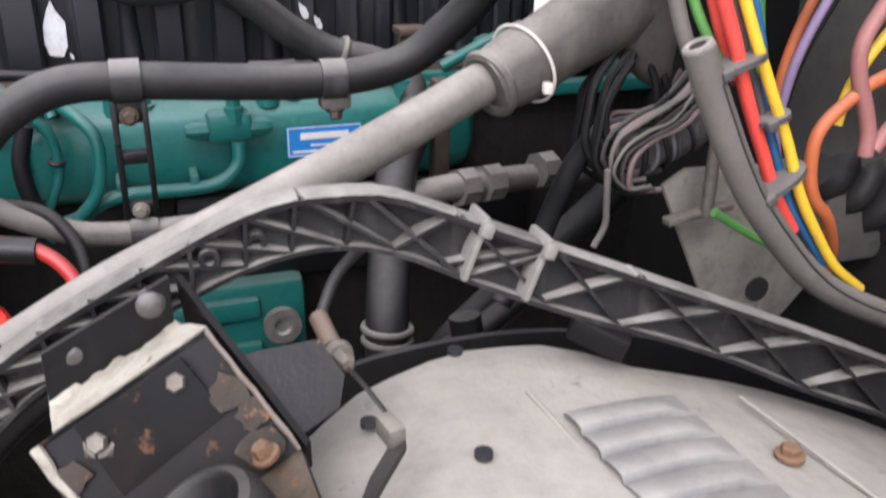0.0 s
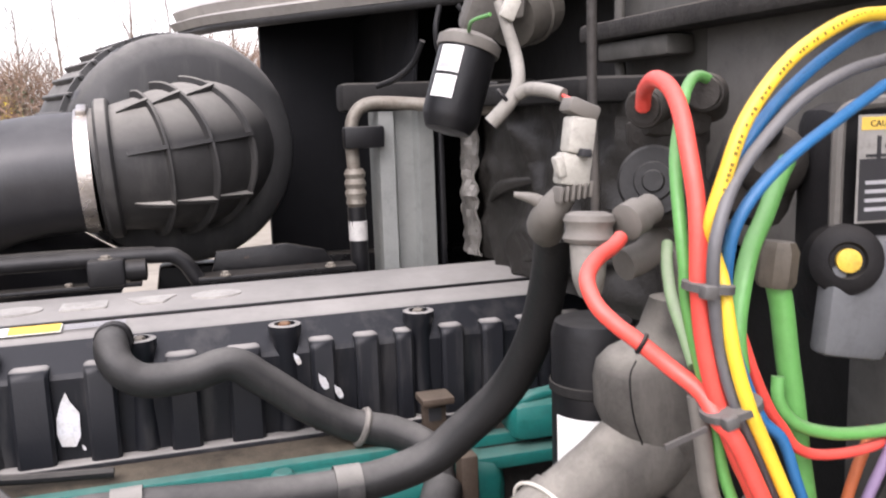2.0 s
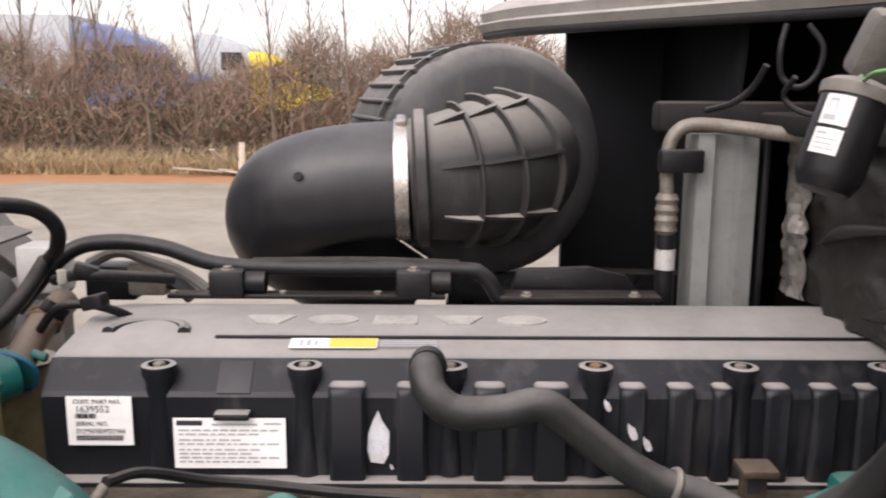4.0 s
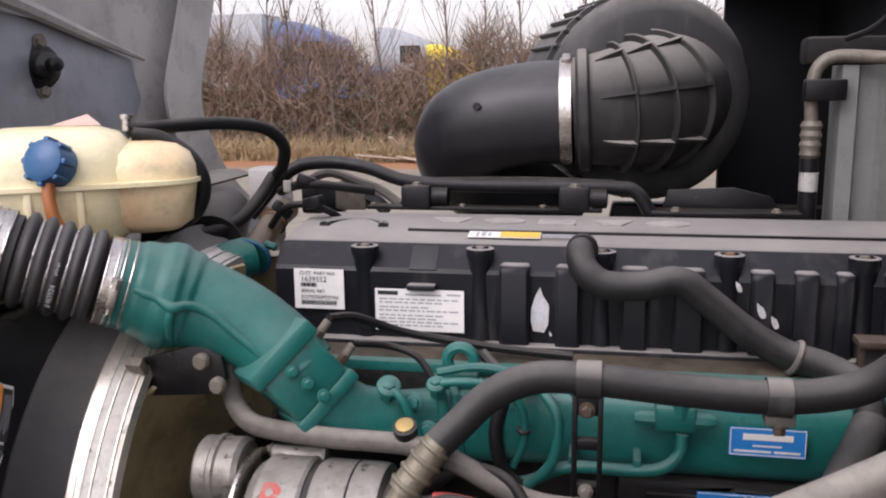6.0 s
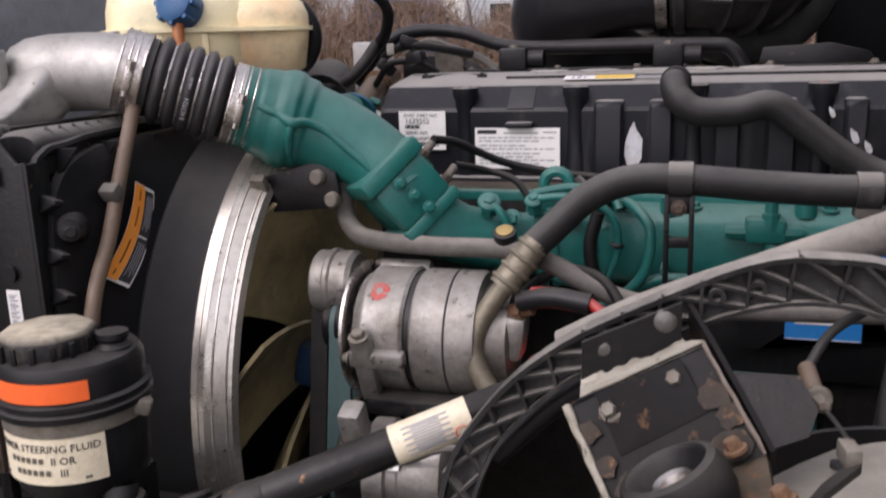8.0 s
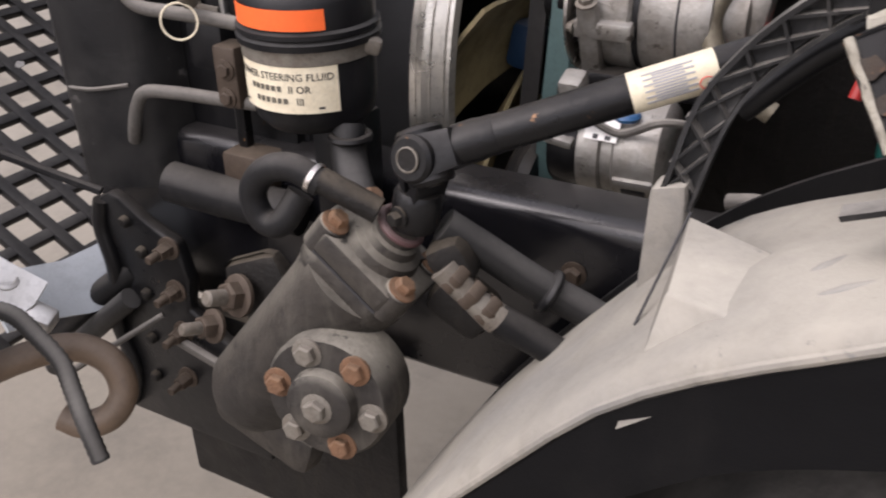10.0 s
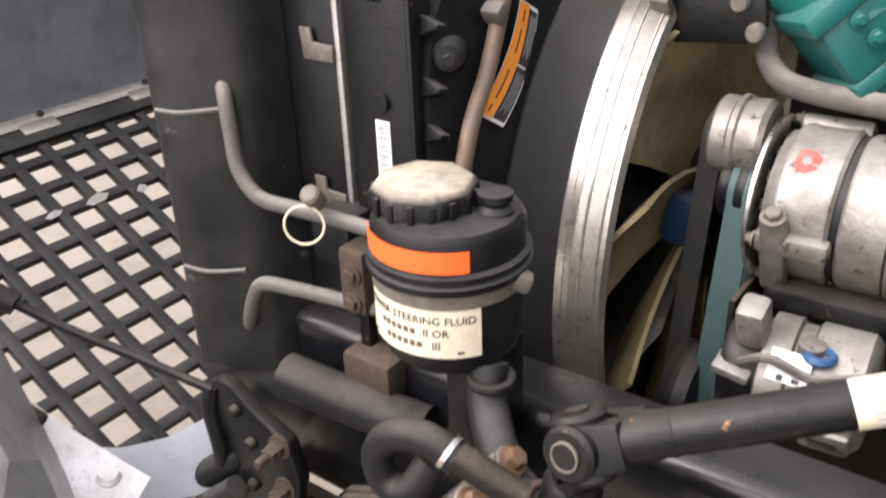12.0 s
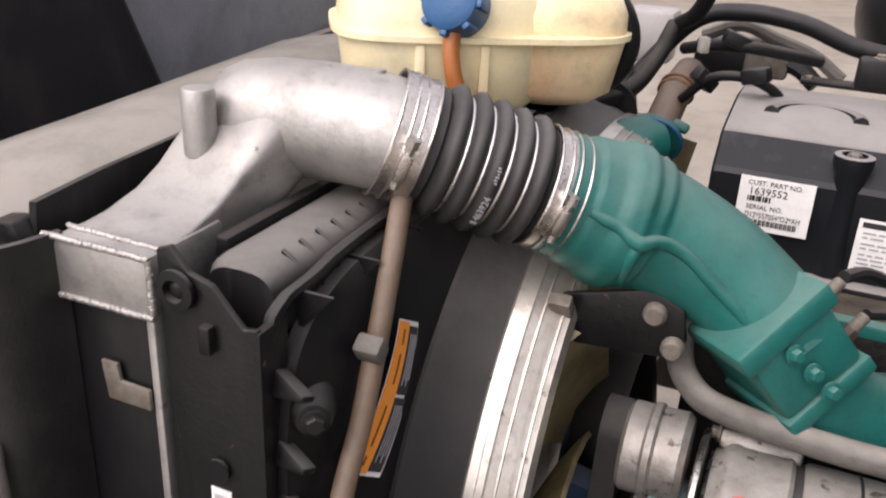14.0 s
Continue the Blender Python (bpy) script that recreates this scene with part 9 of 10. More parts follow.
part("label", sheet([[Vector((0.495 + 0.0352 * math.cos(radians(a)), 1.015 + 0.0352 * math.sin(radians(a)), z)) for a in range(190, 262, 8)] for z in (1.46, 1.512)], 0.0006), WHITE, can)

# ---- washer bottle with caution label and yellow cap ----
box_ob = thing("heater_box", "dark plastic heater box with a caution label", "heater box", (0.66, 0.9, 1.5))
CABK = paint("grimy_black_plastic", (0.011, 0.0105, 0.011), 0.6, dust=0.3, dust_color=(0.13, 0.12, 0.105), stain=0.5, scale=10, bump=0.2, spec=0.2)
part("case", box((0.18, 0.05, 0.16), pose(0.700, 0.900, 1.672, 0, 0, -6), 0.016), CABK, box_ob)
part("corner_edge", tube([(0.609, 0.881, 1.600), (0.609, 0.879, 1.65), (0.609, 0.879, 1.72), (0.614, 0.880, 1.746), (0.640, 0.877, 1.752), (0.70, 0.871, 1.752)], 0.0045, 8), WALLP, box_ob)
GRIMY = paint("grimy_white_label", (0.27, 0.262, 0.245), 0.5, stain=0.5, scale=30)
lbm = Matrix.Translation((0.615, 0.868, 1.672)) @ pose(0, 0, 0, 90, 0, -6)
lab = part("caution_label", bars([(0, 0, 0.036, 0.072)], lbm, 0.0008), GRIMY, box_ob)
part("yellow_field", bars([(0.002, 0.062, 0.034, 0.0705)], lbm @ Matrix.Translation((0, 0, 0.0006)), 0.0006), YELLOW, lab)
part("print", words("CAUTION", 0.0060, lbm @ Matrix.Translation((0.008, 0.0642, 0.0013))), INK, lab)
part("black_field", bars([(0.0015, 0.0015, 0.0345, 0.043)], lbm @ Matrix.Translation((0, 0, 0.0007)), 0.0008), INK, lab)
part("print", bars([(0.006, 0.044, 0.030, 0.046), (0.014, 0.038, 0.017, 0.058), (0.020, 0.050, 0.034, 0.052)], lbm @ Matrix.Translation((0, 0, 0.0007)), 0.0006), INK, lab)
part("print", bars([(0.006, 0.008 + 0.006 * k, 0.032 - 0.003 * (k % 2), 0.0105 + 0.006 * k) for k in range(4)], lbm @ Matrix.Translation((0, 0, 0.0014)), 0.0004), INKG, lab)
capd = part("round_cap", lathe([(0.024, -0.02), (0.024, 0.003), (0.019, 0.008), (0.0125, 0.009), (0.011, 0.006), (0.0, 0.006)], place((-0.45, -0.85, 0.1), (0.609, 0.868, 1.648)), 36), CABK, box_ob)
part("yellow_button", lathe([(0.0080, 0), (0.0080, 0.004), (0.0065, 0.0048), (0.0, 0.005)], place((-0.45, -0.85, 0.1), (0.606, 0.862, 1.6487)), 24), paint("grubby_yellow_button", (0.62, 0.42, 0.04), 0.6, stain=0.7, stain_color=(0.30, 0.19, 0.05), scale=70), capd)
part("pale_cover", slab([(0.590, 1.584), (0.640, 1.574), (0.682, 1.655), (0.640, 1.662), (0.597, 1.645)], Matrix.Translation((0, 0.880, 0)) @ pose(0, 0, 0, 90, 0, 0), 0.018, 0.005), paint("grey_blue_cover", (0.11, 0.115, 0.12), 0.55, dust=0.5, dust_color=(0.24, 0.235, 0.225), stain=0.5, scale=12), box_ob)

# ---- coolant return: diagonal pipe, ring and big moulded elbow ----
ELB = paint("dust_caked_rubber", (0.075, 0.070, 0.062), 0.75, dust=1.0, dust_color=(0.36, 0.335, 0.29), stain=0.6, scale=12, bump=0.3, spec=0.25)
diag = thing("diagonal_pipe", "dusty steel pipe rising to a moulded rubber elbow", "pipe", (0.3, 0.93, 1.3))
part("pipe", tube([(0.03, 0.868, 1.300), (0.10, 0.868, 1.338), (0.20, 0.882, 1.376), (0.30, 0.916, 1.408), (0.39, 0.955, 1.436), (0.42, 0.958, 1.447)], 0.0175, 20), paint("pale_dusty_pipe", (0.14, 0.13, 0.113), 0.75, dust=1.0, dust_color=(0.35, 0.325, 0.28), stain=0.6, scale=16, bump=0.3), diag)
DD = Vector((0.30, 0.12, 0.12)).normalized()
part("lip", torus(place(DD, (0.398, 0.952, 1.437)), 0.0245, 0.0055, 30, 8), ELB, diag)
part("collar", tube([(0.396, 0.952, 1.437), (0.418, 0.955, 1.446), (0.44, 0.957, 1.457)], [0.026, 0.030, 0.032], 28), ELB, diag)
part("elbow", tube([(0.425, 0.955, 1.449), (0.450, 0.956, 1.463), (0.478, 0.957, 1.478), (0.505, 0.957, 1.494), (0.520, 0.957, 1.503)], [0.0295, 0.0302, 0.0325, 0.0365, 0.0360], 30), ELB, diag, "dusty moulded rubber elbow", angle=60)
BODY = ((1.423, 0.560, 0.006), (1.428, 0.558, 0.013), (1.445, 0.546, 0.022), (1.470, 0.538, 0.030), (1.500, 0.523, 0.037), (1.530, 0.514, 0.041), (1.552, 0.509, 0.0375), (1.565, 0.508, 0.034), (1.573, 0.511, 0.029), (1.579, 0.517, 0.022), (1.590, 0.525, 0.018), (1.612, 0.532, 0.016))
part("boot_body", loft([ring_of(Matrix.Translation((c, 0.958, z)), r, min(r * 0.95, 0.0385), 0, 36, 2.4) for z, c, r in BODY]), ELB, diag, angle=60)
part("seam", tube([(c - r * 0.72, 0.958 - min(r * 0.95, 0.0385) * 0.79, z) for z, c, r in BODY[4:9]], 0.0006, 6), RUBBERD, diag, "thin mould seam")
part("white_tie", torus(place(DD, (0.428, 0.955, 1.451)), 0.0343, 0.0015, 40, 6), W_TIE, diag, "white cable tie")
part("tie_head", box((0.008, 0.008, 0.010), pose(0.437, 0.925, 1.437, 0, 0, 0), 0.002), W_TIE, diag)

# ---- coloured air hoses ----
def hoses(name, label, category, runs, at):
    ob = thing(name, label, category, at)
    for material, r, pts in runs:
        part("hose", tube(pts, r, 14), material, ob)
    return ob


bundle = thing("air_line_bundle", "bundle of coloured plastic air lines held by cable ties", "air lines", (0.5, 0.8, 1.3))
YELLOW_RUN = [(0.598, 0.83, 1.805), (0.561, 0.815, 1.801), (0.526, 0.805, 1.788), (0.501, 0.8, 1.772), (0.478, 0.797, 1.746), (0.466, 0.797, 1.717), (0.46, 0.8, 1.693), (0.465, 0.806, 1.676), (0.469, 0.803, 1.66), (0.468, 0.797, 1.646), (0.472, 0.794, 1.617), (0.481, 0.793, 1.588), (0.495, 0.795, 1.56), (0.512, 0.795, 1.524), (0.531, 0.795, 1.487), (0.552, 0.797, 1.451), (0.575, 0.8, 1.413), (0.596, 0.803, 1.373), (0.626, 0.808, 1.333), (0.658, 0.815, 1.298), (0.7, 0.825, 1.268)]
for material, r, pts in (
        (W_YEL, 0.0042, YELLOW_RUN),
        (W_RED, 0.0052, [(0.483, 0.915, 1.754), (0.476, 0.9, 1.765), (0.466, 0.87, 1.771), (0.464, 0.85, 1.765), (0.462, 0.835, 1.751), (0.458, 0.82, 1.729), (0.457, 0.81, 1.702), (0.456, 0.806, 1.677), (0.456, 0.805, 1.655), (0.46, 0.806, 1.625), (0.468, 0.807, 1.594), (0.484, 0.808, 1.553), (0.496, 0.81, 1.53), (0.512, 0.812, 1.496), (0.533, 0.815, 1.461)]),
        (W_RED, 0.0042, [(0.467, 0.812, 1.662), (0.467, 0.812, 1.636), (0.472, 0.811, 1.609), (0.48, 0.811, 1.583), (0.497, 0.812, 1.548), (0.52, 0.814, 1.503), (0.538, 0.816, 1.469)]),
        (W_RED, 0.0052, [(0.465, 0.912, 1.668), (0.456, 0.905, 1.664), (0.436, 0.89, 1.659), (0.422, 0.875, 1.65), (0.421, 0.86, 1.637), (0.429, 0.85, 1.626), (0.438, 0.843, 1.618), (0.453, 0.83, 1.603), (0.465, 0.815, 1.59), (0.468, 0.802, 1.577), (0.476, 0.797, 1.566), (0.495, 0.797, 1.528), (0.513, 0.798, 1.492), (0.525, 0.8, 1.466), (0.541, 0.803, 1.436), (0.558, 0.806, 1.407), (0.578, 0.81, 1.373), (0.606, 0.815, 1.338)]),
        (W_BLU, 0.0036, [(0.607, 0.84, 1.8), (0.579, 0.83, 1.793), (0.539, 0.82, 1.774), (0.505, 0.812, 1.751), (0.484, 0.808, 1.729), (0.474, 0.808, 1.707), (0.474, 0.812, 1.681), (0.479, 0.816, 1.647), (0.487, 0.815, 1.613), (0.503, 0.812, 1.572), (0.518, 0.81, 1.555), (0.528, 0.808, 1.526), (0.545, 0.81, 1.486), (0.558, 0.812, 1.442), (0.576, 0.812, 1.4), (0.597, 0.813, 1.362), (0.617, 0.815, 1.336), (0.65, 0.82, 1.3)]),
        (W_BLU, 0.0036, [(0.6, 0.83, 1.763), (0.552, 0.815, 1.743), (0.515, 0.806, 1.725), (0.491, 0.803, 1.707), (0.478, 0.803, 1.689), (0.475, 0.806, 1.669), (0.479, 0.812, 1.642), (0.488, 0.815, 1.606)]),
        (W_GRY, 0.0036, [(0.599, 0.83, 1.778), (0.559, 0.815, 1.771), (0.52, 0.805, 1.756), (0.491, 0.8, 1.734), (0.471, 0.795, 1.714), (0.458, 0.79, 1.691), (0.455, 0.79, 1.673), (0.459, 0.795, 1.65), (0.467, 0.8, 1.619), (0.477, 0.8, 1.587), (0.497, 0.803, 1.551), (0.514, 0.805, 1.516), (0.534, 0.808, 1.477), (0.554, 0.81, 1.439)]),
        (W_GRN, 0.0038, [(0.538, 0.915, 1.761), (0.528, 0.91, 1.771), (0.512, 0.9, 1.772), (0.493, 0.88, 1.762), (0.473, 0.855, 1.74), (0.462, 0.84, 1.721), (0.456, 0.825, 1.69), (0.455, 0.818, 1.665), (0.458, 0.818, 1.636), (0.477, 0.818, 1.563), (0.481, 0.818, 1.544), (0.488, 0.817, 1.521), (0.499, 0.815, 1.499), (0.516, 0.815, 1.475)]),
        (W_GRN, 0.0058, [(0.566, 0.875, 1.716), (0.552, 0.865, 1.705), (0.533, 0.852, 1.685), (0.516, 0.842, 1.667), (0.503, 0.832, 1.645), (0.495, 0.825, 1.62), (0.496, 0.822, 1.596)]),
        (paint("faded_green_hose", (0.22, 0.34, 0.17), 0.5, dust=0.6), 0.0040, [(0.508, 0.925, 1.659), (0.499, 0.91, 1.646), (0.485, 0.88, 1.63), (0.475, 0.85, 1.616), (0.47, 0.83, 1.601)])):
    part("air_line", tube(pts, r, 14), material, bundle)
line = smooth(YELLOW_RUN[:7], 10)
bm = bmesh.new()
for k, p in enumerate(line[3:-2]):
    if k % 5 != 4 and k % 7 != 2:
        d = (line[k + 4] - p).normalized()
        box((0.0006, 0.0022 if k % 2 else 0.0015, 0.0018), place(d, p + Vector((-0.15, -1, 0.15)).normalized() * 0.0042, (0, -1, 0)), 0, bm)
part("print", bm, paint("faded_dark_print", (0.20, 0.13, 0.02), 0.6), bundle, "dark print along the yellow line")
for a, b, deep in (((0.447, 0.803, 1.657), (0.474, 0.803, 1.654), 0.014), ((0.460, 0.804, 1.579), (0.495, 0.804, 1.587), 0.015), ((0.491, 0.803, 1.470), (0.540, 0.803, 1.485), 0.018), ((0.543, 0.804, 1.432), (0.570, 0.804, 1.440), 0.014), ((0.547, 0.806, 1.371), (0.594, 0.806, 1.398), 0.018)):
    a, b = Vector(a), Vector(b)
    q = Matrix.Translation((a + b) / 2) @ pose(0, 0, 0, 0, -math.degrees(math.atan2(b.z - a.z, b.x - a.x)), 0)
    w = (b - a).length / 2
    tie = part("cable_tie", loft([ring_of(q, w + o, deep + o, h, 40, 2.4) for h, o in ((-0.0024, -0.001), (-0.0022, 0.0), (0.0022, 0.0), (0.0024, -0.001))]), TIE, bundle, angle=50)
    part("head", box((0.009, 0.008, 0.008), q @ Matrix.Translation((-w * 0.55, -deep * 0.86, -0.001)), 0.002), TIE, tie)
part("tie_tail", box((0.030, 0.0012, 0.0035), pose(0.446, 0.800, 1.5705, 0, -10, 8), 0), TIE, bundle)
part("small_tie", torus(place((0.020, -0.013, -0.013), (0.441, 0.841, 1.6155)), 0.0056, 0.0016, 20, 6), RUBBERD, bundle, "thin black tie")
grn = hoses("green_air_line", "thick green air line bending round behind the bundle", "air line", (
    (W_GRN, 0.0078, [(0.551, 0.862, 1.639), (0.555, 0.862, 1.623), (0.56, 0.862, 1.591), (0.566, 0.862, 1.558), (0.572, 0.863, 1.524), (0.58, 0.865, 1.488), (0.592, 0.87, 1.449)]),
    (W_GRN, 0.0044, [(0.546, 0.852, 1.579), (0.545, 0.85, 1.565), (0.551, 0.848, 1.553), (0.563, 0.846, 1.544), (0.586, 0.845, 1.537), (0.612, 0.845, 1.534), (0.64, 0.846, 1.534), (0.669, 0.85, 1.541), (0.711, 0.86, 1.551)]),
    (W_RED, 0.0036, [(0.495, 0.83, 1.636), (0.503, 0.832, 1.617), (0.516, 0.835, 1.588), (0.53, 0.838, 1.563), (0.542, 0.84, 1.548), (0.553, 0.842, 1.534), (0.571, 0.844, 1.525), (0.598, 0.845, 1.522), (0.624, 0.848, 1.523), (0.654, 0.855, 1.528), (0.693, 0.865, 1.535)])), (0.6, 0.87, 1.45))
part("nut", lathe([(0.011, -0.004), (0.013, 0.0), (0.013, 0.020), (0.010, 0.026)], place((0.1, 0, 1), (0.5495, 0.862, 1.640)), 8), paint("dark_brown_nut", (0.075, 0.062, 0.045), 0.65, dust=0.5, stain=0.6, scale=40), grn)
part("knot_tie", torus(place((1, 0.02, 0.1), (0.640, 0.846, 1.534)), 0.0070, 0.0022, 20, 6), RUBBERD, grn, "black tie round crossing lines")
sleeve = hoses("grey_sleeved_cable", "grey split conduit hanging below the air lines", "conduit", (
    (LOOM, 0.0118, [(0.484, 0.797, 1.49), (0.496, 0.797, 1.465), (0.511, 0.797, 1.437), (0.526, 0.797, 1.41), (0.55, 0.8, 1.376), (0.585, 0.805, 1.338), (0.625, 0.81, 1.3), (0.669, 0.815, 1.27), (0.748, 0.825, 1.231)]),
    (LOOM, 0.0056, [(0.465, 0.82, 1.587), (0.468, 0.818, 1.563), (0.47, 0.818, 1.549), (0.474, 0.818, 1.526), (0.483, 0.816, 1.498), (0.496, 0.812, 1.469), (0.512, 0.808, 1.44), (0.533, 0.806, 1.408), (0.563, 0.81, 1.37), (0.602, 0.815, 1.331), (0.653, 0.82, 1.284)])), (0.55, 0.8, 1.25))
part("split", tube([(0.499, 0.7865, 1.467), (0.514, 0.7865, 1.439), (0.529, 0.7865, 1.412), (0.553, 0.7895, 1.378), (0.588, 0.7945, 1.34), (0.628, 0.7995, 1.302), (0.672, 0.8045, 1.272), (0.751, 0.8145, 1.233)], 0.0012, 6), INK, sleeve, "dark split along the conduit")
part("open_end", torus(place((-0.45, 0.05, 0.85), (0.4835, 0.797, 1.4905)), 0.0085, 0.0030, 22, 8), PALE, sleeve, "pale cut end")
part("bore", lathe([(0.0075, 0), (0.0075, 0.001)], place((-0.45, 0.05, 0.85), (0.4835, 0.797, 1.4908)), 18), INK, sleeve)
lower = hoses("mixed_hoses", "purple, orange and pink air lines by the firewall", "air lines", (
    (W_PUR, 0.0038, [(0.668, 0.842, 1.68), (0.658, 0.840, 1.636), (0.647, 0.840, 1.587), (0.633, 0.841, 1.533), (0.613, 0.845, 1.482), (0.607, 0.850, 1.444), (0.612, 0.858, 1.40), (0.64, 0.872, 1.34)]),
    (RUBBERD, 0.0036, [(0.676, 0.846, 1.67), (0.666, 0.844, 1.626), (0.655, 0.844, 1.580), (0.641, 0.845, 1.528), (0.620, 0.849, 1.478), (0.613, 0.854, 1.440), (0.618, 0.862, 1.395), (0.645, 0.876, 1.335)]),
    (W_ORG, 0.0042, [(0.650, 0.880, 1.52), (0.633, 0.880, 1.478), (0.625, 0.880, 1.442), (0.628, 0.882, 1.40), (0.64, 0.884, 1.35), (0.68, 0.90, 1.28)]),
    (W_ORG, 0.0058, [(0.79, 0.868, 1.458), (0.723, 0.868, 1.443), (0.687, 0.868, 1.423), (0.663, 0.868, 1.398), (0.662, 0.868, 1.365), (0.672, 0.868, 1.338), (0.695, 0.872, 1.315), (0.73, 0.895, 1.27), (0.76, 0.93, 1.22)]),
    (W_PNK, 0.0068, [(0.735, 0.866, 1.545), (0.706, 0.866, 1.506), (0.689, 0.866, 1.473), (0.692, 0.866, 1.445), (0.705, 0.866, 1.418), (0.714, 0.866, 1.395), (0.716, 0.866, 1.375)]),
    (W_PNK, 0.0062, [(0.80, 0.862, 1.46), (0.76, 0.862, 1.425), (0.735, 0.862, 1.402), (0.722, 0.864, 1.380)]),
    (W_YEL, 0.0046, [(0.77, 0.88, 1.52), (0.726, 0.880, 1.475), (0.699, 0.880, 1.434), (0.692, 0.880, 1.40)]),
    (W_GRN, 0.0040, [(0.594, 0.90, 1.323), (0.622, 0.90, 1.305), (0.657, 0.90, 1.285), (0.70, 0.90, 1.262)])), (0.7, 0.88, 1.28))

brk = thing("firewall_bracket", "dusty off-white sheet metal bracket behind the hoses", "bracket", (0.66, 0.95, 1.16))
part("plate", slab([(0.575, 1.33), (0.60, 1.345), (0.72, 1.34), (0.78, 1.26), (0.765, 1.20), (0.74, 1.17), (0.68, 1.165), (0.635, 1.21), (0.605, 1.27)], Matrix.Translation((0, 0.962, 0)) @ pose(0, 0, 0, 90, 0, 0), 0.008, 0.003), paint("dusty_bracket_steel", (0.27, 0.255, 0.215), 0.8, dust=0.6, dust_color=(0.36, 0.34, 0.29), stain=0.8, stain_color=(0.08, 0.075, 0.065), scale=14, bump=0.3), brk)
part("hole", lathe([(0.013, 0), (0.013, 0.003)], place((0, -1, 0), (0.70, 0.953, 1.208)), 20), INK, brk)
part("stay", box((0.07, 0.014, 0.008), pose(0.60, 0.93, 1.31, 0, -8, 0), 0.003), STEEL, brk)
part("rod", lathe([(0.006, -0.035), (0.006, 0.035)], Matrix.Translation((0.605, 0.925, 1.345)), 10), STEEL, brk)
part("panel", span((0.72, 0.90, 1.25), (0.80, 0.99, 1.62), 0.01), CABG, brk)
part("post", tube([(0.733, 0.95, 1.52), (0.735, 0.95, 1.46), (0.740, 0.95, 1.38)], 0.010, 12), TAN, brk)
wad = thing("grey_sleeve_boot", "crumpled grey rubber boot at the firewall", "boot", (0.8, 0.95, 1.25))
boot_line = smooth([(0.715, 0.925, 1.352), (0.75, 0.928, 1.335), (0.785, 0.93, 1.315), (0.82, 0.935, 1.297), (0.88, 0.95, 1.275)], 5)
part("boot", tube(boot_line, [0.028, 0.036, 0.031, 0.042, 0.036, 0.047, 0.042, 0.050, 0.046, 0.054, 0.050], 22, 1), RUBBER, wad, angle=60)

DULLP = paint("faded_mauve_wire", (0.20, 0.14, 0.13), 0.6, dust=0.6)
mess = thing("engine_harness", "tangled black and pink engine wiring below the elbow", "wiring", (0.53, 0.95, 1.3))
rw = random.Random(21)
for k in range(13):
    o = Vector((rw.uniform(-0.012, 0.012), rw.uniform(-0.01, 0.03), rw.uniform(-0.010, 0.010)))
    w = lambda x, y, z, g=1.0: Vector((x, y, z)) + o * g + Vector((rw.uniform(-0.005, 0.005), 0, rw.uniform(-0.005, 0.005)))
    if k % 4 == 3:
        part("wire", tube([w(0.522, 0.935, 1.372), w(0.506, 0.935, 1.384), w(0.514, 0.936, 1.397), w(0.536, 0.938, 1.402), w(0.566, 0.942, 1.410), w(0.585, 0.95, 1.428)], 0.0019, 7), DULLP, mess)
    elif k % 4 == 1:
        part("wire", tube([w(0.520, 0.94, 1.350), w(0.503, 0.938, 1.366), w(0.504, 0.938, 1.386), w(0.528, 0.940, 1.398), w(0.560, 0.944, 1.400)], 0.0024, 7), W_GRY, mess)
    else:
        part("wire", tube([w(0.520, 0.945, 1.456), w(0.500, 0.942, 1.432), w(0.494, 0.94, 1.405), w(0.496, 0.94, 1.374), w(0.519, 0.94, 1.347), w(0.552, 0.945, 1.343)], rw.choice((0.0024, 0.003, 0.0038)), 7), RUBBERD, mess)
for pts in ([(0.55, 0.945, 1.452), (0.560, 0.942, 1.425), (0.575, 0.942, 1.405)], [(0.575, 0.95, 1.455), (0.587, 0.945, 1.43), (0.582, 0.942, 1.405)], [(0.535, 0.94, 1.455), (0.545, 0.938, 1.43), (0.548, 0.938, 1.41)]):
    part("wire", tube(pts, 0.0035, 7), RUBBERD, mess)
TAPE = paint("dusty_friction_tape", (0.045, 0.042, 0.040), 0.75, dust=0.8, dust_color=(0.16, 0.15, 0.14), stain=0.6, scale=30, bump=0.5, grain=150)
plug = part("plug", tube([(0.522, 0.940, 1.362), (0.535, 0.941, 1.370), (0.560, 0.943, 1.377), (0.585, 0.946, 1.384), (0.610, 0.949, 1.392)], [0.012, 0.019, 0.017, 0.020, 0.016], 18), TAPE, mess, "tape-wrapped harness branch")
for k in range(9):
    f = k / 8
    p = Vector((0.528, 0.940, 1.366)).lerp(Vector((0.585, 0.9455, 1.384)), f)
    part("ring", torus(place((0.97 + rw.uniform(-0.1, 0.1), 0.1 + rw.uniform(-0.25, 0.25), 0.23 + rw.uniform(-0.3, 0.3)), p), 0.0175 + rw.uniform(-0.002, 0.003), 0.0016 + rw.uniform(0, 0.001), 24, 6), (TAPE, RUBBERD, W_GRY)[k % 3], plug)
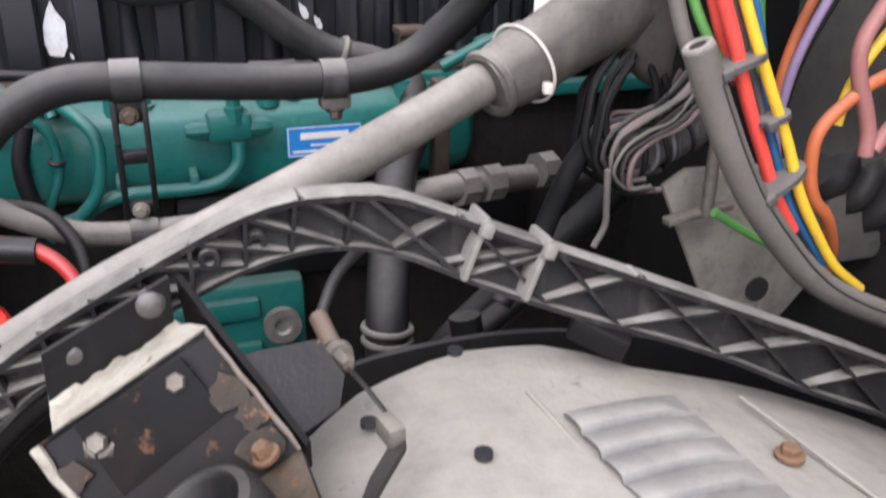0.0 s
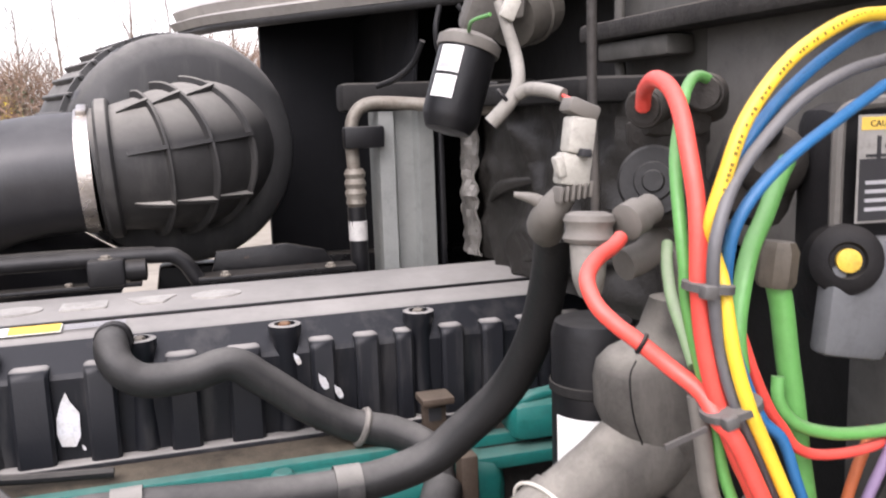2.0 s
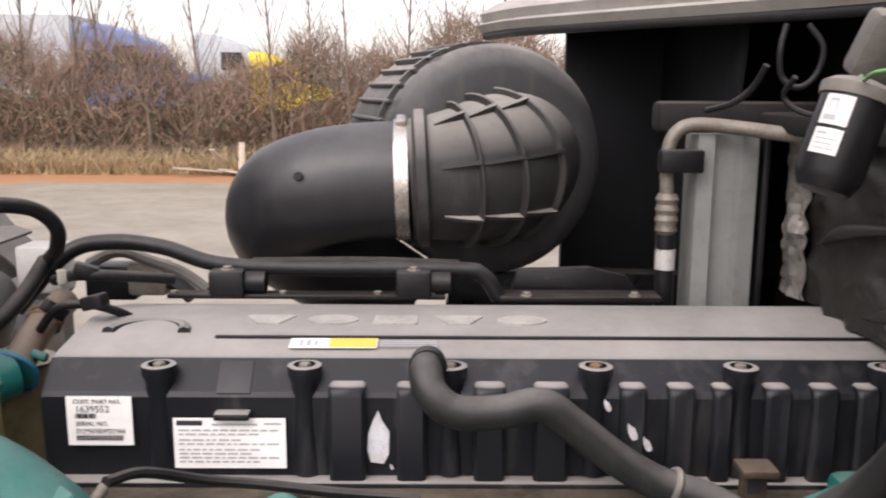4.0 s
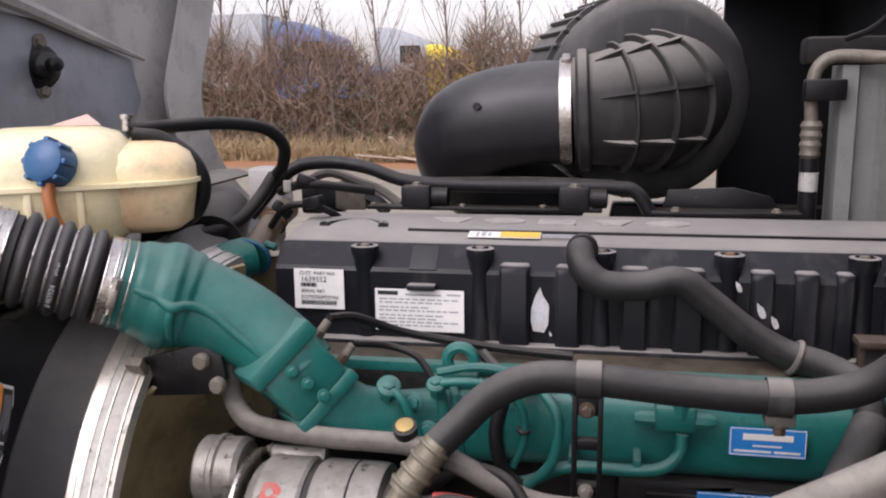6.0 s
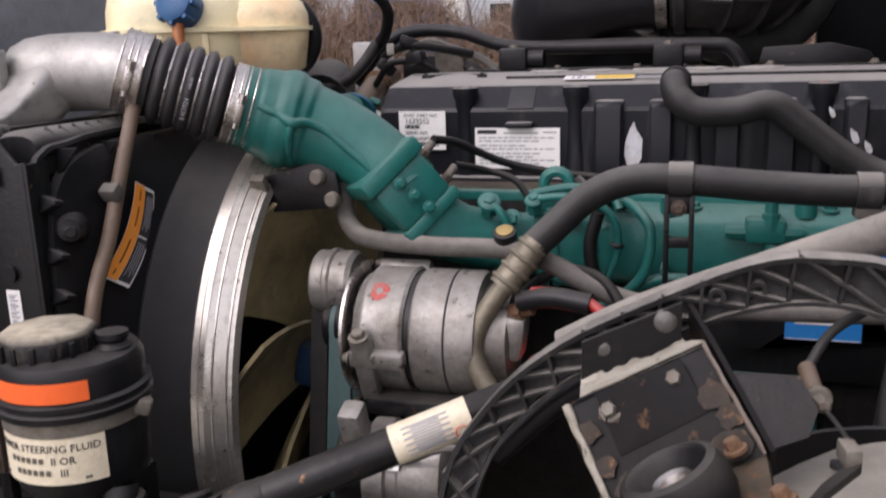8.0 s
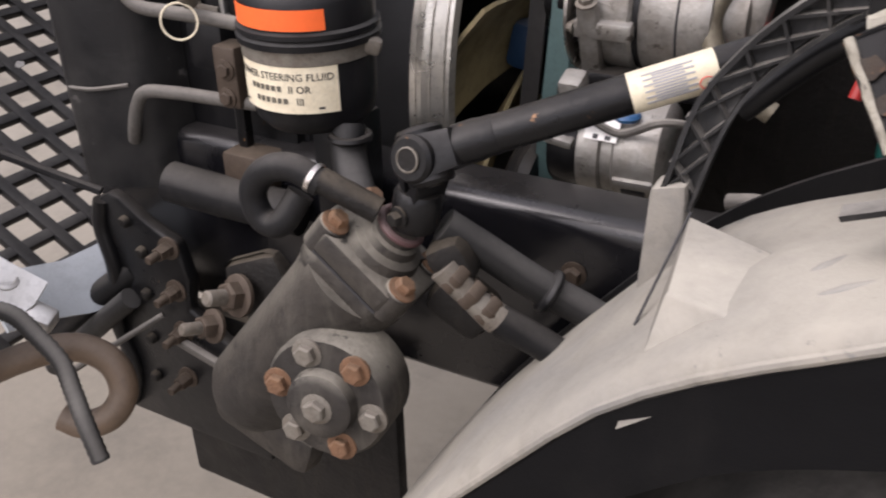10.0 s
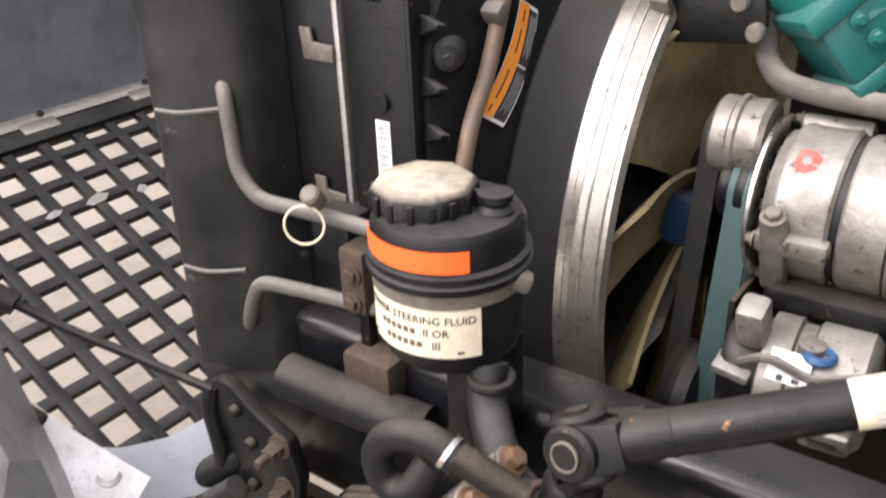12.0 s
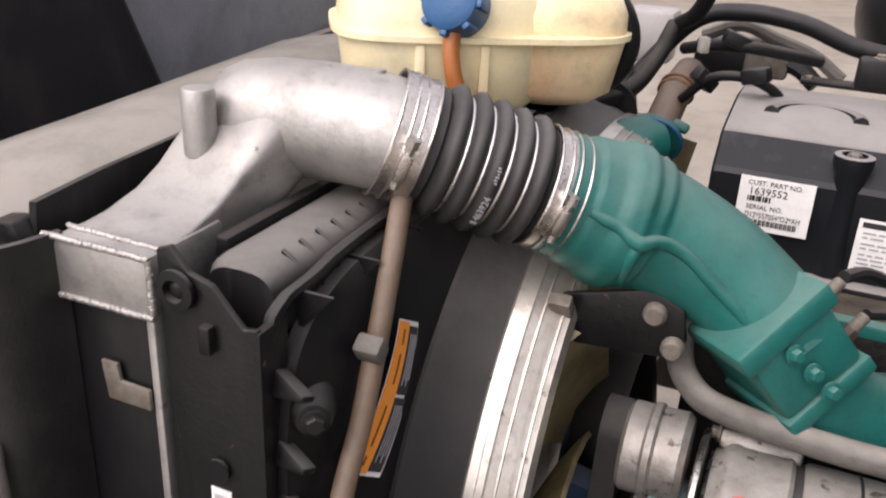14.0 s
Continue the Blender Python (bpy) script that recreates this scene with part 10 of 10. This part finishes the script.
for k in range(10):
    o = Vector((rw.uniform(-0.012, 0.012), rw.uniform(-0.014, 0.004), rw.uniform(-0.012, 0.012)))
    pts = [(0.598, 0.935, 1.452), (0.580, 0.930, 1.430), (0.556, 0.925, 1.412), (0.528, 0.922, 1.400), (0.508, 0.922, 1.388), (0.505, 0.924, 1.366), (0.520, 0.930, 1.350), (0.545, 0.935, 1.346)]
    part("wire", tube([Vector(p) + o + Vector((rw.uniform(-0.003, 0.003), 0, rw.uniform(-0.003, 0.003))) for p in pts], 0.0017 + 0.0005 * (k % 3), 7), (W_GRY, LOOM, RUBBERD, DULLP, TAPE)[k % 5], mess)
part("drop", tube([(0.495, 0.95, 1.385), (0.480, 0.96, 1.35), (0.47, 0.97, 1.31), (0.455, 0.97, 1.27), (0.42, 0.96, 1.23)], 0.010, 10), RUBBERD, mess)
part("white_rod", tube([(0.484, 0.90, 1.372), (0.486, 0.90, 1.340), (0.486, 0.90, 1.322), (0.477, 0.90, 1.304)], 0.0030, 10), PIPE, mess)

# ---- pipes and hoses low beside the engine ----
lowp = thing("oil_pipes", "dark oil hose and clamped pipes below the manifold", "pipe", (0.4, 1.15, 1.0))
part("hose", tube([(0.45, 1.315, 1.32), (0.425, 1.27, 1.30), (0.395, 1.22, 1.27), (0.370, 1.16, 1.20), (0.352, 1.11, 1.12), (0.35, 1.10, 0.98)], 0.024, 16), RUBBER, lowp)
for z in (1.135, 1.120):
    part("clip", torus(place((0.1, 0.1, 1), (0.3535, 1.113, z)), 0.026, 0.004, 24, 8), PIPE, lowp)
part("pipe", tube([(0.36, 1.25, 1.225), (0.45, 1.22, 1.25), (0.50, 1.225, 1.25), (0.58, 1.26, 1.24), (0.68, 1.30, 1.225)], 0.016, 14), PIPE, lowp)
for f in (0.48, 0.515, 0.60):
    part("nut", lathe([(0.023, -0.012), (0.023, 0.012)], place((1, 0.3, -0.05), (f, 1.222 + 0.35 * max(0, f - 0.5), 1.249)), 8), PIPE, lowp)
part("hose", tube([(0.60, 1.05, 1.31), (0.54, 1.06, 1.25), (0.46, 1.08, 1.17), (0.40, 1.09, 1.10), (0.36, 1.10, 1.0)], 0.017, 12), RUBBERD, lowp)
part("hose", tube([(0.26, 1.0, 1.10), (0.34, 1.02, 1.13), (0.42, 1.04, 1.15), (0.50, 1.06, 1.19)], 0.014, 12), RUBBERD, lowp)
part("pipe", tube([(0.40, 1.00, 1.20), (0.405, 0.99, 1.15), (0.405, 0.98, 1.10)], 0.016, 12), RUBBERD, lowp)
part("band", band(Matrix.Translation((0.406, 0.985, 1.14)), 0.0165, 0.010, 0.002), CONN, lowp)
post = thing("engine_lift_bracket", "dusty brown steel lifting bracket beside the cover", "bracket", (0.46, 1.38, 1.35))
part("plate", span((0.445, 1.375, 1.32), (0.475, 1.385, 1.412), 0.002), NUTS, post)
part("top", span((0.440, 1.355, 1.405), (0.480, 1.392, 1.414), 0.002), NUTS, post)
part("slot", span((0.452, 1.3738, 1.38), (0.468, 1.3748, 1.396), 0), INK, post)
part("post", span((0.468, 1.30, 1.20), (0.490, 1.325, 1.36), 0.004), NUTS, post)
gbx = thing("injector_cover", "teal green casting at the rear of the head", "casting", (0.6, 1.38, 1.33))
part("casting", box((0.10, 0.07, 0.05), pose(0.60, 1.375, 1.372, 0, 0, 0), 0.016), GREEN, gbx)
part("pipe", tube([(0.50, 1.37, 1.362), (0.58, 1.36, 1.40), (0.66, 1.37, 1.40)], 0.008, 10), GREEN, gbx)

# ---- clutter under the cowl ----
loopc = thing("cowl_wiring", "dark looped wiring hanging under the cowl", "wiring", (0.62, 1.75, 1.85))
part("loop", tube([(0.575, 1.68, 1.905), (0.565, 1.67, 1.870), (0.570, 1.67, 1.835), (0.590, 1.66, 1.822), (0.612, 1.66, 1.840), (0.618, 1.66, 1.875), (0.600, 1.67, 1.905)], 0.0042, 10), RUBBERD, loopc)
part("wire", tube([(0.53, 1.62, 1.85), (0.52, 1.64, 1.82), (0.50, 1.66, 1.80), (0.48, 1.70, 1.79)], 0.0045, 8), RUBBERD, loopc)
part("wire", tube([(0.56, 1.60, 1.835), (0.555, 1.62, 1.81), (0.575, 1.60, 1.79), (0.62, 1.56, 1.785)], 0.004, 8), RUBBERD, loopc)
